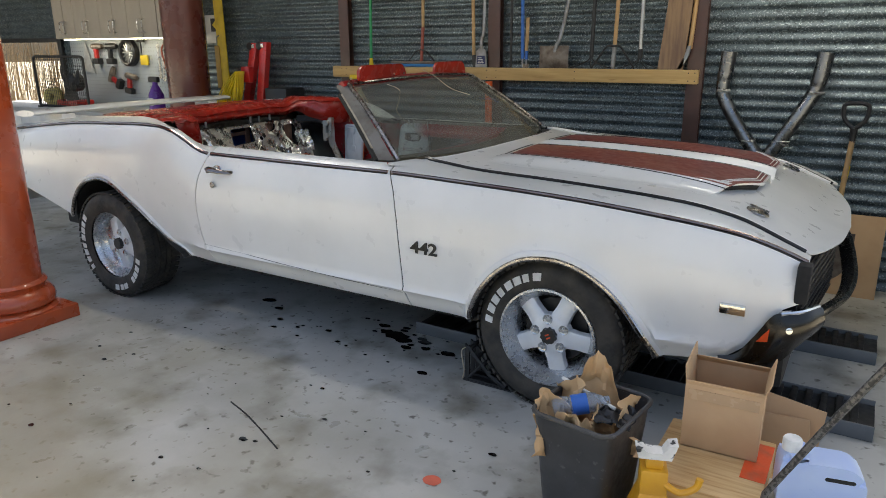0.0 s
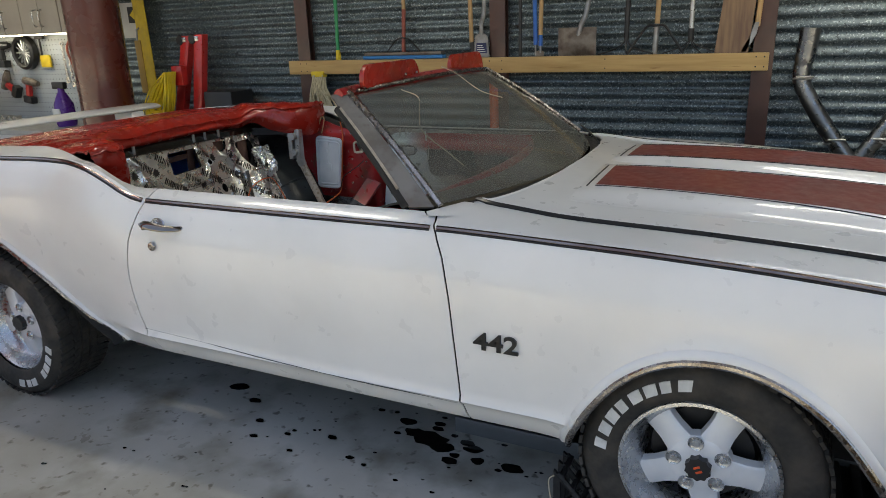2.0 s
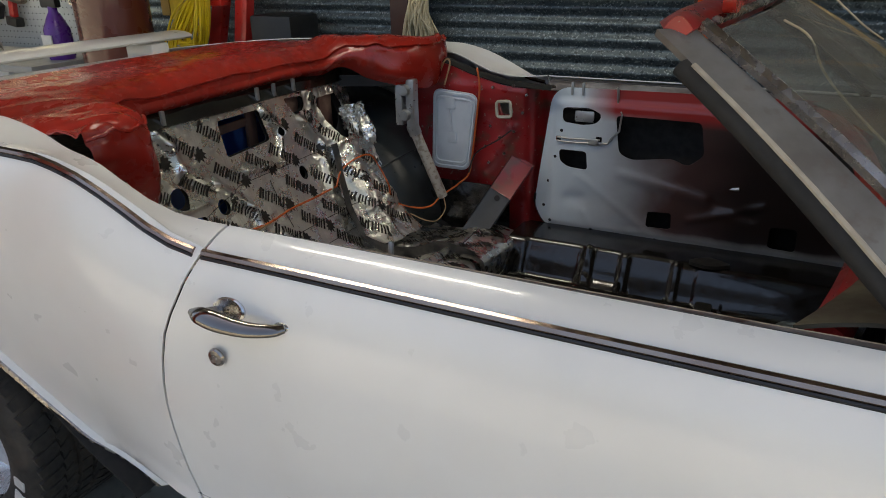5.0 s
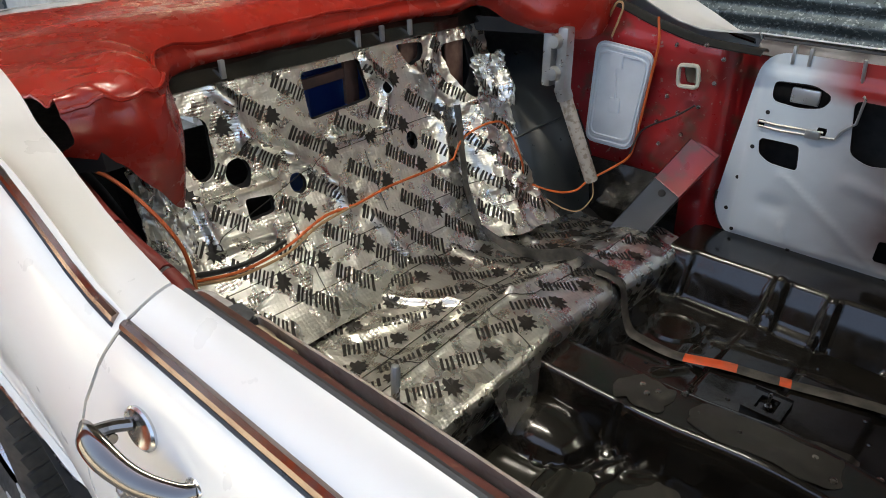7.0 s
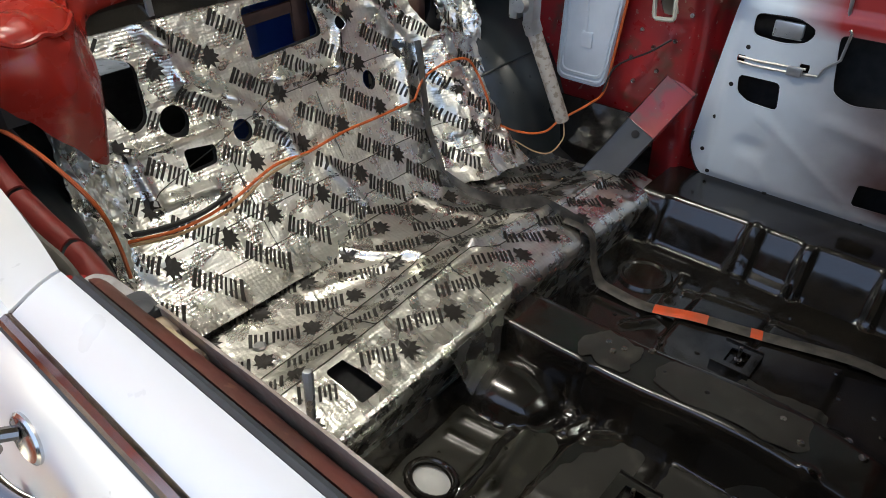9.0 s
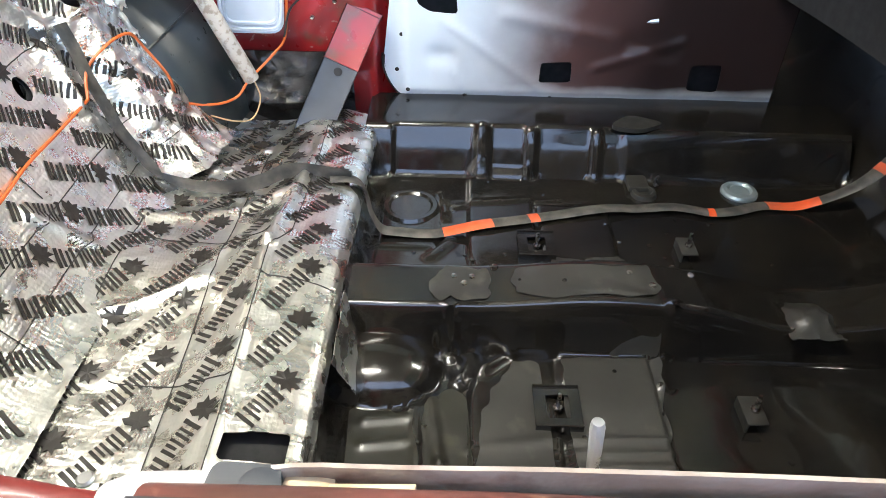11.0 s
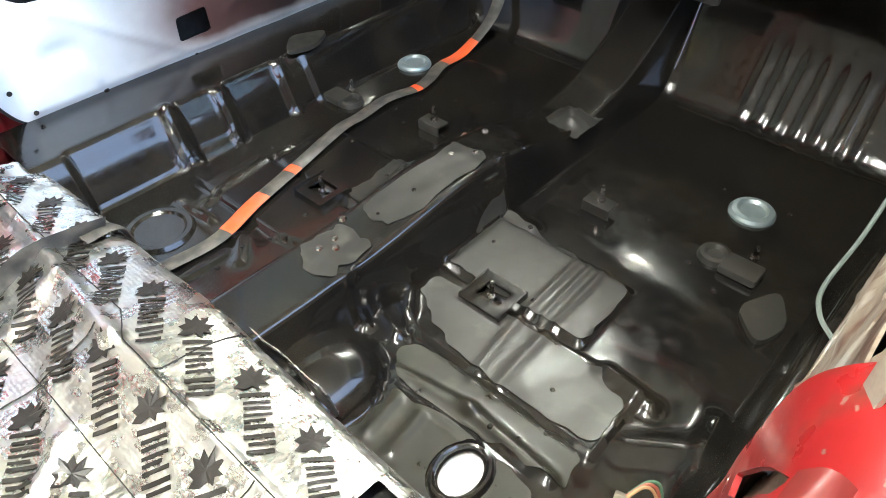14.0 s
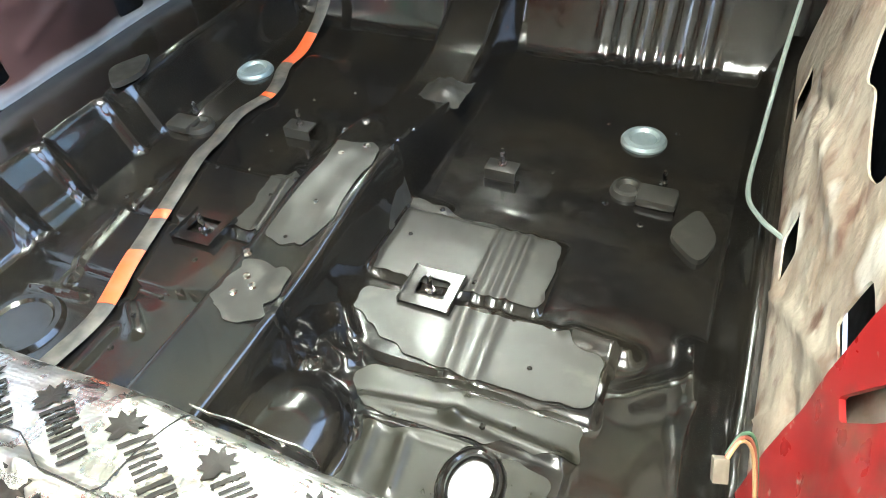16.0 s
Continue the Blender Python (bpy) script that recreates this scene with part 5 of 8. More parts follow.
# added black sheet that keeps the boot behind the cut-outs in shade
part("boot_shade_sheet", sheet(B(), lambda y, x: (x, y, 0.998), span(-0.56, 0.50, 6), span(-1.80, -1.24, 6), 0.004), UNDER, car)
brown = part("bulkhead_bar", box(B(), (-1.245, -0.18, 0.908), (-1.232, 0.045, 0.934), 0.003, pose(0, 0, 0, 2, 0, 0)), BROWNSTEEL, car, "brown primed steel bar behind the cut-out")
part("bar_upright", box(B(), (-1.240, 0.0, 0.84), (-1.228, 0.045, 0.975), 0.004), BROWNSTEEL, brown)
part("bar_upright", box(B(), (-1.245, 0.205, 0.90), (-1.232, 0.27, 0.985), 0.006), RUSTY, brown, "rusty steel plate behind the cut-out")
part("bar_upright", box(B(), (-1.225, 0.365, 0.78), (-1.212, 0.44, 0.965), 0.006), RUSTY, brown, "rusty steel plate behind the cut-out")
b = B()
sheet(b, lambda y, v: (-1.185 - 0.035 * v - 0.02 * (1 if v > 0.6 else 0), y, 0.985 + 0.055 * v + 0.004 * nz(y * 4, v)), span(-0.56, 0.50, 40), span(0, 1, 6), 0.006)
part("bulkhead_rail", b, BLACK, car, "dull black rail along the top of the bulkhead", angle=50)
for y in (-0.36, 0.02, 0.10, 0.20):
    part("rail_clip", box(B(), (-1.195, y - 0.006, 0.99), (-1.185, y + 0.006, 1.03), 0.002), ZINC, car)

# printed marks on the foil: plain blocks and a ragged blot
BLOCKS = [(0.0, 0.10, 0.0, 1.0), (0.14, 0.22, 0.05, 0.95), (0.29, 0.36, 0.0, 0.86), (0.42, 0.50, 0.0, 1.0), (0.60, 0.67, 0.02, 0.96), (0.72, 0.78, 0.25, 0.96), (0.83, 0.89, 0.02, 0.96),
          (0.96, 1.02, 0.05, 0.95), (1.07, 1.13, 0.05, 0.95), (1.21, 1.30, 0.05, 1.06)]
BLOT = [(1.40, 0.9), (1.46, 1.25), (1.56, 1.05), (1.66, 1.22), (1.72, 0.98), (1.88, 1.02), (1.80, 0.78), (1.95, 0.62), (1.78, 0.5), (1.90, 0.2), (1.70, 0.3), (1.68, -0.02), (1.56, 0.22), (1.46, 0.05), (1.48, 0.35), (1.36, 0.42), (1.46, 0.6)]


def mark(bm, fn, o, d, up, L, H, keep=lambda a, c: True):
    """One printed mark: o is its start on the surface fn(a, c), d and up its directions there."""
    def at(u, v):
        a, c = o[0] + d[0] * u * L + up[0] * v * H, o[1] + d[1] * u * L + up[1] * v * H
        e = 0.002
        p = fn(a, c)
        n = (fn(a + e, c) - p).cross(fn(a, c + e) - p).normalized()
        if n.z + n.x < 0:
            n = -n
        return p + n * 0.0016
    def free(u, v):
        return keep(o[0] + d[0] * u * L + up[0] * v * H, o[1] + d[1] * u * L + up[1] * v * H)

    for u0, u1, v0, v1 in BLOCKS:
        if not (free(u0, v0) and free(u1, v1) and free(u0, v1) and free(u1, v0)):
            continue
        nv = 3 if v1 - v0 > 0.5 else 2
        g = [[bm.verts.new(at(u0 + (u1 - u0) * i + 0.02 * (v0 + (v1 - v0) * j / (nv - 1)), v0 + (v1 - v0) * j / (nv - 1))) for j in range(nv)] for i in (0, 1)]
        for j in range(nv - 1):
            bm.faces.new((g[0][j], g[1][j], g[1][j + 1], g[0][j + 1]))
    if not all(free(u, v) for u, v in BLOT):
        return
    c = bm.verts.new(at(1.62, 0.62))
    ring = [bm.verts.new(at(u, v)) for u, v in BLOT]
    for i in range(len(ring)):
        bm.faces.new((c, ring[i], ring[(i + 1) % len(ring)]))


def blocked(p, holes, m=0.0):
    return any(inside(p, h) for h in holes)


b = B()
random.seed(4)
SD, SU = Vector((0.55, 0.835)), Vector((-0.835, 0.55))
# columns of marks on the seat base: where they start and the strip of foil that they are printed on
for u0, y0, lo_u, hi_u in ((0.425, -0.672, 0.397, 0.60), (0.312, -0.615, 0.285, 0.393), (0.200, -0.610, 0.105, 0.32), (0.085, -0.655, 0.045, 0.25), (0.548, -0.60, 0.535, 0.655)):
    for k in range(12):
        y, u = y0 + 0.1225 * k + random.uniform(-0.004, 0.004), u0 + random.uniform(-0.004, 0.004)
        mark(b, seat_foil, (u, y), SD, SU, 0.080, 0.038, lambda a, c: lo_u < a < hi_u and -0.695 < c < 0.64 and not blocked((a, c), SLOT))
part("print", b, PRINT, seat_riser, "rows of black printed marks", flat=True, kind="stuff")
b = B()
BD, BU = Vector((0.80, -0.60)), Vector((0.60, 0.80))
for z0, y0 in ((1.06, -0.50), (0.964, -0.50), (0.852, -0.50), (0.738, -0.49), (0.630, -0.497), (0.535, -0.507)):
    for k in range(-1, 9):
        y, z = y0 + 0.128 * k + random.uniform(-0.006, 0.006), z0 + random.uniform(-0.005, 0.005)
        mark(b, back_foil, (y, z - 0.02), BD, BU, 0.074, 0.035, lambda a, c: -0.59 < a < 0.49 and 0.452 < c < 0.98 and not blocked((a, c), BHOLES))
part("print", b, PRINT, back, "rows of black printed marks", flat=True, kind="stuff")
# seams between the foil sheets
b = B()
for line in ([(0.395, -0.66), (0.39, -0.02)], [(0.39, -0.02), (0.42, 0.05), (0.42, 0.6)], [(0.29, -0.66), (0.28, 0.45)], [(0.18, -0.30), (0.39, -0.31)], [(0.39, -0.09), (0.525, -0.10)], [(0.03, 0.05), (0.38, 0.04)], [(0.42, 0.30), (0.525, 0.30)], [(0.10, -0.66), (0.10, 0.30)]):
    for (a, c), (e, f) in zip(line, line[1:]):
        P = [seat_foil(a + (e - a) * t, c + (f - c) * t) + Vector((0, 0, 0.0012)) for t in span(0, 1, 40)]
        tube(b, P, 0.0011, 4)
part("foil_seam", b, PRINT, seat_riser, kind="stuff")
b = B()
for line in ([(-0.50, 0.675), (-0.15, 0.77), (0.25, 0.775)], [(-0.30, 0.70), (-0.29, 0.47)], [(0.07, 0.76), (0.08, 0.86)], [(-0.03, 0.60), (-0.03, 0.75)], [(-0.52, 0.575), (0.4, 0.58)], [(-0.51, 0.505), (0.42, 0.515)]):
    for (a, c), (e, f) in zip(line, line[1:]):
        P = [back_foil(a + (e - a) * t, c + (f - c) * t) + Vector((0.0012, 0, 0)) for t in span(0, 1, 40)]
        tube(b, P, 0.0011, 4)
part("foil_seam", b, PRINT, back, kind="stuff")
for u, y, r in ((0.085, -0.415, 20), (0.078, -0.50, 28)):
    pl = part("hook_plate", box(B(), (-0.02, -0.024, 0), (0.02, 0.024, 0.004), 0.001, Matrix.Translation(seat_foil(u, y) + Vector((0, 0, 0.003))) @ pose(0, 0, 0, 0, 18, r)), SATIN, car, "black steel hook plate on the foil")
    part("plate_bolt", lathe(B(), [(0, 0.008), (0.006, 0.007), (0.009, 0.0)], 8, Matrix.Translation(seat_foil(u, y) + Vector((0.002, 0.004, 0.007)))), DULLCHROME, pl)
for u, y in ((0.212, -0.471), (0.20, 0.354)):
    part("foil_button", lathe(B(), [(0, 0.004), (0.010, 0.004), (0.014, 0.0)], 16, Matrix.Translation(seat_foil(u, y) + Vector((0, 0, 0.002)))), ZINC, car, "round bright plug in the foil")
# loose foil flap hanging from the riser's front edge
b = B()
flap = [(-0.26, 0.445), (-0.085, 0.455), (-0.10, 0.42), (-0.13, 0.375), (-0.165, 0.335), (-0.20, 0.29), (-0.235, 0.34)]
sheet(b, lambda y, z: (-0.524 + 0.03 * math.sin((0.455 - z) * 12) + crinkle(y, z, 3) * 2, y, z), span(-0.27, -0.08, 22), span(0.285, 0.46, 24), 0.0015, (), flap)
part("foil_flap", b, FOIL, car, "loose flap of silver foil", angle=75)
# crumpled foil in the corners beside the wheel tubs
for sg, yc in ((1, 0.50), (-1, -0.61)):
    b = B()
    sheet(b, lambda u, v: (-1.17 + 0.10 * u + 0.06 * v * (0.3 + u) + 0.03 * nz(u * 6, v * 6, sg) + 0.014 * (1 - 2 * abs(nz(u * 13, v * 11, 3))) + 0.009 * (1 - 2 * abs(nz(u * 27, v * 15, 9))) + 0.005 * nz(u * 55, v * 28, 2), yc - sg * 0.08 + sg * 0.11 * v + 0.02 * nz(u * 5, v * 5, 4), 0.90 - 0.44 * u + 0.03 * nz(u * 7, v * 4, 8)), span(0, 1, 110), span(0, 1, 60), 0.0015)
    part("foil_corner", b, FOIL, car, "crumpled silver foil in the corner", angle=80)

# blue plastic box seen through the cut-out, on the boot floor
part("boot_floor", box(B(), (-2.5, -0.62, 0.42), (-1.3, 0.62, 0.44)), UNDER, car)
tote = thing("storage_box", "blue plastic storage box on the boot floor", "box", at=(-1.62, 0.22, 0.44))
BLUE = mat("blue_plastic", (0.02, 0.10, 0.42), 0.4, 0, (0.015, 0.08, 0.34), 6)
part("tub", box(B(), (-0.20, -0.20, 0), (0.20, 0.19, 0.44), 0.03), BLUE, tote)
part("lid", box(B(), (-0.215, -0.215, 0.44), (0.215, 0.205, 0.47), 0.012), BLUE, tote)

# ---- wheel tubs, inner quarters ----
TUBM = mat("dark_tub_paint", (0.018, 0.023, 0.025), 0.36, 0, (0.03, 0.036, 0.038), 6, bump=0.05, bscale=40, rvar=0.1)
for sg in (RIGHT, LEFT):
    b = B()
    prof = [(0.28, 0.0), (0.36, 0.0), (0.41, 0.010), (0.445, 0.030), (0.472, 0.060), (0.490, 0.10), (0.500, 0.15), (0.505, 0.21), (0.505, 0.30), (0.505, 0.42)]
    if sg < 0:
        prof = [(r, h * 0.6) for r, h in prof]
    axle = pose(-1.40, sg * (0.455 if sg > 0 else 0.62), 0.40, -90 if sg > 0 else 90)
    lathe(b, prof, 72, axle)
    bmesh.ops.delete(b, geom=[v for v in b.verts if v.co.z < 0.33], context="VERTS")
    tub = part("wheel_tub", b, TUBM, car, "satin black inner wheel housing")
    # overlapped seam over the tub
    a = radians(36)
    seam = [axle @ Vector((r * math.cos(a) * 1.004, -sg * r * math.sin(a) * 1.004, h)) for r, h in prof[1:]]
    part("tub_seam", tube(B(), seam, 0.004, 6), TUBM, tub)


def inner_quarter(x, z):
    y = 0.735 - 0.02 * hat(z, 0.9, 2, 0.05) + 0.10 * hat(x, -0.50, 1, 0.06)
    y -= 0.010 * ridge(x, z, (-0.72, 0.62), (-0.60, 0.80), 0.02) + 0.008 * ridge(x, z, (-0.95, 0.95), (-0.5, 0.93), 0.018)
    y += 0.02 * hat(z, 0, 0.5, 0.08)
    return y + 0.004 * nz(x * 9, z * 9)


RAILRED = mat("dull_red_paint", (0.20, 0.022, 0.018), 0.45, 0, (0.14, 0.02, 0.018), 6, coat=0.15)
SQ = rounded([(-0.656, 0.897), (-0.61, 0.901), (-0.606, 0.851), (-0.652, 0.848)], 0.01)
for sg in (RIGHT, LEFT):
    out = 0.045 if sg < 0 else 0.0
    top = curve([(-1.05, 0.85), (-0.46, 0.75)]) if sg < 0 else curve([(-1.05, 1.045), (-0.9, 1.03), (-0.75, 0.985), (-0.6, 0.955), (-0.46, 0.95)])
    b = sheet(B(), lambda x, v: (x, sg * (out + inner_quarter(x, 0.36 + (top(x) - 0.36) * v)), 0.36 + (top(x) - 0.36) * v), span(-1.06, -0.47, 50), span(0, 1, 44), 0.004, [[(x, (z - 0.36) / (top(x) - 0.36)) for x, z in SQ]])
    # the right panel's shadow is put into its colour: black instead of red
    iq = part("inner_quarter", b, REDPAINT if sg > 0 else UNDER, car, "red painted inner quarter panel with worn black edges" if sg > 0 else "inner quarter panel, black in place of its deep shade", angle=60)
    if sg == LEFT:
        LEFT_INNER = iq
    b = B()
    if sg > 0:
        sheet(b, lambda x, w: (x, 0.715 + 0.06 * w, top(x) + 0.004 + 0.012 * math.sin(math.pi * w)), span(-1.05, -0.46, 30), span(0, 1, 5), 0.004)
        part("quarter_seal", b, SATIN, car, "seal flange along the quarter top")
    else:
        rail_y = curve([(-1.10, -0.762), (-1.02, -0.764), (-0.87, -0.777), (-0.80, -0.779), (-0.69, -0.777), (-0.60, -0.785), (-0.54, -0.79)])
        rail_z = curve([(-1.10, 0.965), (-1.02, 0.948), (-0.87, 0.926), (-0.80, 0.913), (-0.69, 0.895), (-0.60, 0.885), (-0.54, 0.88)])
        for xa, xb in ((-1.10, -0.835), (-0.825, -0.695), (-0.685, -0.545)):
            b = B()
            sheet(b, lambda x, w: (x, rail_y(x) - 0.016 + 0.034 * w, rail_z(x) + 0.007 * math.sin(math.pi * w) - 0.05 * max(0, w - 0.8) - 0.03 * max(0, 0.15 - w) + 0.0015 * nz(x * 40, w * 3)), span(xa, xb, 26), span(0, 1, 9), 0.003)
            part("quarter_rail", b, RAILRED, car, "dull red flanged rail inside the quarter", angle=50)
        P = [(x, rail_y(x) - 0.026 + 0.003 * math.sin(x * 37), rail_z(x) + 0.006 + 0.003 * math.sin(x * 23)) for x in span(-1.10, -0.54, 40)]
        part("quarter_seal", tube(B(), P, 0.0085, 8, flat=0.7), mat("grey_rubber", (0.10, 0.095, 0.085), 0.6, 0, (0.05, 0.048, 0.045), 16), car, "torn grey rubber seal beside the rail")
    # lower black wall behind the brace
    part("inner_wall", sheet(B(), lambda x, z: (x, sg * (0.70 - 0.02 * (z - 0.2)), z), span(-1.05, -0.60, 12), span(0.28, 0.58, 8), 0.004), BLACK, car)

# access panel, square frame, brace, ram and wires on the far quarter
ap = rounded([(-0.92, 0.936), (-0.735, 0.922), (-0.772, 0.625), (-0.933, 0.625)], 0.035, 5)
c0 = Vector((sum(p[0] for p in ap) / len(ap), sum(p[1] for p in ap) / len(ap)))
b = B()
M_XZ = Matrix(((1, 0, 0, 0), (0, 0, -1, 0), (0, 1, 0, 0), (0, 0, 0, 1)))
prism(b, ap, 0.006, Matrix.Translation((0, 0.702, 0)) @ M_XZ)
SILVER = mat("pale_metal_panel", (0.68, 0.74, 0.80), 0.4, 0.2, (0.58, 0.64, 0.70), 8)
acc = part("access_panel", b, SILVER, LEFT_INNER, "pale grey stamped access panel")
b = B()
for k in (0.93, 0.82):
    P = [(c0.x + (x - c0.x) * k, 0.695, c0.y + (z - c0.y) * k) for x, z in ap]
    tube(b, P, 0.005, 6, closed=True)
box(b, (-0.868, 0.69, 0.86), (-0.828, 0.698, 0.905), 0.004)
box(b, (-0.858, 0.69, 0.73), (-0.823, 0.698, 0.775), 0.004)
tube(b, [(-0.85, 0.694, 0.88), (-0.841, 0.694, 0.75)], 0.004, 6)
part("stamping", b, SILVER, acc)
P = [(x, 0.70, z) for x, z in rounded([(-0.662, 0.901), (-0.607, 0.906), (-0.602, 0.848), (-0.658, 0.844)], 0.012)]
part("hole_frame", tube(B(), P, 0.006, 6, closed=True), mat("cream_plastic", (0.55, 0.52, 0.42), 0.5), LEFT_INNER)
for x, z in ((-0.70, 0.80), (-0.66, 0.76), (-0.64, 0.70), (-0.70, 0.66), (-0.60, 0.79), (-0.57, 0.86), (-0.72, 0.72), (-0.55, 0.93), (-0.68, 0.95), (-0.60, 0.96)):
    part("panel_bolt", lathe(B(), [(0, 0.006), (0.005, 0.005), (0.007, 0.0)], 8, pose(x, inner_quarter(x, z) - 0.002, z, 90)), DULLCHROME, LEFT_INNER, "small worn bolt")
# brace from the quarter down to the floor
b = B()
A, C = Vector((-0.575, 0.722, 0.66)), Vector((-0.69, 0.565, 0.43))
d = (C - A).normalized()
s = d.cross(Vector((0, -1, 0.3))).normalized()
n = s.cross(d).normalized()
mm = Matrix((( s.x, d.x, n.x, A.x), (s.y, d.y, n.y, A.y), (s.z, d.z, n.z, A.z), (0, 0, 0, 1)))
ln = (C - A).length
box(b, (-0.046, -0.02, -0.012), (0.046, ln + 0.03, 0.0), 0.004, mm)
brace = part("brace", b, GREYPAINT, car, "flat steel brace, red at its upper end and grey below")
part("brace_top", box(B(), (-0.047, -0.03, -0.011), (0.047, ln * 0.42, 0.0015), 0.003, mm), REDPAINT, brace)
part("brace_hole", lathe(B(), [(0, 0.004), (0.011, 0.004), (0.011, 0)], 14, mm @ Matrix.Translation((0.0, ln * 0.49, -0.001))), UNDER, brace)
# hydraulic ram for the folding roof, with its pivot
ram = part("roof_ram", tube(B(), [(-0.936, 0.561, 0.807), (-0.852, 0.624, 0.532)], 0.020, 14), mat("speckled_ram", (0.5, 0.46, 0.4), 0.6, 0, (0.3, 0.25, 0.2), 60, 0.5, 0.6), car, "speckled pale hydraulic ram for the folding roof")
b = B()
box(b, (-0.995, 0.53, 0.82), (-0.965, 0.57, 0.97), 0.008)
box(b, (-0.955, 0.54, 0.80), (-0.92, 0.58, 0.99), 0.01)
for z in (0.95, 0.86):
    lathe(b, [(0, 0.02), (0.018, 0.018), (0.022, 0)], 12, pose(-0.955, 0.54, z, 90))
tube(b, [(-0.94, 0.558, 0.82), (-0.93, 0.566, 0.785)], 0.024, 12)
part("pivot", b, ZINC, ram, "greasy steel roof pivot linkage")
ORANGEWIRE = mat("orange_wire", (0.62, 0.13, 0.03), 0.45)
TAN = mat("tan_wire", (0.42, 0.27, 0.14), 0.5)


def wire(name, pts, material, label, r=0.0035):
    w = part(name, tube(B(), smooth_path(pts, 6), r, 6), material, car, label)
    return w


def on_back(y, z, off=0.008):
    return tuple(back_foil(y, z) + Vector((off, 0, 0)))


wire("wire", [on_back(0.243, 0.656), on_back(0.29, 0.70, 0.03), on_back(0.34, 0.735, 0.05), on_back(0.40, 0.735, 0.05), on_back(0.435, 0.69, 0.04), on_back(0.44, 0.62, 0.03), (-0.985, 0.47, 0.545), (-0.93, 0.53, 0.505), (-0.885, 0.585, 0.50), (-0.855, 0.615, 0.535), (-0.80, 0.67, 0.58), (-0.768, 0.692, 0.62), (-0.752, 0.692, 0.72), (-0.735, 0.692, 0.86), (-0.725, 0.69, 0.95), (-0.735, 0.69, 1.02)], ORANGEWIRE, "orange wire hanging along the quarter")
wire("wire", [on_back(y, z) for y, z in ((-0.577, 0.629), (-0.466, 0.612), (-0.346, 0.619), (-0.219, 0.646), (-0.117, 0.644), (0.0, 0.652), (0.119, 0.651), (0.243, 0.656))], ORANGEWIRE, "orange wire across the foil")
wire("wire", [on_back(y, z, 0.007) for y, z in ((-0.577, 0.622), (-0.466, 0.604), (-0.346, 0.607), (-0.25, 0.632), (-0.16, 0.642), (-0.117, 0.642))], TAN, "tan wire across the foil")
wire("wire", [on_back(y, z, 0.008) for y, z in ((-0.577, 0.64), (-0.50, 0.625), (-0.42, 0.622), (-0.34, 0.632))], SATIN, "black cable across the foil", 0.006)
wire("wire", [(-0.93, 0.50, 0.49), (-0.88, 0.53, 0.46), (-0.845, 0.56, 0.455), (-0.83, 0.60, 0.49), (-0.845, 0.62, 0.53)], TAN, "thin wire by the ram", 0.002)
wire("wire", [(-0.90, 0.71, 0.99), (-0.87, 0.70, 1.04), (-0.85, 0.70, 1.03), (-0.87, 0.69, 0.95)], TAN, "bent rod by the access panel")
wire("wire", [(-0.60, 0.70, 0.80), (-0.65, 0.69, 0.76), (-0.74, 0.69, 0.70), (-0.77, 0.69, 0.62)], SATIN, "black wire on the red panel", 0.003)
wire("wire", [(-1.03, -0.77, 0.962), (-0.98, -0.752, 0.965), (-0.93, -0.73, 0.95), (-0.88, -0.705, 0.905), (-0.85, -0.68, 0.84), (-0.86, -0.665, 0.76), (-0.90, -0.65, 0.67)], ORANGEWIRE, "orange wire behind the boot cover")
# black strap down the bulkhead
SB = [tuple(back_foil(y, z) + Vector((0.025, 0, 0))) for y, z in ((0.305, 0.79), (0.298, 0.74), (0.284, 0.689), (0.262, 0.63), (0.243, 0.583), (0.233, 0.51))] + [tuple(seat_foil(u, y) + Vector((0, 0, 0.016))) for u, y in ((0.09, 0.241), (0.18, 0.243), (0.25, 0.255), (0.315, 0.267), (0.38, 0.268), (0.45, 0.268), (0.505, 0.270))]
part("back_strap", ribbon(B(), smooth_path(SB, 5), 0.044, 0.004, Vector((0.3, 1, 0.2))), STRAP, car, "black strap lying over the foil")

# ---- doors from inside ----
DOOR_HOLES = [rounded([(-0.43, 0.885), (-0.33, 0.89), (-0.282, 0.868), (-0.30, 0.835), (-0.35, 0.825), (-0.428, 0.832)], 0.018), [(-0.452, 0.778), (-0.432, 0.778), (-0.432, 0.760), (-0.452, 0.760)], [(-0.302, 0.788), (-0.278, 0.788), (-0.278, 0.768), (-0.302, 0.768)],
              rounded([(-0.438, 0.729), (-0.333, 0.730), (-0.325, 0.660), (-0.40, 0.665), (-0.432, 0.685)], 0.012), rounded([(-0.235, 0.87), (0.055, 0.868), (0.075, 0.755), (0.024, 0.712), (-0.03, 0.735), (-0.17, 0.715), (-0.215, 0.735), (-0.225, 0.80)], 0.018),
              rounded([(-0.095, 0.532), (-0.012, 0.537), (-0.008, 0.475), (-0.097, 0.473)], 0.008), rounded([(0.313, 0.535), (0.396, 0.538), (0.40, 0.456), (0.313, 0.46)], 0.012)]
DOOR_OUT = rounded([(-0.47, 0.955), (0.60, 0.965), (0.62, 0.45), (0.585, 0.388), (-0.40, 0.402), (-0.485, 0.42), (-0.53, 0.50)], 0.07, 6)


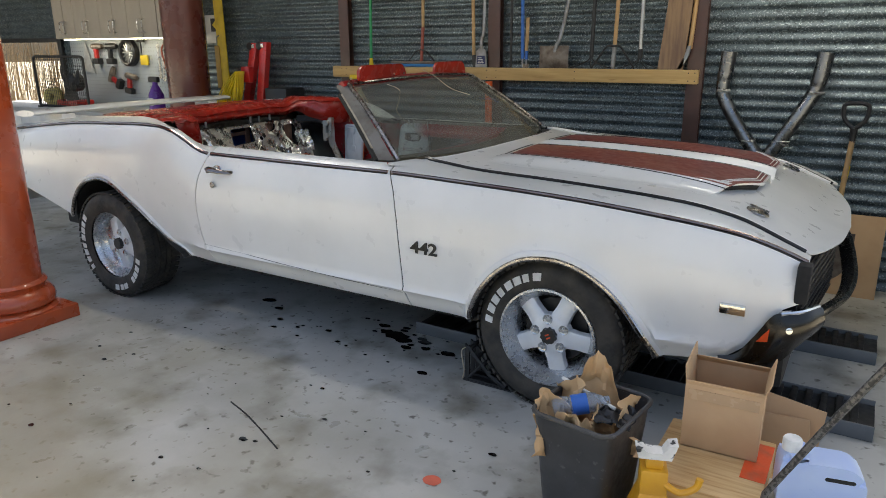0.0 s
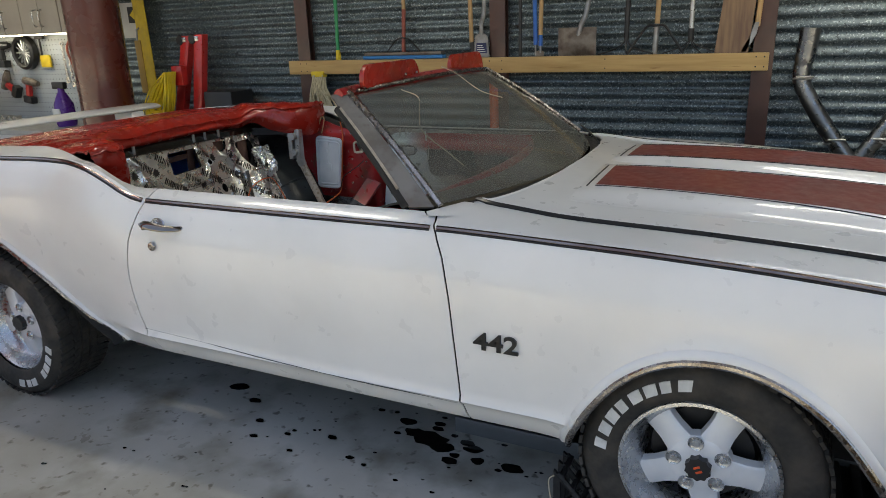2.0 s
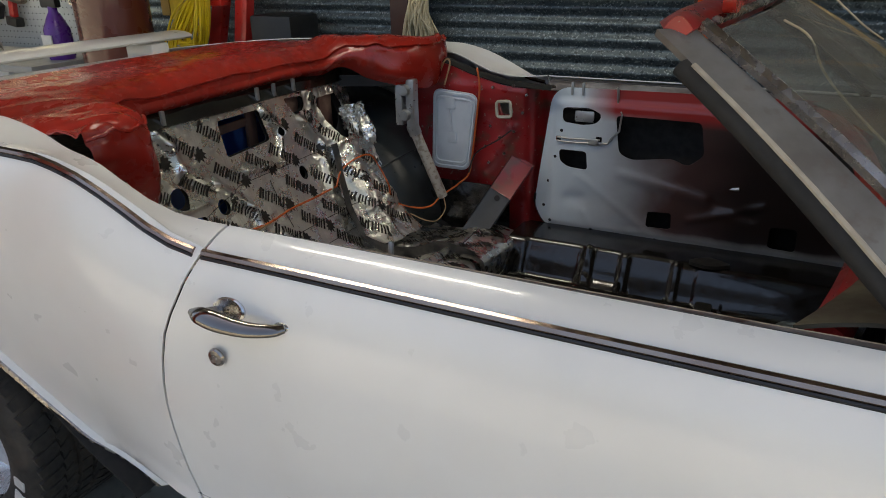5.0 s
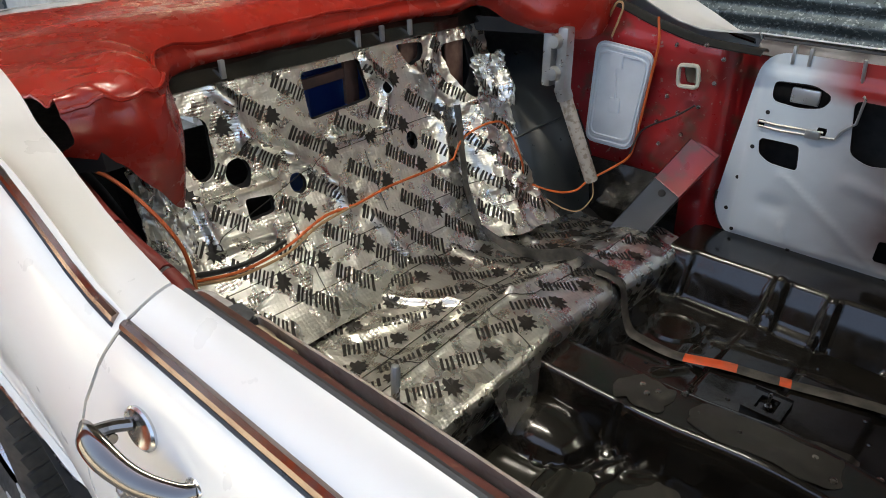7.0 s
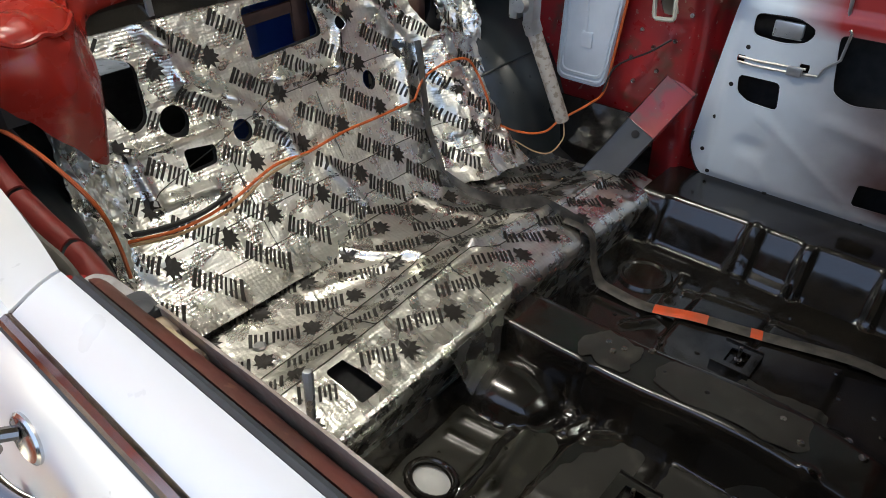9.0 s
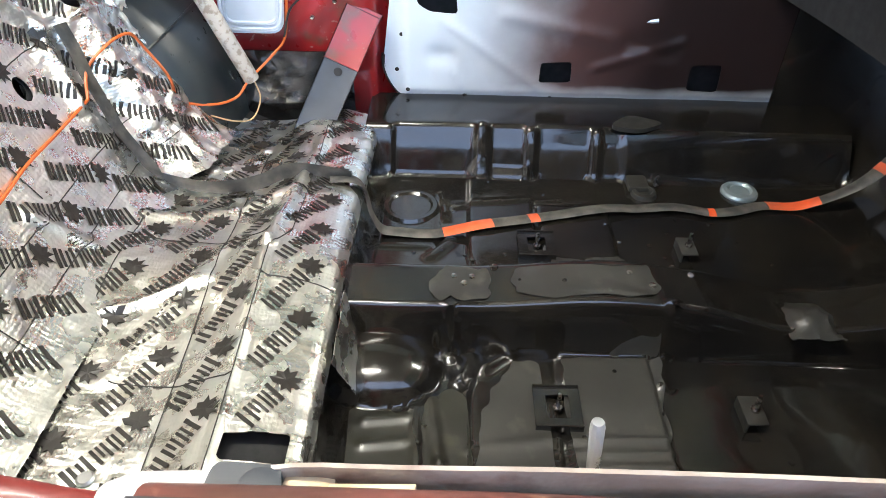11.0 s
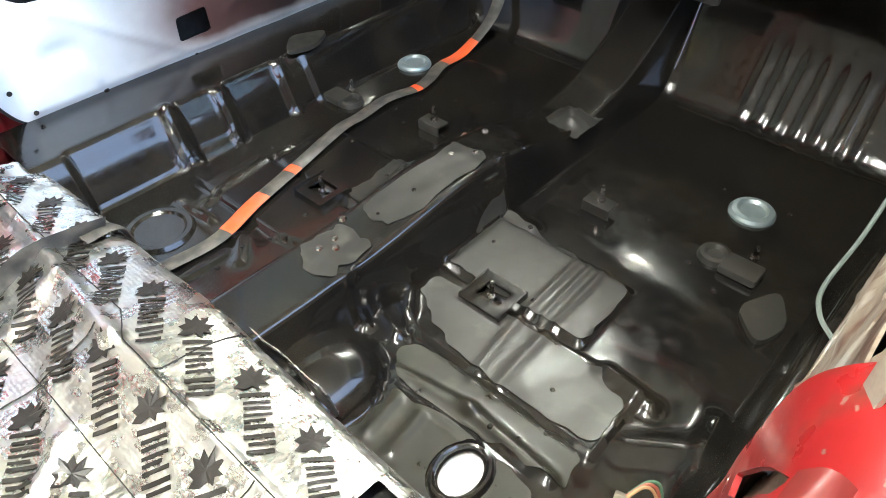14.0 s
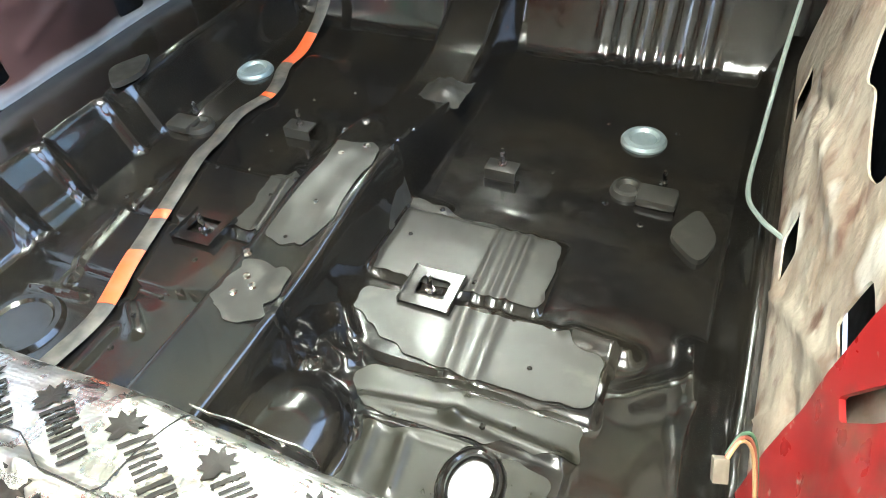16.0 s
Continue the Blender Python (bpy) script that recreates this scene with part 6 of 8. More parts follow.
def door_in(x, z, near=False):
    y = 0.738 + 0.115 * (z - 0.42) if near else 0.778 + 0.05 * max(0, z - 0.90)
    y -= 0.006 * ridge(x, z, (-0.36, 0.64), (-0.1, 0.46), 0.010) + 0.010 * hat(x, -0.46, 0.56, 0.02) * hat(z, 0.445, 0.90, 0.02)
    y += 0.010 * ridge(x, z, (-0.38, 0.545), (-0.35, 0.545), 0.025) - 0.008 * ridge(x, z, (-0.2, 0.66), (0.1, 0.60), 0.02) + 0.008 * ridge(x, z, (0.12, 0.60), (0.25, 0.56), 0.02) - 0.007 * ridge(x, z, (0.05, 0.52), (0.28, 0.60), 0.012)
    y -= 0.006 * ridge(x, z, (-0.33, 0.50), (-0.31, 0.46), 0.006)
    return y + 0.002 * nz(x * 8, z * 8)


DOORMAT = bpy.data.materials.new("overspray_and_shade_door")
DOORMAT.use_nodes = True
_d = DOORMAT.node_tree
_b = _d.nodes["Principled BSDF"]
_b.inputs["Roughness"].default_value, _b.inputs["Coat Weight"].default_value = 0.35, 0.25
_tc, _sep = _d.nodes.new("ShaderNodeTexCoord"), _d.nodes.new("ShaderNodeSeparateXYZ")
_no = _d.nodes.new("ShaderNodeTexNoise")
_no.inputs["Scale"].default_value, _no.inputs["Detail"].default_value = 5.0, 8.0
_d.links.new(_tc.outputs["Object"], _sep.inputs[0])
_d.links.new(_tc.outputs["Object"], _no.inputs["Vector"])


def _blend(axis, a, z, wob):
    m1 = _d.nodes.new("ShaderNodeMath")
    m1.operation = "MULTIPLY_ADD"
    _d.links.new(_no.outputs[0], m1.inputs[0])
    m1.inputs[1].default_value = wob
    _d.links.new(_sep.outputs[axis], m1.inputs[2])
    r = _d.nodes.new("ShaderNodeMapRange")
    r.inputs[1].default_value, r.inputs[2].default_value = a, z
    _d.links.new(m1.outputs[0], r.inputs[0])
    return r.outputs[0]


def _mixc(f, a, c):
    x = _d.nodes.new("ShaderNodeMix")
    x.data_type = "RGBA"
    _d.links.new(f, x.inputs[0])
    for k, v in ((6, a), (7, c)):
        if isinstance(v, tuple):
            x.inputs[k].default_value = (*v, 1)
        else:
            _d.links.new(v, x.inputs[k])
    return x.outputs[2]


# pale overspray over red-brown; the near-black front is interior shade put into the colour
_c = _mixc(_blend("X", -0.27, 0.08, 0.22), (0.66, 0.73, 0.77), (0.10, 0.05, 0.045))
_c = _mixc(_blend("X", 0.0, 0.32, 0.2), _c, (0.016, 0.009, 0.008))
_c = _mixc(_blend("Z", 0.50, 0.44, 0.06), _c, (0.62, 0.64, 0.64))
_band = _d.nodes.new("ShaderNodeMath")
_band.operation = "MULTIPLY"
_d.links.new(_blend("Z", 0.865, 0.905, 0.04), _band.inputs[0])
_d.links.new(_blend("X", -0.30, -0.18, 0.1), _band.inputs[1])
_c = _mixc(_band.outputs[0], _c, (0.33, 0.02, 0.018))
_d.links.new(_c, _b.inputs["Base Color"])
CREAM = mat("dirty_cream_paint", (0.38, 0.33, 0.27), 0.5, 0, (0.25, 0.18, 0.13), 9, 0.42, 0.66, col3=(0.14, 0.08, 0.06), scale3=13, lo3=0.56, hi3=0.66, col4=(0.55, 0.52, 0.47), scale4=9, lo4=0.60, hi4=0.70, bump=0.6, bscale=16, bdist=0.02)
LIPFAR = mat("grey_overspray_edge", (0.10, 0.085, 0.085), 0.45, 0, (0.30, 0.29, 0.29), 5, 0.5, 0.62)
LIPM = mat("dark_red_brown_edge", (0.145, 0.042, 0.032), 0.5, 0, (0.09, 0.036, 0.026), 9, coat=0.2, col3=(0.28, 0.14, 0.09), scale3=30, lo3=0.62, hi3=0.72)
for sg, owner in ((RIGHT, RIGHT_DOOR), (LEFT, LEFT_DOOR)):
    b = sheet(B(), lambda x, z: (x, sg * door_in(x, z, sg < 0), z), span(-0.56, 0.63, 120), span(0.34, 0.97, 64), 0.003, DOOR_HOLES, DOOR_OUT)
    part("inner_skin", b, DOORMAT if sg > 0 else CREAM, owner, "bare inner door skin with cut-outs and overspray, shade painted in toward the front" if sg > 0 else "dirty cream inner door skin", angle=55)
    # bottom flange
    P = [(x, sg * (0.772 if sg > 0 else 0.738), 0.405 - 0.014 * (x + 0.5) / 1.1 + 0.004 * math.sin(x * 30)) for x in span(-0.46, 0.58, 50)]
    part("door_flange", tube(B(), P, 0.010, 8), CREAM, owner)
    if sg > 0:
        edge = [(x, 0.786, z) for x, z in DOOR_OUT if z < 0.90]
        part("door_seal", tube(B(), edge, 0.008, 6), SATIN, owner, "black rubber seal round the door skin")
        for x, z in ((-0.49, 0.50), (-0.475, 0.60), (-0.45, 0.70), (-0.43, 0.80), (-0.30, 0.43), (-0.06, 0.425), (0.16, 0.42), (0.38, 0.415), (-0.46, 0.445)):
            part("screw_hole", lathe(B(), [(0, 0.0012), (0.005, 0.001), (0.006, 0)], 10, pose(x, door_in(x, z) - 0.001, z, 90)), UNDER, owner)
    # black panel in place of the shade inside the hollow door
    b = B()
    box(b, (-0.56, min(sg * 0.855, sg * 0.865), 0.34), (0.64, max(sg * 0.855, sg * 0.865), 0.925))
    part("door_cavity_shade", b, UNDER, owner)
    # window channel along the top
    P = [(x, sg * 0.838, 0.970) for x in span(-0.50, 0.56, 12)]
    part("window_seal", tube(B(), P, 0.0065, 8), GREYPAINT if sg < 0 else SATIN, owner)
    b = B()
    sheet(b, lambda x, w: (x, sg * (0.828 - 0.026 * w), 0.966 - 0.03 * w * w + 0.006 * nz(x * 6, w * 2) * w), span(-0.50, 0.58, 60), span(0, 1, 6), 0.004)
    part("door_top_lip", b, LIPM if sg < 0 else LIPFAR, owner, "red-brown door top edge" if sg < 0 else "dark door top edge with grey overspray")
    # lock pin
    pin = part("lock_pin", lathe(B(), [(0.0025, 0), (0.0025, 0.045), (0.0042, 0.05), (0.005, 0.095), (0.004, 0.10), (0, 0.101)], 10, pose(-0.230, sg * 0.780, 0.868, -sg * -6, -3, 0)), ZINC, owner, "thin steel lock pin")
# hardware in the far door
b = B()
box(b, (-0.385, 0.775, 0.835), (-0.315, 0.783, 0.875), 0.006)
part("latch_cover", b, ZINC, LEFT_DOOR, "bare steel latch cover")
b = B()
for lift in (0, 0.013):
    tube(b, [(x, door_in(x, z) - 0.006, z - lift) for x, z in ((-0.445, 0.775), (-0.40, 0.773), (-0.33, 0.776), (-0.285, 0.778))], 0.0035, 6)
tube(b, [(x, door_in(x, z) - 0.006, z) for x, z in ((-0.285, 0.765), (-0.255, 0.768), (-0.245, 0.79), (-0.235, 0.80), (-0.218, 0.815), (-0.212, 0.878), (-0.218, 0.885))], 0.0035, 6)
box(b, (-0.325, door_in(-0.31, 0.74) - 0.014, 0.758), (-0.29, door_in(-0.31, 0.74) - 0.001, 0.780), 0.003)
part("latch_rod", b, ZINC, LEFT_DOOR, "bare steel latch rod")
b = B()
tube(b, [(0.10, 0.785, 0.64), (0.20, 0.77, 0.655)], 0.007, 8)
lathe(b, [(0, 0.02), (0.014, 0.018), (0.016, 0)], 14, pose(0.10, 0.79, 0.64, 90))
part("window_crank", b, ZINC, LEFT_DOOR, "bare steel window crank")
for x in (-0.40, -0.36):
    part("glass_guide", box(B(), (x - 0.004, 0.775, 0.93), (x + 0.004, 0.79, 0.975), 0.001), ZINC, LEFT_DOOR)
# hardware on the near door's top
PLASTIC = mat("yellowed_plastic", (0.62, 0.52, 0.36), 0.5, 0, (0.45, 0.33, 0.2), 22)
b = B()
box(b, (-0.428, -0.822, 0.918), (-0.392, -0.792, 0.944), 0.010)
box(b, (-0.394, -0.806, 0.922), (-0.352, -0.795, 0.934), 0.004)
part("window_guide", b, PLASTIC, RIGHT_DOOR, "yellowed plastic window guide")
b = prism(B(), rounded([(-0.472, -0.832), (-0.428, -0.830), (-0.425, -0.795), (-0.468, -0.793)], 0.008, 4), 0.012, Matrix.Translation((0, 0, 0.938)))
lathe(b, [(0.013, 0.0), (0.013, 0.004), (0.008, 0.006), (0, 0.006)], 16, Matrix.Translation((-0.436, -0.812, 0.950)))
part("latch_plate", b, GREYPAINT, RIGHT_DOOR, "grey latch plate")
b = prism(B(), rounded([(-0.530, -0.826), (-0.472, -0.822), (-0.468, -0.800), (-0.512, -0.802), (-0.530, -0.812)], 0.005, 3), 0.010, Matrix.Translation((0, 0, 0.940)))
part("latch_shim", b, mat("scuffed_white_steel", (0.55, 0.54, 0.52), 0.5, 0, (0.3, 0.28, 0.26), 22), RIGHT_DOOR, "scuffed white steel latch plate")
part("guide_roller", tube(B(), [(-0.396, -0.812, 0.944), (-0.345, -0.812, 0.946)], 0.008, 12), PLASTIC, RIGHT_DOOR, "dirty white roller")
wire("wire", [(0.55, -0.70, 0.62), (0.42, -0.69, 0.52), (0.30, -0.685, 0.44), (0.15, -0.68, 0.43), (0.05, -0.70, 0.46), (0.0, -0.735, 0.47)], mat("grey_wire", (0.2, 0.24, 0.22), 0.5), "grey wire hanging beside the door", 0.004)
part("wire_connector", box(B(), (-0.010, -0.006, -0.005), (0.010, 0.006, 0.005), 0.0015, pose(-0.512, -0.674, 0.66, 0, -50, 15)), mat("dirty_connector", (0.22, 0.19, 0.15), 0.5, 0, (0.14, 0.12, 0.09), 30), car, "dirty cream plastic wire connector")
for k, wm in enumerate((TAN, mat("faded_red_wire", (0.30, 0.09, 0.06), 0.5), mat("green_wire", (0.06, 0.13, 0.08), 0.5))):
    o = 0.0032 * (k - 1)
    wire("wire", [(-0.505 + o, -0.676, 0.667), (-0.487 + o, -0.684, 0.672), (-0.482 + o, -0.694, 0.664 + o), (-0.492 + o, -0.703, 0.64 + o), (-0.515 + o, -0.712, 0.60), (-0.54 + o, -0.72, 0.54)], wm, "thin wire into the connector", 0.0016)
# red lock pillar beside the near door
b = B()
lp_y = curve([(0, -0.82), (0.12, -0.79), (0.25, -0.755), (0.4, -0.742), (0.7, -0.728), (1, -0.712)])
lp_z = curve([(0, 0.90), (0.12, 0.885), (0.25, 0.84), (0.4, 0.78), (0.7, 0.64), (1, 0.49)])
sheet(b, lambda x, v: (x + 0.02 * v, lp_y(v) - 0.012 * math.cos((x + 0.53) * 20) + 0.002 * nz(x * 8, v * 8), lp_z(v)), span(-0.63, -0.445, 90), span(0, 1, 130), 0.005, [rounded([(-0.470, 0.535), (-0.488, 0.44), (-0.512, 0.33), (-0.540, 0.225), (-0.552, 0.25), (-0.535, 0.35), (-0.512, 0.46), (-0.488, 0.55)], 0.006, 3)])
part("lock_pillar", b, REDPAINT, car, "bright red lock pillar with oblong holes")
b = sheet(B(), lambda x, v: (x + 0.02 * v, lp_y(v) - 0.034, lp_z(v)), span(-0.575, -0.455, 10), span(0.15, 0.62, 12), 0.004)
part("pillar_liner", b, UNDER, car)
b = sheet(B(), lambda x, v: (x + 0.02 * v - 0.05 * max(0, 0.35 - v), lp_y(v) - 0.010 - 0.35 * (x + 0.447), lp_z(v) - 0.004), span(-0.447, -0.40, 8), span(0.05, 0.8, 30), 0.004)
part("pillar_edge", b, LIPM, car, "dull red-brown front edge of the lock pillar")
P = [(-0.395 + 0.02 * v, lp_y(v) - 0.030, lp_z(v)) for v in span(0, 0.6, 14)]
part("pillar_flange", tube(B(), P, 0.006, 6), CREAM, car)

# ---- dash and firewall ----
b = sheet(B(), lambda y, v: (0.60 + 0.20 * (1 - (y / 0.8) ** 2) - 0.24 * v, y, 0.975 - 0.02 * v + 0.02 * math.sin(v * 3)), span(-0.78, 0.78, 30), span(0, 1, 10), 0.006)
dash = part("dashboard", b, mat("dull_olive_primer", (0.10, 0.085, 0.055), 0.55, 0.2, (0.07, 0.05, 0.035), 9), car, "stripped steel dashboard with a red front rail", angle=50)
P = [(0.40 + 0.10 * (1 - (y / 0.8) ** 2), y, 0.93) for y in span(-0.76, 0.76, 20)]
part("dash_rail", tube(B(), P, 0.028, 10), REDPAINT, dash)
part("dash_face", sheet(B(), lambda y, z: (0.44 + 0.10 * (1 - (y / 0.8) ** 2) + 0.1 * (0.93 - z), y, z), span(-0.76, 0.76, 20), span(0.74, 0.93, 6), 0.004), UNDER, dash)
cl = part("switch_panel", box(B(), (0.62, -0.22, 0.60), (0.64, -0.04, 0.67), 0.01), SATIN, dash, "black panel with three round gauges")
for y in (-0.078, -0.130, -0.183):
    g = part("gauge", lathe(B(), [(0, 0.004), (0.020, 0.004), (0.021, 0.008), (0.025, 0.008), (0.026, 0)], 24, pose(0.62, y, 0.637, 0, -90, 0)), mat("gauge_face", (0.45, 0.47, 0.45), 0.4, 0, (0.15, 0.16, 0.15), 60, 0.45, 0.55), cl, "round pale gauge")
part("firewall", box(B(), (1.0, -0.71, 0.30), (1.02, 0.71, 0.935)), UNDER, car)
for sg in (RIGHT, LEFT):
    part("kick_panel", sheet(B(), lambda x, z: (x, sg * 0.76, z), span(0.55, 1.0, 8), span(0.30, 0.92, 8), 0.004), BLACK, car)
part("steering_column", tube(B(), [(0.92, 0.36, 0.62), (0.55, 0.36, 0.80)], 0.024, 12), SATIN, car, "bare black steering column")
b = B()
tube(b, [(0.80, 0.30, 0.80), (0.74, 0.30, 0.60), (0.72, 0.30, 0.52)], 0.008, 8)
box(b, (0.69, 0.25, 0.47), (0.72, 0.35, 0.53), 0.006)
part("pedal", b, SATIN, car, "black pedal")
# underbody
for x0, x1 in ((-2.5, -1.2), (1.05, 2.2)):
    part("underbody", box(B(), (x0, -0.60, 0.26), (x1, 0.60, 0.40), 0.02), UNDER, car)

# ---- folded roof's cover ----
FRONT = [(-0.945, -0.775), (-0.93, -0.70), (-0.935, -0.64), (-1.0, -0.575), (-1.12, -0.535), (-1.20, -0.47), (-1.205, -0.30), (-1.21, 0.0), (-1.20, 0.30), (-1.16, 0.42), (-1.06, 0.47), (-0.96, 0.53), (-0.90, 0.63), (-0.895, 0.72), (-0.91, 0.785)]
BACK = [(-0.96, -0.79), (-1.02, -0.79), (-1.12, -0.79), (-1.28, -0.79), (-1.45, -0.785), (-1.62, -0.76), (-1.76, -0.62), (-1.83, 0.0), (-1.76, 0.60), (-1.62, 0.74), (-1.45, 0.78), (-1.28, 0.785), (-1.12, 0.79), (-1.02, 0.79), (-0.93, 0.79)]
FP, BP = smooth_path([(*p, 0) for p in FRONT], 6), smooth_path([(*p, 0) for p in BACK], 6)
nS = len(FP)
drop = curve([(0, 0.06), (6, 0.09), (12, 0.16), (18, 0.235), (24, 0.22), (28, 0.10), (31, 0.05), (36, 0.04), (48, 0.04), (54, 0.05), (60, 0.10), (66, 0.13), (72, 0.15), (78, 0.14), (84, 0.08)])


def cover(i, v):
    i = int(i)
    f, q = FP[i], BP[i]
    s = i / (nS - 1)
    mid = math.sin(math.pi * s)
    zf = 1.045 + 0.012 * hat(i, 30, 54, 6) + 0.05 * hat(i, 58, 84, 8) + 0.015 * hat(i, 0, 18, 6)
    zb = 1.082 + 0.0 * mid
    if v < 0:
        k = -v
        sag = 0.02 * math.sin(k * math.pi) + 0.012 * nz(i * 0.25, k * 2)
        d = (f - q).normalized()
        return Vector((f.x + d.x * (sag - 0.02 * k), f.y + d.y * (sag - 0.02 * k), zf - drop(i) * k))
    p = f.lerp(q, v)
    puff = 0.055 * math.sin(math.pi * min(1, v * 1.25) ** 0.6) * (0.5 + 0.5 * mid) * (1 - v * 0.5)
    fold = 0.011 * nz(i * 0.16, v * 3, 5) + 0.018 * max(0, nz(i * 0.3, v * 1.4, 9)) * (1 - v) + 0.004 * nz(i * 0.5, v * 7, 2)
    return Vector((p.x, p.y, zf + (zb - zf) * v ** 1.3 + puff + fold))


b = sheet(B(), cover, list(range(nS)), [-1, -0.85, -0.7, -0.55, -0.4, -0.25, -0.1, -0.03, 0, 0.04, 0.1, 0.18, 0.26, 0.35, 0.45, 0.55, 0.65, 0.75, 0.85, 0.93, 1.0], 0.003)
boot_cover = part("roof_cover", b, VINYL, car, "wrinkled red vinyl cover over the folded roof", angle=70)
P = [cover(i, 0.01) + Vector((0.002, 0, 0.003)) for i in range(nS)]
part("piping", tube(B(), P, 0.004, 6), VINYL, boot_cover)
part("folded_roof", sheet(B(), lambda i, v: FP[int(i)].lerp(BP[int(i)], 0.12 + 0.8 * v) + Vector((0, 0, 1.0)), list(range(4, nS - 4, 3)), span(0, 1, 6), 0.04), SATIN, car, "black folded roof fabric")

# ---- tools standing on the wall rail ----
RAIL_Z, TY = 1.326, 1.418
BLACKP = mat("black_plastic", (0.015, 0.015, 0.016), 0.45)
GREYM = mat("grey_tool_steel", (0.30, 0.31, 0.32), 0.4, 0.8, (0.18, 0.17, 0.16), 16)
DIRTYM = mat("dirty_tool_steel", (0.22, 0.19, 0.16), 0.6, 0.5, (0.12, 0.09, 0.07), 18)
ASH = mat("ash_handle", (0.45, 0.29, 0.13), 0.5, 0, (0.36, 0.22, 0.1), 5, stretch=(12, 12, 1.2))
GREEN = mat("green_handle", (0.02, 0.27, 0.10), 0.4)
YELLOW = mat("yellow_plastic", (0.75, 0.55, 0.02), 0.45, 0, (0.6, 0.42, 0.02), 9)
BLUEH = mat("blue_handle", (0.02, 0.12, 0.45), 0.4)
REDWOOD = mat("red_handle", (0.27, 0.06, 0.035), 0.45)
BLUEBRUSH = mat("blue_bristles", (0.03, 0.20, 0.48), 0.7, 0, (0.02, 0.14, 0.36), 60, stretch=(40, 40, 1))
REDM = mat("red_enamel", (0.55, 0.025, 0.02), 0.35, 0, (0.4, 0.02, 0.018), 8, coat=0.3)


def tool(name, label, x, z=RAIL_Z):
    return thing(name, label, "garden tool", "tools on the wall rail", (x, TY, z))


def pole(o, material, p0, p1, r=0.0125, name="handle", label=""):
    return part(name, tube(B(), [p0, p1], r, 12), material, o, label)


t = tool("broom", "green broom handle with a yellow plastic end", -1.20)
part("ferrule", tube(B(), [(0, 0, 0), (0, 0, 0.065)], [0.019, 0.014], 10), YELLOW, t, "yellow plastic end")
pole(t, GREEN, (0, 0, 0.06), (0.015, 0.02, 1.15))
t = tool("push_broom", "push broom with blue bristles and black stays", -0.70)
part("brush_head", box(B(), (-0.29, -0.03, 0.0), (0.29, 0.03, 0.022), 0.006), BLUEBRUSH, t, "blue bristle block")
part("block", box(B(), (-0.28, -0.028, 0.023), (0.28, 0.028, 0.042), 0.005), DIRTYM, t)
pole(t, REDWOOD, (0, 0, 0.04), (0.0, 0.03, 0.3), 0.013)
pole(t, ASH, (0, 0.03, 0.3), (0.005, 0.04, 1.1), 0.0125)
for sx in (-1, 1):
    part("stay", tube(B(), smooth_path([(sx * 0.12, 0, 0.045), (sx * 0.05, 0, 0.115), (0, 0, 0.13)], 4), 0.005, 6), BLACKP, t)
t = tool("hoe", "hoe with an ash handle and black socket", -0.235)
part("socket", tube(B(), [(0.02, 0, 0.0), (0.012, 0, 0.09)], 0.015, 10), BLACKP, t)
pole(t, ASH, (0.012, 0, 0.09), (-0.02, 0.02, 1.1), 0.0135)
t = tool("floor_scraper", "steel floor scraper with a black label", -0.155)
part("blade", prism(B(), rounded([(-0.05, 0), (0.05, 0), (0.042, 0.12), (0.018, 0.14), (-0.018, 0.14), (-0.042, 0.12)], 0.006, 2), 0.004, Matrix.Translation((0, -0.005, 0)) @ M_XZ), GREYM, t)
lab = part("label", prism(B(), [(-0.036, 0.025), (0.036, 0.025), (0.032, 0.085), (-0.032, 0.085)], 0.001, Matrix.Translation((0, -0.0105, 0)) @ M_XZ), mat("dark_blue_label", (0.02, 0.03, 0.10), 0.5), t, "dark label with unreadable lines")
for k in range(4):
    part("label_line", box(B(), (-0.026, -0.0128, 0.032 + 0.012 * k), (0.026 - 0.006 * k, -0.0118, 0.036 + 0.012 * k)), LETTER, lab)
part("handle", tube(B(), smooth_path([(0, -0.005, 0.13), (0.0, -0.005, 0.2), (0.015, 0.0, 0.26), (0.018, 0.01, 0.5), (0.02, 0.02, 1.1)], 4), 0.013, 10), GREYM, t)
t = tool("steel_bar", "black steel bar hung on the wall", 0.09)
pole(t, BLACKP, (0, 0, 0), (-0.005, 0.02, 1.0), 0.010)
t = tool("hand_rake", "blue-handled rake hung on the wall", 0.165)
pole(t, BLUEH, (0.02, 0, 0.065), (-0.01, 0.02, 1.0), 0.013)
part("tine", tube(B(), [(0.02, 0, 0), (0.02, 0, 0.07)], 0.006, 8), GREYM, t)
t = tool("edger", "edging tool with an ash and blue handle", 0.215)
pole(t, ASH, (0, 0, 0.12), (0, 0.015, 0.35), 0.0125)
pole(t, BLUEH, (0, 0, 0.06), (0, 0, 0.12), 0.012, "sleeve")
part("blade", box(B(), (-0.03, -0.003, 0), (0.02, 0.003, 0.03), 0.002), DIRTYM, t)
part("rod", tube(B(), [(0, 0, 0.02), (0, 0, 0.07)], 0.006, 8), GREYM, t)
t = tool("shovel", "dirty round-point shovel with a dark handle", 0.435)


def blade_fn(u, v):
    return (u, -0.012 - 0.03 * (1 - (u / 0.11) ** 2) * math.sin(math.pi * min(1, v * 1.1)), v * 0.155)


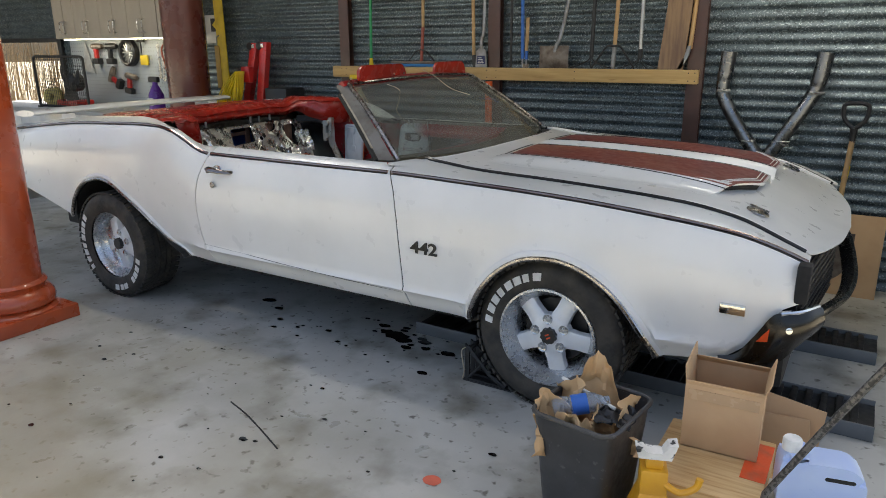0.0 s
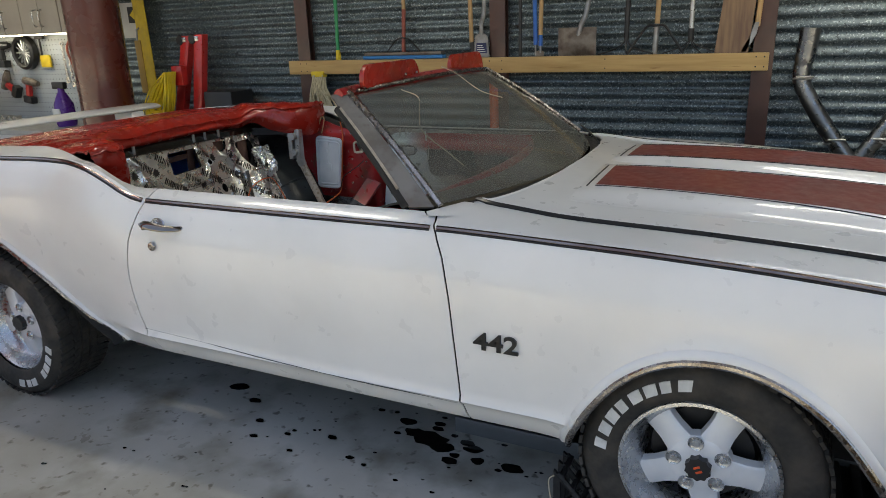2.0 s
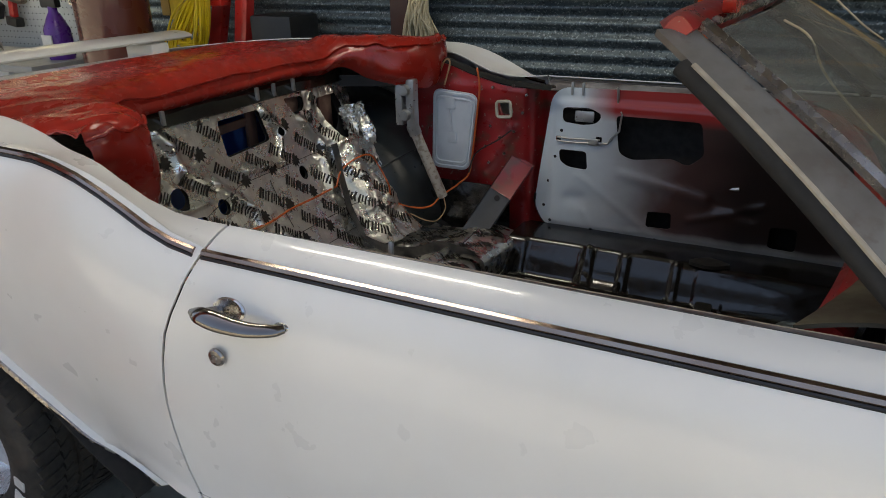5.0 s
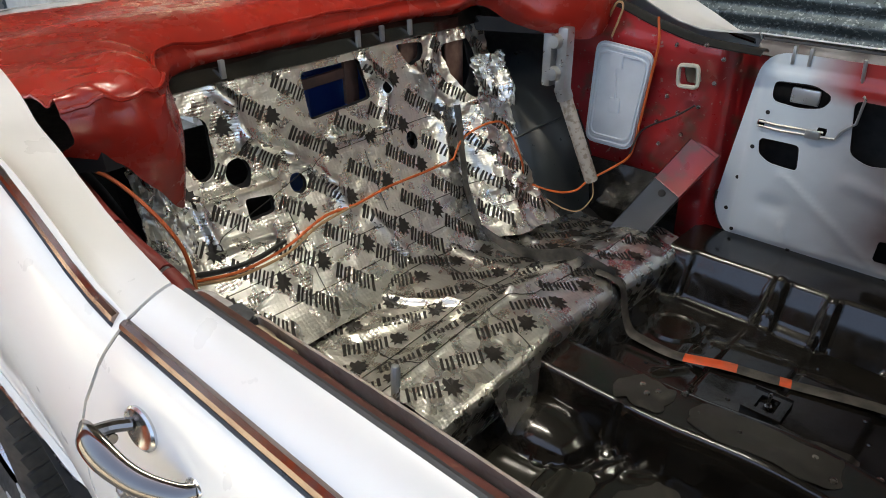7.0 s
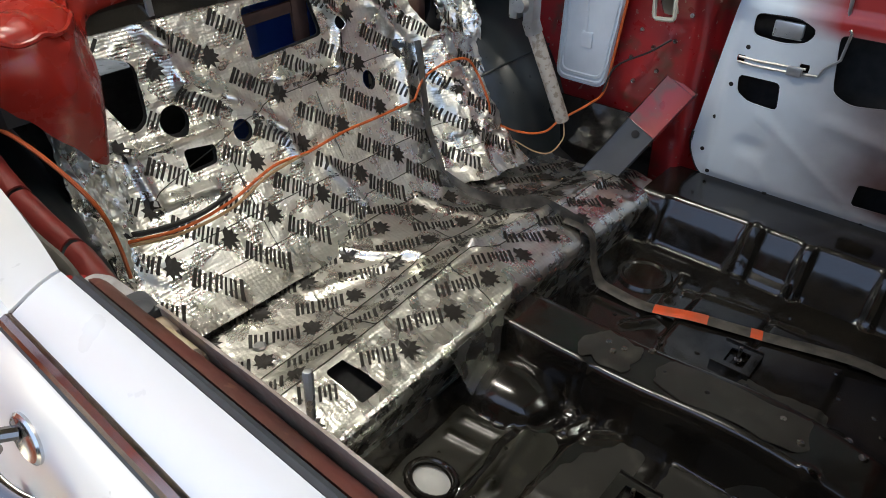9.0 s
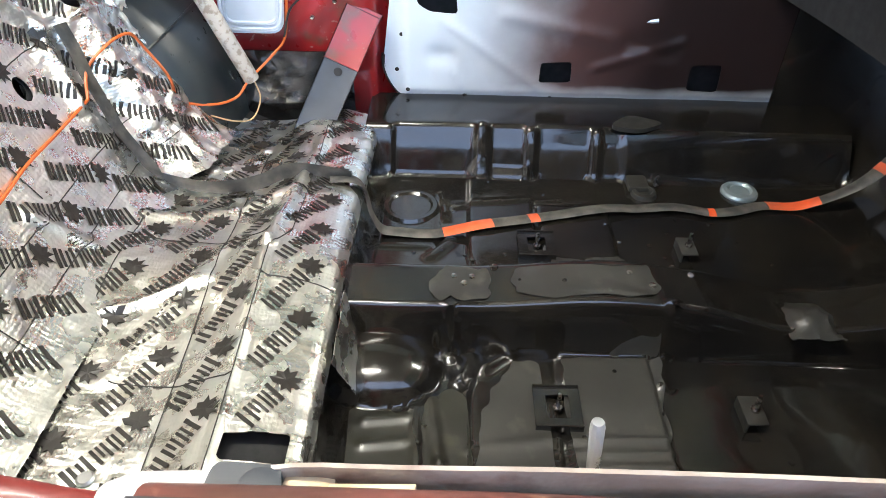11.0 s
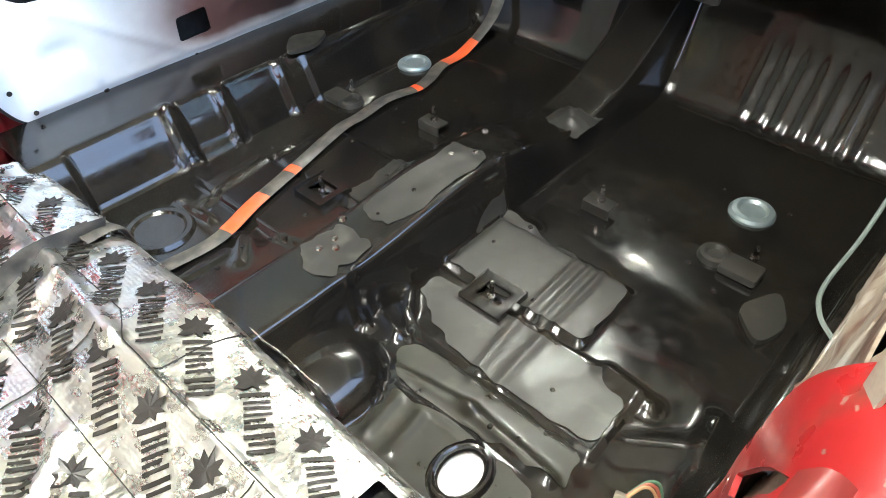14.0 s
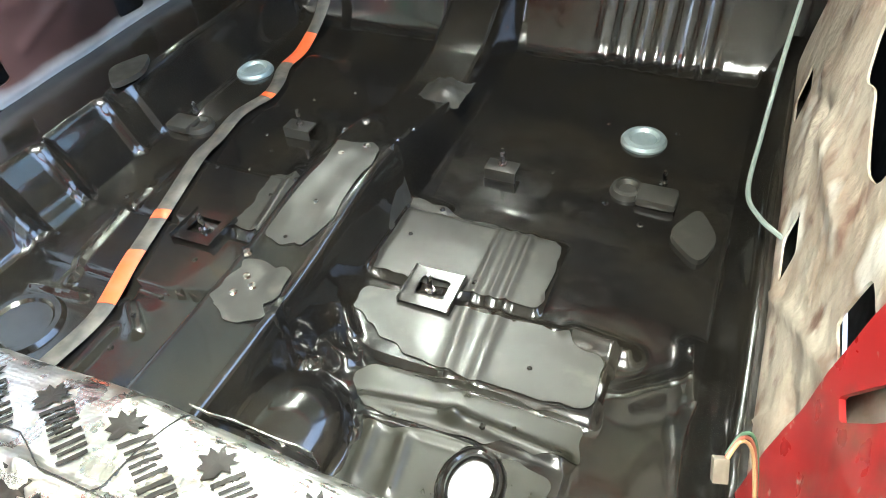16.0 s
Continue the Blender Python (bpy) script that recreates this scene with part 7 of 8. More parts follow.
part("blade", sheet(B(), blade_fn, span(-0.11, 0.11, 14), span(0, 1, 10), 0.003), DIRTYM, t, "dirty steel blade")
part("handle", tube(B(), smooth_path([(0.0, -0.02, 0.06), (0.02, -0.015, 0.16), (0.05, 0, 0.25), (0.11, 0.02, 0.6), (0.17, 0.03, 1.1)], 4), 0.014, 10), GREYM, t)
t = tool("cultivator", "black long-handled cultivator with curved tines", 0.71)
pole(t, BLACKP, (0, 0, 0.08), (0.01, 0.02, 1.1), 0.014)
for sx in (-1, 0.05, 1):
    part("tine", tube(B(), smooth_path([(0, 0, 0.09), (sx * 0.02, -0.01, 0.055), (sx * 0.07, -0.02, 0.028), (sx * 0.15, -0.015, 0.004)], 4), 0.005, 6), BLACKP, t)
t = tool("landscape_rake", "landscape rake with black stays and an ash handle", 0.868)
part("ferrule", tube(B(), [(-0.002, 0, 0.0), (0.004, 0, 0.16)], 0.015, 10), GREYM, t, "bright steel ferrule")
pole(t, ASH, (0.004, 0, 0.15), (0.02, 0.02, 1.1), 0.0135)
for sx in (-1, 1):
    part("stay", tube(B(), smooth_path([(0.0, -0.012, 0.15), (sx * 0.045, -0.012, 0.148), (sx * 0.09, -0.012, 0.09), (sx * 0.15, -0.012, 0.003)], 4), 0.007, 8), BLACKP, t)
t = tool("leaf_rake", "wire rake with a grey metal handle", 1.05)
part("socket", tube(B(), [(0, 0, 0.07), (0, 0, 0.13)], 0.016, 10), BLACKP, t)
pole(t, ZINC, (0, 0, 0.12), (-0.01, 0.02, 1.1), 0.0125)
for sx in (-1, -0.4, 0.4, 1):
    part("wire_tine", tube(B(), smooth_path([(0, 0, 0.075), (sx * 0.03, -0.01, 0.045), (sx * 0.09, -0.01, 0.02), (sx * 0.14, -0.01, 0.004)], 4), 0.0035, 6), BLACKP, t)
t = thing("timber_offcut", "weathered timber board leaning against the wall", "board", "tools on the wall rail", (1.26, TY, RAIL_Z))
part("plank", prism(B(), [(-0.085, 0), (0.078, 0), (0.14, 0.9), (0.0, 0.9)], 0.02, Matrix.Translation((0, 0.0, 0)) @ M_XZ), mat("weathered_timber", (0.26, 0.17, 0.10), 0.75, 0, (0.16, 0.10, 0.07), 4, stretch=(10, 10, 1)), t)
t = tool("pick", "pick with an ash handle", 1.36)
pole(t, ASH, (0.01, 0, 0.13), (0.05, 0.02, 1.0), 0.014)
part("head", prism(B(), [(-0.06, 0), (-0.03, 0.01), (0.01, 0.09), (0.02, 0.15), (0.0, 0.15), (-0.02, 0.08)], 0.02, Matrix.Translation((0, 0, 0)) @ M_XZ), GREYM, t)

# mop hanging below the rail
mop = thing("string_mop", "cream string mop hanging on the wall", "mop", at=(-1.36, 1.41, 0.93))
b = B()
random.seed(11)
for k in range(60):
    x0, x1 = random.uniform(-0.045, 0.045), random.uniform(-0.10, 0.10)
    y0 = random.uniform(-0.03, 0.02)
    tube(b, smooth_path([(x0, y0, 0.30), (x0 + (x1 - x0) * 0.5, y0 - 0.02, 0.2), (x1, y0, 0.10), (x1 + random.uniform(-0.02, 0.02), y0, random.uniform(-0.02, 0.04))], 3), 0.005, 5)
part("mop_head", b, mat("cream_cotton", (0.62, 0.55, 0.38), 0.9, 0, (0.5, 0.43, 0.28), 40), mop, kind="stuff")
part("clamp", box(B(), (-0.05, -0.03, 0.285), (0.05, 0.02, 0.325), 0.008), YELLOW, mop)

# orange pole against the middle post
op = thing("orange_pole", "bright orange plastic pole against the post", "pole", at=(-0.06, 1.36, 0))
part("tube", tube(B(), [(0.03, -0.06, 0), (0.0, 0, 1.226)], 0.027, 16), mat("orange_plastic", (0.8, 0.12, 0.015), 0.45), op)

# exhaust Y-pipe hung on the wall
ex = thing("exhaust_pipe", "bare steel Y-shaped exhaust pipe hung on the wall", "exhaust pipe", at=(1.88, 1.40, 0.74))
PIPE = mat("bare_exhaust_steel", (0.25, 0.26, 0.27), 0.30, 1, (0.18, 0.185, 0.19), 5)
for pts, nm in (([(-0.262, 0, 0.70), (-0.272, 0, 0.58), (-0.282, 0, 0.48), (-0.26, 0, 0.40), (-0.15, -0.01, 0.22), (-0.02, -0.01, 0.04)], "branch"), ([(0.275, 0, 0.695), (0.262, 0, 0.56), (0.235, 0, 0.45), (0.16, -0.01, 0.30), (0.04, -0.01, 0.08), (0.0, -0.01, 0.0)], "branch")):
    P = smooth_path(pts, 6)
    part(nm, tube(B(), P, [0.047 if i < 9 else 0.042 for i in range(len(P))], 18), PIPE, ex)
part("collector", tube(B(), [(0.0, -0.01, 0.06), (0.0, -0.01, -0.03)], 0.042, 16), ZINC, ex)
for x, z, a in ((-0.276, 0.455, 0), (0.25, 0.455, 0), (-0.10, 0.145, 45), (0.095, 0.155, -45)):
    c = part("clamp", tube(B(), [(x + 0.041 * math.cos(q), -0.005 + 0.041 * math.sin(q), z + (0.02 * math.cos(q) if a else 0) * (1 if a > 0 else -1)) for q in span(0, 2 * math.pi, 17)[:-1]], 0.006, 6, closed=True), ZINC, ex)
    part("clamp_bolt", tube(B(), [(x - 0.03, -0.05, z + 0.01), (x + 0.05, -0.05, z + 0.012)], 0.005, 6), ZINC, ex)

# D-handled shovel further along the wall
dh = thing("d_handle_shovel", "D-handled shovel with an ash shaft leaning on the wall", "shovel", at=(2.35, 1.40, 0))
P = smooth_path([(0.0, 0, 1.0), (-0.05, 0, 1.05), (-0.062, 0, 1.11), (-0.055, 0, 1.14), (0, 0, 1.148), (0.055, 0, 1.14), (0.066, 0, 1.11), (0.055, 0, 1.05), (0.01, 0, 1.0)], 4)
part("grip", tube(B(), P, 0.013, 8), BLACKP, dh, "black D grip")
part("socket", tube(B(), [(0.005, 0, 1.0), (0.005, 0, 0.92)], [0.022, 0.016], 10), BLACKP, dh)
part("shaft", tube(B(), [(0.005, 0, 0.93), (-0.02, -0.03, 0.35)], 0.016, 12), ASH, dh)
part("band", tube(B(), [(0.0, -0.003, 0.78), (-0.005, -0.009, 0.70)], 0.0175, 12), YELLOW, dh, "yellow band")
part("blade", sheet(B(), lambda u, v: (-0.02 + u, -0.05 - 0.03 * (1 - (u / 0.12) ** 2), 0.02 + v * 0.36), span(-0.12, 0.12, 10), span(0, 1, 6), 0.004), DIRTYM, dh)
pn = thing("cardboard_sheet", "flat sheet of tan cardboard leaning on the wall", "cardboard", at=(2.46, 1.30, 0))
CARD = mat("cardboard", (0.55, 0.36, 0.20), 0.8, 0, (0.47, 0.30, 0.16), 5, bump=0.06, bscale=90)
part("sheet", box(B(), (-0.14, 0, 0), (0.14, 0.012, 0.50), 0.002, pose(0, 0, 0, -14, 0, 0)), CARD, pn)

# ---- the far end of the wall: cabinets, pegboard, bench ----
def far(x, z, y=1.42):
    """A place on the wall brought forward to the plane y, seen along the same line."""
    k = (y + 3.4) / (1.42 + 3.4)
    return 2.45 + (x - 2.45) * k, 1.49 + (z - 1.49) * k


CABINET = mat("cream_laminate", (0.40, 0.355, 0.29), 0.5, 0, (0.36, 0.315, 0.26), 3)
STEELB = mat("brushed_steel", (0.6, 0.58, 0.54), 0.3, 1)
cx = [far(x, 1.58, 1.16)[0] for x in (-5.72, -5.33, -4.86, -4.38, -3.90, -3.74)]
cz = far(-4.5, 1.585, 1.16)[1]
for i in range(4):
    xa, xb = cx[i], cx[i + 1]
    cab = thing("wall_cabinet", "cream two-door wall cabinet with bow handles", "cabinet", "wall cabinets", (xa, 1.16, cz))
    w = xb - xa
    part("body", box(B(), (0.002, 0.02, 0), (w - 0.002, 0.33, 0.75), 0.002), CABINET, cab)
    for j in (0, 1):
        dr = part("door", box(B(), (j * w / 2 + 0.003, 0, 0.004), ((j + 1) * w / 2 - 0.003, 0.018, 0.746), 0.002), CABINET, cab)
        hx = w / 2 + (-0.035 if j == 0 else 0.035)
        part("handle", tube(B(), smooth_path([(hx, 0, 0.05), (hx, -0.03, 0.065), (hx, -0.03, 0.16), (hx, 0, 0.175)], 3), 0.005, 8), STEELB, dr)
fil = thing("cabinet_filler", "cream filler panel at the end of the wall cabinets", "panel", at=(cx[4], 1.165, cz))
part("panel", box(B(), (0.002, 0, 0), (cx[5] - cx[4], 0.32, 0.75), 0.002), CABINET, fil)
led = thing("led_strip", "glowing warm white LED strip under the wall cabinets", "light strip", at=(cx[0], 1.22, cz))
STRIP = bpy.data.materials.new("led_strip_glow")
STRIP.use_nodes = True
_e = STRIP.node_tree.nodes["Principled BSDF"]
_e.inputs["Emission Color"].default_value, _e.inputs["Emission Strength"].default_value = (1.0, 0.9, 0.62, 1), 3.5
part("strip", box(B(), (0.06, -0.008, -0.012), (cx[4] - cx[0], 0.008, -0.001)), STRIP, led)
sl = new("strip_light", bpy.data.lights.new("strip_light", "AREA"))
sl.data.shape, sl.data.size, sl.data.size_y, sl.data.energy, sl.data.color = "RECTANGLE", cx[4] - cx[0], 0.03, 0.8, (1.0, 0.95, 0.85)
sl.matrix_world = pose((cx[0] + cx[4]) / 2, 1.24, cz - 0.03, 20, 0, 0)

peg = thing("pegboard", "white perforated pegboard on the wall", "pegboard", at=(-5.5, 1.44, 0.86))
PEG = mat("white_hardboard", (0.42, 0.455, 0.475), 0.5, 0, (0.37, 0.40, 0.42), 3)
pw = 1.80
part("board", box(B(), (0, 0, 0), (pw, 0.012, 0.72), 0.002), PEG, peg)
b = B()
for i in range(44):
    for j in range(17):
        x, z = 0.03 + i * 0.04, 0.03 + j * 0.04
        b.faces.new([b.verts.new((x + 0.006 * math.cos(a), -0.0012, z + 0.006 * math.sin(a))) for a in (0.4, 1.97, 3.54, 5.11)])
part("peg_holes", b, UNDER, peg, kind="stuff")
bench = thing("workbench", "white panelled workbench along the wall", "workbench", at=(-6.6, 0.80, 0))
part("worktop", box(B(), (0, 0, 0.83), (3.12, 0.62, 0.87), 0.006), mat("grey_worktop", (0.36, 0.36, 0.35), 0.4), bench)
for i in range(6):
    part("front_panel", box(B(), (0.02 + i * 0.475, 0.03, 0.02), (0.485 + i * 0.475, 0.06, 0.825), 0.004), mat("white_panel", (0.7, 0.7, 0.68), 0.5), bench)
part("carcass", box(B(), (0.02, 0.06, 0), (3.10, 0.60, 0.83)), PLASTER, bench)

WY = 1.425


def hung(name, label, x, z, cat="tool", group="tools on the pegboard"):
    return thing(name, label, cat, group, (x, WY, z))


for x, z, col, turn in ((-4.92, 1.43, REDM, 0), (-4.67, 1.43, BLACKP, 0), (-4.66, 1.17, REDM, -60), (-4.40, 1.12, REDM, 10)):
    d = hung("cordless_drill", "red and black cordless drill on a hook", x, z, "drill")
    m = pose(0, 0, 0, 0, turn, 0)
    b = B()
    tube(b, [m @ Vector(p) for p in ((-0.08, -0.03, 0.07), (0.03, -0.03, 0.07), (0.09, -0.03, 0.07))], [0.032, 0.034, 0.022], 10)
    part("motor", b, BLACKP if col is BLACKP else DIRTYM, d)
    part("grip", box(B(), (-0.055, -0.05, -0.06), (-0.005, -0.012, 0.06), 0.012, m), col, d)
    part("battery", box(B(), (-0.075, -0.065, -0.115), (0.03, -0.002, -0.055), 0.010, m), BLACKP, d)
wl = hung("wheel_clock", "alloy wheel shaped wall clock with a black tyre rim", -4.39, 1.435, "wall clock")
m = pose(0, 0, 0, 90)
part("tyre_rim", lathe(B(), [(0.105, 0.0), (0.105, 0.055), (0.12, 0.065), (0.14, 0.05), (0.142, 0.0)], 36, m), BLACKP, wl)
b = lathe(B(), [(0, 0.04), (0.02, 0.04), (0.025, 0.03)], 20, m)
for k in range(14):
    a = 2 * math.pi * k / 14
    tube(b, [m @ Vector((0.02 * math.cos(a), 0.02 * math.sin(a), 0.035)), m @ Vector((0.105 * math.cos(a), 0.105 * math.sin(a), 0.03))], 0.006, 5)
part("spokes", b, ZINC, wl)
part("disc", lathe(B(), [(0, 0.012), (0.108, 0.012)], 24, m), GREYM, wl)
yp = hung("hammer", "yellow and black blister-packed tool on a hook", -4.16, 1.36)
part("pack", box(B(), (-0.06, -0.02, -0.05), (0.06, -0.002, 0.05), 0.006), YELLOW, yp)
part("shaft", tube(B(), [(-0.03, -0.015, 0.05), (-0.03, -0.015, 0.19)], 0.008, 8), BLACKP, yp)
part("head", box(B(), (-0.075, -0.03, 0.18), (0.03, -0.005, 0.205), 0.005), BLACKP, yp)
for i, x in enumerate((-3.93, -3.87)):
    wr = hung("spanner", "steel combination spanner on a hook", x, 1.34 - 0.03 * i)
    b = B()
    tube(b, [(0, -0.008, -0.12), (0, -0.008, 0.14)], 0.010, 8, flat=0.5)
    lathe(b, [(0.012, 0), (0.024, 0), (0.024, 0.01), (0.012, 0.01)], 14, pose(0, -0.002, -0.14, 90), closed=True)
    lathe(b, [(0.012, 0), (0.022, 0), (0.022, 0.01), (0.012, 0.01)], 14, pose(0, -0.002, 0.155, 90), closed=True)
    part("body", b, STEELB, wr)
sq = hung("rafter_square", "pale triangular rafter square on a hook", -5.18, 1.40)
part("plate", prism(B(), [(-0.09, -0.16), (0.12, -0.19), (0.0, 0.16)], 0.004, Matrix.Translation((0, -0.002, 0)) @ M_XZ), ZINC, sq)
rope = hung("cable_hank", "hank of dark red cable on a hook", -3.79, 1.40, "cable")
part("loops", tube(B(), [(0.06 * math.cos(a), -0.02 - 0.012 * math.sin(3 * a), 0.13 * math.sin(a)) for a in span(0, 6 * math.pi, 60)], 0.009, 6), REDWOOD, rope)


def on_bench(name, label, x, y, cat):
    return thing(name, label, cat, "things on the workbench", (x, y, 0.871))


pb = on_bench("spray_bottle", "purple cleaner bottle with a dark trigger", -3.615, 1.10, "bottle")
pb.matrix_basis = pb.matrix_basis @ Matrix.Scale(1.4, 4)
part("bottle", lathe(B(), [(0, 0), (0.05, 0), (0.055, 0.02), (0.052, 0.12), (0.03, 0.17), (0.018, 0.19), (0.018, 0.21), (0, 0.21)], 18), mat("purple_plastic", (0.12, 0.03, 0.30), 0.3), pb)
part("trigger", box(B(), (-0.055, -0.015, 0.205), (0.04, 0.015, 0.245), 0.008), BLACKP, pb)
part("label", box(B(), (-0.03, -0.057, 0.05), (0.03, -0.051, 0.10), 0.001), LETTER, pb)
for i, x in enumerate((-4.30, -4.22, -4.15)):
    cn = on_bench("tin_can", "small steel tin on the bench", x, 1.05, "tin")
    part("can", lathe(B(), [(0, 0), (0.033, 0), (0.033, 0.002), (0.032, 0.075), (0.034, 0.078), (0.031, 0.078), (0.03, 0.01)], 18), STEELB, cn)
rt = on_bench("tool_case", "red plastic tool case on the bench", -5.0, 1.12, "case")
part("case", box(B(), (-0.22, -0.10, 0), (0.16, 0.10, 0.075), 0.012), REDM, rt)
part("handle", tube(B(), [(-0.08, 0, 0.08), (-0.07, 0, 0.10), (0.03, 0, 0.10), (0.04, 0, 0.08)], 0.008, 8), BLACKP, rt)
sp2 = on_bench("cord_reel", "yellow cord reel on the bench", -5.30, 1.05, "reel")
part("reel", lathe(B(), [(0.03, -0.04), (0.10, -0.04), (0.10, -0.03), (0.06, -0.03), (0.06, 0.03), (0.10, 0.03), (0.10, 0.04), (0.03, 0.04)], 24, pose(0, 0, 0.101, 90, 0, 25), closed=True), mat("tan_reel", (0.42, 0.35, 0.12), 0.6), sp2)
# box fan with wire guard
fx0, fz0 = far(-6.33, 0.82, 0.95)
fx1, fz1 = far(-5.32, 1.36, 0.95)
fan = thing("box_fan", "black floor fan with a wire mesh guard on the bench", "fan", at=((fx0 + fx1) / 2, 0.98, 0.871))
fw, fh = (fx1 - fx0) / 2, 0.52
P = [(x * fw, 0, fh / 2 + 0.01 + z * fh / 2) for x, z in rounded([(-1, -1), (1, -1), (1, 1), (-1, 1)], 0.14, 5)]
part("frame", tube(B(), P, 0.014, 8, closed=True), BLACKP, fan)
b = B()
for k in range(1, 26):
    x = -fw + 2 * fw * k / 26
    tube(b, [(x, 0.0, 0.015), (x, 0.0, fh + 0.005)], 0.0022, 4)
for k in range(1, 16):
    z = 0.01 + fh * k / 16
    tube(b, [(-fw, 0.004, z), (fw, 0.004, z)], 0.0022, 4)
part("guard", b, BLACKP, fan, "fine black wire guard", kind="stuff")
part("motor", lathe(B(), [(0, -0.09), (0.09, -0.08), (0.10, 0.02), (0.05, 0.05), (0, 0.05)], 24, pose(0.08, 0.09, fh / 2, 90)), BLACKP, fan)
for k in range(3):
    a = 2 * math.pi * k / 3 + 0.4
    part("blade", sheet(B(), lambda u, v: (0.08 + (0.07 + 0.13 * u) * math.cos(a + 0.5 * v), 0.06 + 0.03 * v, fh / 2 + (0.07 + 0.13 * u) * math.sin(a + 0.5 * v)), span(0, 1, 6), span(-1, 1, 6), 0.003), BLACKP, fan)
for sx in (-1, 1):
    part("foot", box(B(), (sx * fw * 0.8 - 0.02, -0.07, 0), (sx * fw * 0.8 + 0.02, 0.1, 0.014), 0.004), BLACKP, fan)
# window frame and the dry reeds outside
wf = new("window_1")
tagged(wf, "dark framed opening in the corrugated wall", kind="structure")
for lo, hi in (((WIN[0], 1.47, WIN[3] - 0.05), (WIN[1], 1.54, WIN[3])), ((WIN[0], 1.47, WIN[2]), (WIN[1], 1.54, WIN[2] + 0.05)), ((WIN[1] - 0.07, 1.465, WIN[2]), (WIN[1], 1.545, WIN[3])), ((WIN[0], 1.465, WIN[2]), (WIN[0] + 0.06, 1.545, WIN[3]))):
    part("frame_bar", box(B(), lo, hi, 0.004), SATIN, wf)
b = B()
random.seed(21)
for k in range(900):
    x, y = random.uniform(-11.5, -5.5), random.uniform(2.2, 3.6)
    h, dx = random.uniform(1.2, 2.6), random.uniform(-0.5, 0.5)
    w = random.uniform(0.006, 0.016)
    v = [b.verts.new(p) for p in ((x, y, -0.02), (x + w, y, -0.02), (x + dx * 0.4 + w, y, h * 0.6), (x + dx * 0.4, y, h * 0.6), (x + dx, y + 0.05, h * (1 - 0.25 * abs(dx))))]
    b.faces.new(v[:4]), b.faces.new((v[3], v[2], v[4]))
part("dry_reeds", b, mat("dry_reed", (0.34, 0.25, 0.15), 0.8, 0, (0.2, 0.14, 0.08), 3), None, "dense dry reeds outside the opening", flat=True, kind="stuff")

# ---- beside the dark pillar: strap, stands, cord, bin, sign ----
YW = mat("yellow_webbing", (0.70, 0.50, 0.03), 0.6, 0, (0.55, 0.38, 0.03), 12)
ys = thing("yellow_strap", "two yellow webbing straps hanging down the wall", "strap", at=(-2.98, 1.44, 1.08))
part("webbing", box(B(), (-0.06, -0.012, 0), (0.035, -0.004, 1.7), 0.002, pose(0, 0, 0, 0, -1.5, 0)), YW, ys)
part("webbing", box(B(), (0.0, -0.026, 0.05), (0.07, -0.018, 1.7), 0.002, pose(0, 0, 0, 0, -1.0, 0)), YW, ys)
for i, (xa, xb, za, y) in enumerate(((-2.90, -2.44, 1.52, 1.34), (-2.57, -2.28, 1.525, 1.30))):
    st = thing("engine_stand_leg", "red steel engine stand leg with a caster", "stand leg", "red stand legs", (xa, y, 0))
    part("leg", box(B(), (-0.04, -0.03, 0), (0.04, 0.03, za), 0.004, Matrix(((1, 0, (xb - xa) / za, 0), (0, 1, 0, 0), (0, 0, 1, 0), (0, 0, 0, 1)))), REDM, st)
    c = part("caster", lathe(B(), [(0, -0.016), (0.03, -0.016), (0.036, -0.008), (0.036, 0.008), (0.03, 0.016), (0, 0.016)], 20, pose(xb - xa - 0.06, -0.02, za - 0.03, 90)), BLACKP, st, "black caster wheel")
    part("caster_fork", box(B(), (xb - xa - 0.055, -0.035, za - 0.045), (xb - xa, -0.005, za - 0.01), 0.004), STEELB, st)
ec = thing("extension_cord", "coil of yellow extension cord hung on a red reel", "extension cord", at=(-2.575, 1.20, 0.975))
part("bracket", box(B(), (0.06, 0.0, 0.20), (0.16, 0.06, 0.34), 0.01), REDM, ec)
random.seed(8)
for k in range(24):
    w, h, ox = random.uniform(0.05, 0.17), random.uniform(0.26, 0.36), random.uniform(-0.04, 0.04)
    P = smooth_path([(0.11, -0.02 - 0.004 * k, 0.30), (0.11 - w + ox, -0.03 - 0.004 * k, 0.16), (ox - w * 0.9, -0.03 - 0.004 * k, 0.30 - h), (0.02 + ox, -0.03 - 0.003 * k, 0.29 - h), (0.09 + ox * 0.5, -0.03 - 0.004 * k, 0.10), (0.12, -0.02 - 0.004 * k, 0.30)], 5)
    part("loop", tube(B(), P, 0.006, 6), YELLOW, ec)
bk = thing("black_case", "black tool case on a ledge by the wall", "case", at=(-2.11, 1.30, 0))
part("body", box(B(), (-0.13, -0.10, 0), (0.13, 0.14, 1.135), 0.02), BLACKP, bk)
sg_ = thing("wall_sign", "small white enamel sign with a dark emblem on the wall", "sign", at=(-3.10, 1.455, 1.52))
part("plate", box(B(), (-0.12, -0.006, 0), (0.10, 0, 0.26), 0.003), mat("white_enamel", (0.62, 0.6, 0.55), 0.4), sg_)
part("emblem", box(B(), (-0.04, -0.009, 0.11), (0.085, -0.0065, 0.23), 0.002), BLACKP, sg_)
part("emblem_shape", prism(B(), [(-0.02, 0.17), (0.022, 0.205), (0.065, 0.17), (0.022, 0.135)], 0.001, Matrix.Translation((0, -0.0095, 0)) @ M_XZ), YELLOW, sg_)
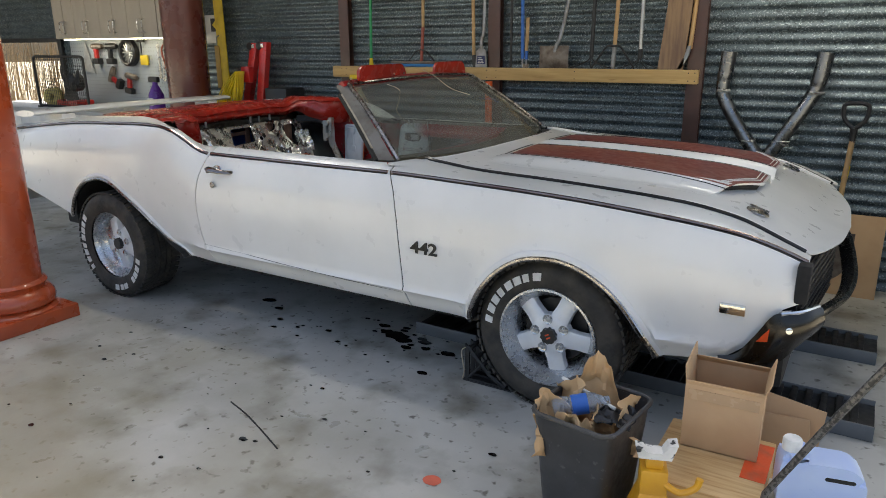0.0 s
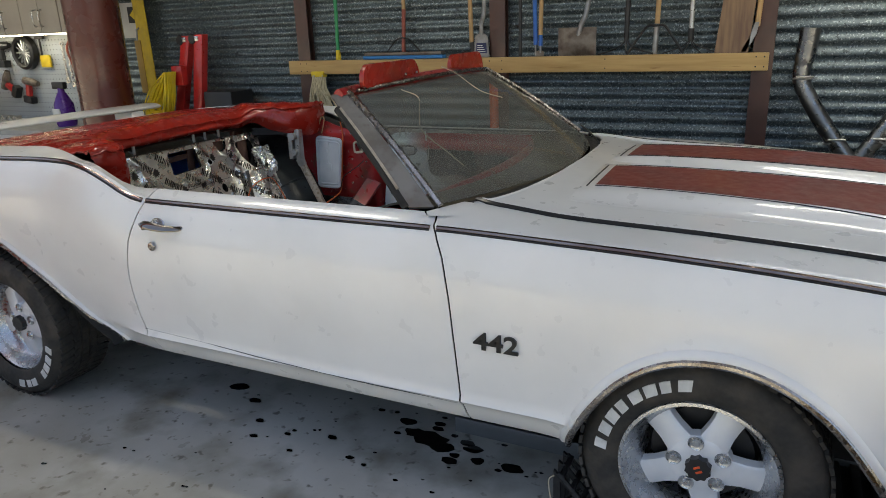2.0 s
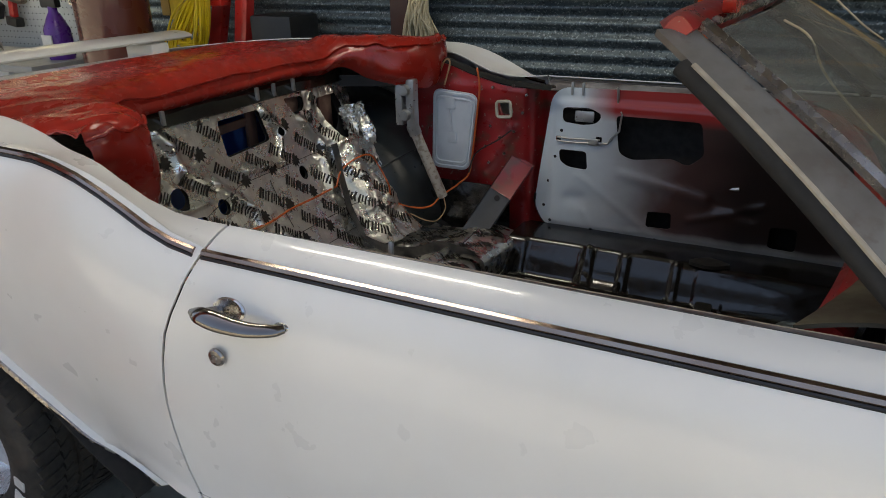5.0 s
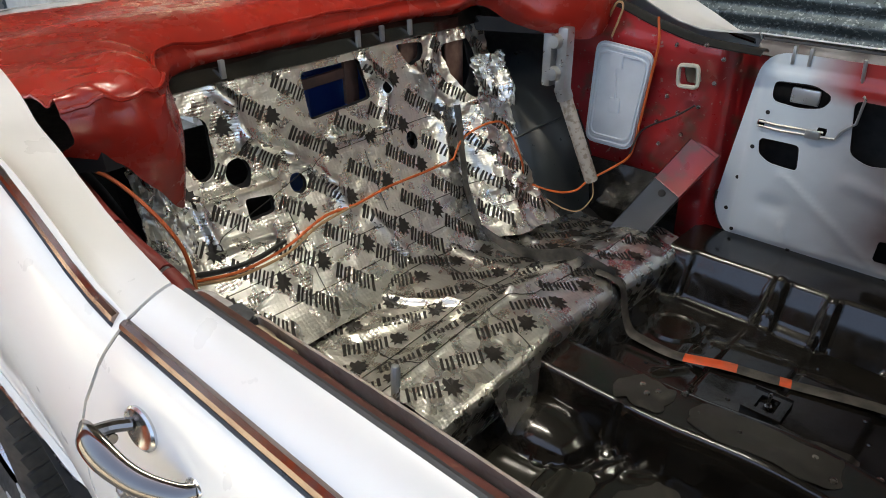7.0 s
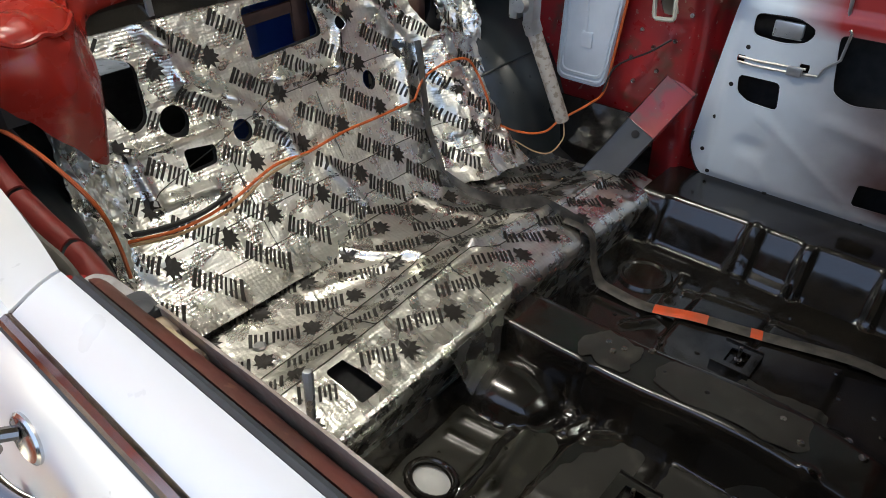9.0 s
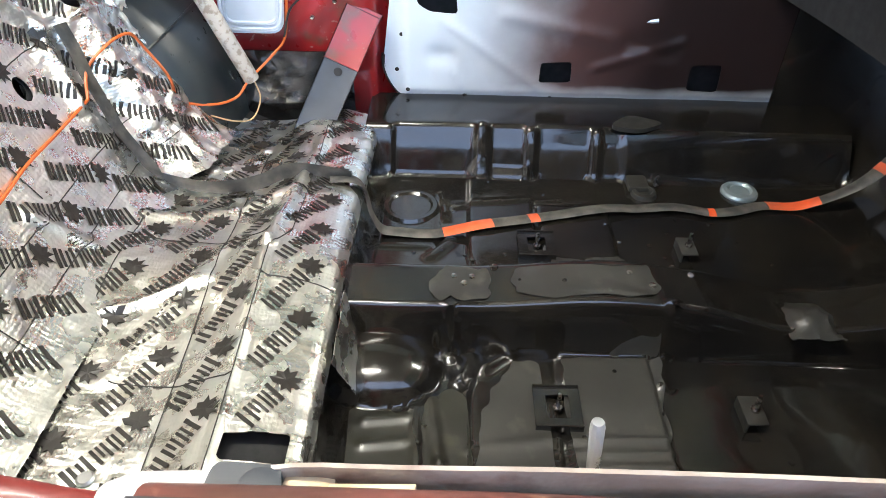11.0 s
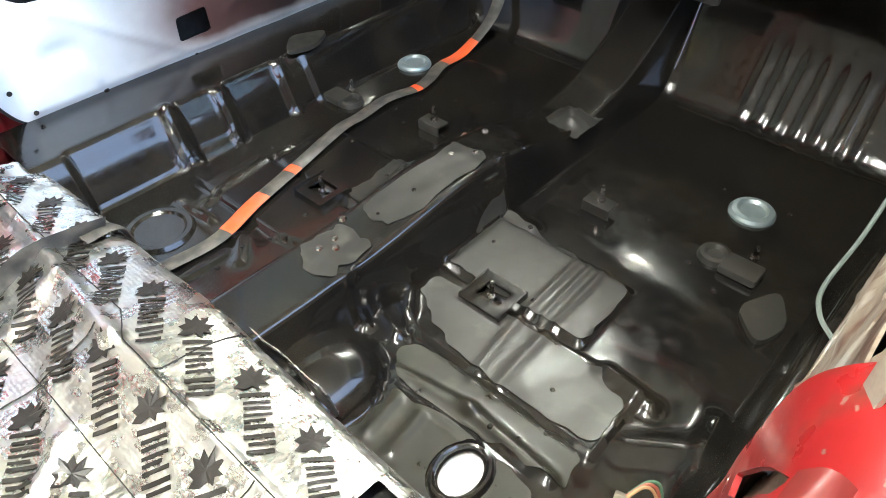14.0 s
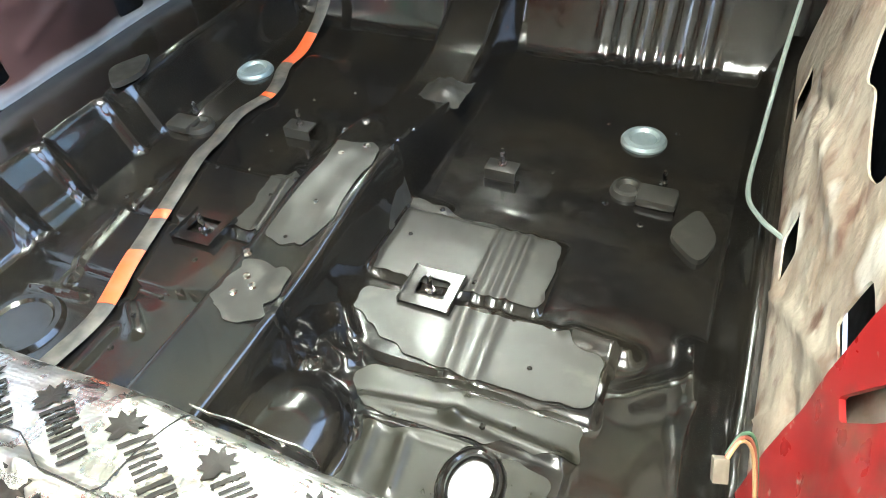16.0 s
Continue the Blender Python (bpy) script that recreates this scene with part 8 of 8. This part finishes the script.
tl = thing("tie_down", "tan and grey tie-down strap hanging below the sign", "strap", at=(-3.06, 1.44, 1.10))
part("webbing", box(B(), (-0.03, -0.02, 0), (0.035, -0.008, 0.40), 0.006), mat("tan_webbing", (0.4, 0.25, 0.06), 0.7), tl)
part("hook", tube(B(), [(0.0, -0.012, 0.40), (0.01, -0.012, 0.48), (0.04, -0.012, 0.49)], 0.008, 8), GREYM, tl)

# ---- on the floor ----
# low lifting frames under the car
for yc in (-0.385, 0.40):
    lf = thing("lift_frame", "low grey steel lifting frame with slotted black deck", "car lift", "lift frames", (0, yc, 0))
    GALVG = mat("grey_lift_paint", (0.13, 0.14, 0.148), 0.45, 0.3, (0.14, 0.15, 0.16), 9)
    part("side_rail", box(B(), (0.5, -0.125, 0.0), (2.62, -0.115, 0.065), 0.003), GALVG, lf)
    part("side_rail", box(B(), (0.5, 0.115, 0.0), (2.62, 0.125, 0.065), 0.003), GALVG, lf)
    part("deck", box(B(), (0.5, -0.114, 0.03), (2.62, 0.114, 0.045), 0.002), BLACKP, lf)
    for k in range(36):
        x = 0.54 + 0.057 * k
        if x < 1.0 or x > 1.55:
            part("rung", box(B(), (x, -0.11, 0.046), (x + 0.028, 0.11, 0.062), 0.005), BLACKP, lf)
# wheel chock
CHOCK = mat("black_rubber", (0.012, 0.012, 0.012), 0.6, 0, (0.02, 0.02, 0.02), 20)
ck = thing("wheel_chock", "open-framed black wheel chock against the front tyre", "wheel chock", at=(1.0, -0.74, 0))
for y in (-0.105, -0.0525, 0.0):
    b = prism(B(), rounded([(0.0, 0.0), (0.215, 0.0), (0.205, 0.016), (0.022, 0.016), (0.022, 0.165), (0.0, 0.185)], 0.004), 0.010, Matrix.Translation((0, y, 0)) @ M_XZ)
    tube(b, smooth_path([(0.012, y - 0.005, 0.172), (0.075, y - 0.005, 0.105), (0.13, y - 0.005, 0.052), (0.205, y - 0.005, 0.012)], 4), 0.010, 6)
    tube(b, [(0.015, y - 0.005, 0.015), (0.085, y - 0.005, 0.092)], 0.007, 6)
    part("side_frame", b, CHOCK, ck)
for k in range(6):
    f = k / 5
    part("slat", box(B(), (0.018 + 0.165 * f, -0.115, 0.160 - 0.145 * f ** 0.8), (0.036 + 0.165 * f, 0.0, 0.172 - 0.145 * f ** 0.8), 0.003), CHOCK, ck)
part("base", box(B(), (-0.01, -0.12, 0), (0.24, 0.01, 0.008), 0.003), CHOCK, ck)
part("pull_cord", tube(B(), smooth_path([(0.004, -0.115, 0.165), (-0.012, -0.12, 0.15), (-0.010, -0.122, 0.11), (0.0, -0.121, 0.05), (-0.008, -0.122, 0.012)], 5), 0.0025, 6), PALEWIRE, ck, "pale cord looped on the chock")
# oil drips and marks on the slab
OIL = mat("wet_oil", (0.008, 0.007, 0.006), 0.12)
random.seed(5)
b = B()


def blot(x, y, r, z=0.0035):
    n = 12
    c = b.verts.new((x, y, z))
    ph = random.uniform(0, 9)
    ring = [b.verts.new((x + r * (1 + 0.45 * nz(math.cos(q) * 1.3 + ph, math.sin(q) * 1.3)) * math.cos(q) * 1.5, y + r * (1 + 0.45 * nz(math.cos(q) * 1.3 + ph, math.sin(q) * 1.3, 3)) * math.sin(q), z - 0.001)) for q in span(0, 2 * math.pi, n + 1)[:-1]]
    for i in range(n):
        b.faces.new((c, ring[i], ring[(i + 1) % n]))


for x, y, r in ((0.43, -0.60, 0.05), (0.50, -0.63, 0.035), (0.36, -0.58, 0.03), (0.79, -0.655, 0.028), (0.30, -0.52, 0.025), (0.58, -0.57, 0.02), (0.66, -0.66, 0.02), (-0.55, -0.55, 0.03), (-0.40, -0.62, 0.02)):
    blot(x, y, r)
for k in range(46):
    blot(random.gauss(0.35, 0.45), random.gauss(-0.60, 0.14), abs(random.gauss(0.004, 0.006)) + 0.003)
for k in range(60):
    blot(random.uniform(-0.9, 1.4), random.uniform(-2.6, -0.8), abs(random.gauss(0.002, 0.004)) + 0.002)
part("oil_drips", b, OIL, None, "black oil drips and specks on the slab", flat=True, kind="stuff")
b = B()
tube(b, smooth_path([(0.227, -1.56, 0.0015), (0.36, -1.60, 0.0015), (0.50, -1.655, 0.0015), (0.668, -1.727, 0.0015)], 5), 0.0035, 4)
part("floor_crack", b, UNDER, None, "hairline crack in the slab", kind="structure")
fm = thing("floor_mark", "small orange paint mark on the slab", "paint mark", at=(1.288, -1.593, 0.002))
b = B()
b.faces.new([b.verts.new((0.035 * (1 + 0.25 * nz(math.cos(a) * 2, math.sin(a) * 2)) * math.cos(a), 0.03 * math.sin(a), 0.0015)) for a in span(0, 2 * math.pi, 15)[:-1]])
part("paint", b, mat("salmon_paint", (0.75, 0.16, 0.09), 0.6), fm, flat=True)

# waste bin with its contents
BINM = mat("charcoal_bin_plastic", (0.032, 0.033, 0.035), 0.42, 0, (0.045, 0.046, 0.048), 8, bump=0.08, col3=(0.09, 0.09, 0.088), scale3=40, lo3=0.64, hi3=0.72)
wb = thing("waste_bin", "charcoal grey plastic waste bin full of rubbish", "waste bin", at=(1.82, -1.48, 0), rz=-8)
b = B()
out = rounded([(-1, -1), (1, -1), (1, 1), (-1, 1)], 0.35, 5)


def bin_wall(i, v):
    x, y = out[int(i) % len(out)]
    s = 0.105 + 0.032 * v
    return (x * s, y * s * 1.12, 0.40 * v)


sheet(b, bin_wall, list(range(len(out) + 1)), span(0, 1, 8), 0.003)
b.faces.new([b.verts.new((x * 0.105, y * 0.1176, 0.003)) for x, y in out])
bmesh.ops.remove_doubles(b, verts=b.verts, dist=0.0005)
part("tub", b, BINM, wb)
part("rim", tube(B(), [(x * 0.139, y * 0.1556, 0.40) for x, y in out], 0.008, 8, closed=True), BINM, wb)
KRAFT = mat("kraft_paper", (0.60, 0.39, 0.20), 0.75, 0, (0.42, 0.25, 0.11), 6)
random.seed(15)
for i, (px, py, ang, w, h) in enumerate(((-0.01, 0.07, 10, 0.20, 0.24), (-0.10, -0.07, 70, 0.17, 0.15), (0.11, 0.03, -50, 0.14, 0.15), (-0.03, -0.09, 25, 0.20, 0.13), (-0.10, 0.03, 110, 0.14, 0.17), (0.03, -0.02, 40, 0.16, 0.12))):
    pp = thing("crumpled_paper", "crumpled brown kraft paper in the waste bin", "paper", "rubbish in the bin", (1.82 + px, -1.48 + py, 0.30), rz=ang)
    b = sheet(B(), lambda u, v: (w * (u - 0.5) * (1 - 0.55 * v), 0.05 * math.sin(3 * u + i) * v + 0.03 * nz(u * 4 + i, v * 4), h * v * (1 - 0.5 * abs(u - 0.4)) + 0.02 * nz(u * 5, v * 5 + i)), span(0, 1, 16), span(-0.3, 1, 14), 0.0015)
    part("sheet", b, KRAFT, pp, angle=30)
bt = thing("water_bottle", "clear plastic water bottle with a blue label in the waste bin", "bottle", "rubbish in the bin", (1.78, -1.50, 0.355), rz=30)
CLEAR = mat("clear_plastic", (0.7, 0.8, 0.9), 0.08, 0, (0.65, 0.75, 0.88), 8)
CLEAR.node_tree.nodes["Principled BSDF"].inputs["Transmission Weight"].default_value = 0.8
part("bottle", lathe(B(), [(0, 0), (0.025, 0), (0.032, 0.01), (0.032, 0.05), (0.029, 0.055), (0.032, 0.06), (0.032, 0.13), (0.014, 0.165), (0.014, 0.18), (0, 0.18)], 20, pose(-0.08, 0, 0.03, 0, 80, 0)), CLEAR, bt)
part("label", lathe(B(), [(0.033, 0.06), (0.033, 0.11)], 20, pose(-0.08, 0, 0.03, 0, 80, 0)), BLUEH, bt)
stk = thing("paint_stick", "white plastic stick in the waste bin", "stick", "rubbish in the bin", (1.80, -1.44, 0.40))
part("stick", tube(B(), [(-0.11, 0.03, 0.03), (0.09, -0.03, 0.0)], 0.006, 8), LETTER, stk)
blk = thing("black_plastic_scrap", "torn black plastic scraps in the waste bin", "scrap", "rubbish in the bin", (1.90, -1.50, 0.36))
part("scrap", sheet(B(), lambda u, v: (0.06 * u + 0.02 * nz(u * 3, v * 3), 0.05 * v, 0.03 + 0.03 * nz(u * 2.5, v * 2.5, 7)), span(-1, 1, 14), span(-1, 1, 14), 0.002), BLACKP, blk, angle=30)

# timber blocks, carton, jack stand, jug
TIMBER = mat("fresh_timber", (0.62, 0.42, 0.2), 0.6, 0, (0.5, 0.3, 0.12), 4, 0.35, 0.65, stretch=(2, 22, 22), col3=(0.36, 0.19, 0.07), scale3=4, lo3=0.62, hi3=0.75)
for i, (y0, z0) in enumerate(((-1.60, 0.0), (-1.60, 0.09), (-1.60, 0.18))):
    tb = thing("timber_block", "sawn pine timber block with orange paint", "timber block", "stacked timber blocks", (2.20, -1.38, z0))
    part("block", box(B(), (-0.19, -0.19, 0.001), (0.17 - 0.02 * i, 0.19, 0.088), 0.004), TIMBER, tb)
    if i == 2:
        part("paint_mark", box(B(), (0.06, -0.06, 0.0885), (0.13, 0.16, 0.0895), 0.0), ORANGE, tb, "orange spray paint")
cb = thing("cardboard_box", "open brown cardboard carton with its flaps up", "cardboard box", at=(2.175, -1.245, 0.270), rz=3)
t_, wd, dp, ht = 0.004, 0.112, 0.10, 0.215
for lo, hi, nm in (((-wd, -dp, 0), (wd, -dp + t_, ht), "side"), ((-wd, dp - t_, 0), (wd, dp, ht), "side"), ((-wd, -dp + t_, 0), (-wd + t_, dp - t_, ht), "side"), ((wd - t_, -dp + t_, 0), (wd, dp - t_, ht), "side"), ((-wd, -dp, 0), (wd, dp, t_), "bottom")):
    part(nm, box(B(), lo, hi, 0.001), CARD, cb)
for lo, hi, m in (((-wd, 0, 0), (wd, t_, 0.012), pose(0, -dp, ht, 10, 0, 0)), ((-wd, -t_, 0), (wd, 0, 0.03), pose(0, dp, ht, 40, 0, 0)), ((0, -dp, 0), (t_, dp, 0.06), pose(-wd, 0, ht, 0, -6, 0)), ((-t_, -dp, 0), (0, dp, 0.05), pose(wd, 0, ht, 0, 20, 0))):
    part("flap", box(B(), lo, hi, 0.001, m), CARD, cb)
part("tape", box(B(), (-wd + 0.01, -dp - 0.002, ht - 0.05), (wd - 0.01, -dp - 0.0008, ht - 0.015)), mat("brown_tape", (0.5, 0.34, 0.2), 0.25), cb)
js = thing("jack_stand", "yellow steel jack stand with a chipped white saddle", "jack stand", at=(2.05, -1.60, 0), rz=20)
JY = mat("yellow_enamel", (0.72, 0.36, 0.02), 0.4, 0, (0.6, 0.28, 0.02), 9, coat=0.2)
b = B()
pts = [(-0.11, -0.11), (0.11, -0.11), (0.11, 0.11), (-0.11, 0.11)]
lowv = [b.verts.new((x, y, 0)) for x, y in pts]
topv = [b.verts.new((x * 0.3, y * 0.3, 0.27)) for x, y in pts]
for i in range(4):
    b.faces.new((lowv[i], lowv[(i + 1) % 4], topv[(i + 1) % 4], topv[i]))
b.faces.new(topv)
part("base", b, JY, js)
part("collar", box(B(), (-0.038, -0.038, 0.25), (0.038, 0.038, 0.33), 0.006), JY, js)
part("post", box(B(), (-0.024, -0.024, 0.33), (0.024, 0.024, 0.36), 0.004), JY, js)
part("saddle", prism(B(), [(-0.045, 0), (0.045, 0), (0.06, 0.05), (0.035, 0.045), (0.02, 0.02), (-0.02, 0.02), (-0.035, 0.03), (-0.055, 0.03)], 0.045, Matrix.Translation((0, 0.022, 0.36)) @ M_XZ), mat("chipped_white_paint", (0.75, 0.73, 0.68), 0.5, 0, (0.6, 0.58, 0.52), 20, col3=(0.03, 0.03, 0.03), scale3=30, lo3=0.6, hi3=0.65), js, "chipped white saddle")
part("lever", tube(B(), smooth_path([(0.03, -0.03, 0.29), (0.07, -0.05, 0.28), (0.11, -0.05, 0.30), (0.12, -0.05, 0.33)], 4), 0.010, 8), JY, js)
jg = thing("plastic_jug", "translucent white plastic jug with pale blue liquid", "jug", at=(2.46, -1.38, 0.205), rz=12)
JUG = mat("translucent_jug", (0.50, 0.60, 0.80), 0.35, 0, (0.36, 0.48, 0.78), 3)
JUG.node_tree.nodes["Principled BSDF"].inputs["Subsurface Weight"].default_value = 0.3
JUG.node_tree.nodes["Principled BSDF"].inputs["Subsurface Radius"].default_value = (0.05, 0.06, 0.08)
b = B()
prism(b, rounded([(-0.11, 0), (0.11, 0), (0.11, 0.13), (0.07, 0.165), (-0.03, 0.165), (-0.05, 0.155), (-0.06, 0.175), (-0.10, 0.175), (-0.11, 0.14)], 0.03, 5), 0.10, Matrix.Translation((0, 0.05, 0)) @ M_XZ)
bmesh.ops.bevel(b, geom=[e for e in b.edges if abs(e.verts[0].co.y - e.verts[1].co.y) < 1e-5], offset=0.018, segments=3, affect="EDGES")
part("body", b, JUG, jg)
part("cap", lathe(B(), [(0.026, 0.175), (0.026, 0.205), (0.023, 0.21), (0, 0.21)], 24, Matrix.Translation((-0.08, 0, 0))), LETTER, jg, "white ribbed cap")
part("grip_hole", box(B(), (0.0, -0.0515, 0.115), (0.085, 0.0515, 0.135), 0.009), UNDER, jg)
crate = thing("white_crate", "white plastic crate under the jug", "crate", at=(2.48, -1.42, 0))
part("crate", box(B(), (-0.16, -0.14, 0), (0.24, 0.14, 0.20), 0.01), mat("white_crate_plastic", (0.62, 0.62, 0.6), 0.5), crate)
pl = thing("pliers", "steel pliers lying on the white crate", "pliers", at=(2.44, -1.51, 0.207), rz=-50)
for sx in (-1, 1):
    part("arm", tube(B(), smooth_path([(-0.06, sx * 0.016, 0.004), (-0.02, sx * 0.012, 0.004), (0.0, 0, 0.005), (0.04, -sx * 0.008, 0.006)], 4), 0.005, 8), STEELB, pl)
rd = thing("braided_cable", "thick grey braided steel cable standing beside the crate", "cable", at=(2.335, -1.66, 0.30))
part("cable", tube(B(), [(-0.02, 0.01, -0.298), (-0.004, 0, -0.1), (0.012, 0, 0.08), (0.115, -0.04, 0.31), (0.22, -0.08, 0.53), (0.36, -0.12, 0.84)], 0.009, 10), mat("braided_steel", (0.16, 0.155, 0.15), 0.4, 0.7, (0.06, 0.06, 0.06), 90, 0.45, 0.55), rd)
part("ferrule", tube(B(), [(-0.019, 0.01, -0.296), (-0.017, 0.009, -0.25)], 0.022, 12), RUSTY, rd)
fc = thing("flat_carton", "flattened brown cardboard carton leaning on the boxes", "cardboard", at=(2.33, -1.02, 0.0), rz=-12)
part("panel", box(B(), (-0.10, 0, 0.002), (0.10, 0.004, 0.33), 0.001, pose(0, 0, 0, -8, 3, 0)), CARD, fc)
part("panel", box(B(), (-0.06, 0, 0.002), (0.10, 0.004, 0.28), 0.001, pose(0.02, -0.03, 0, -10, -9, 0)), CARD, fc)
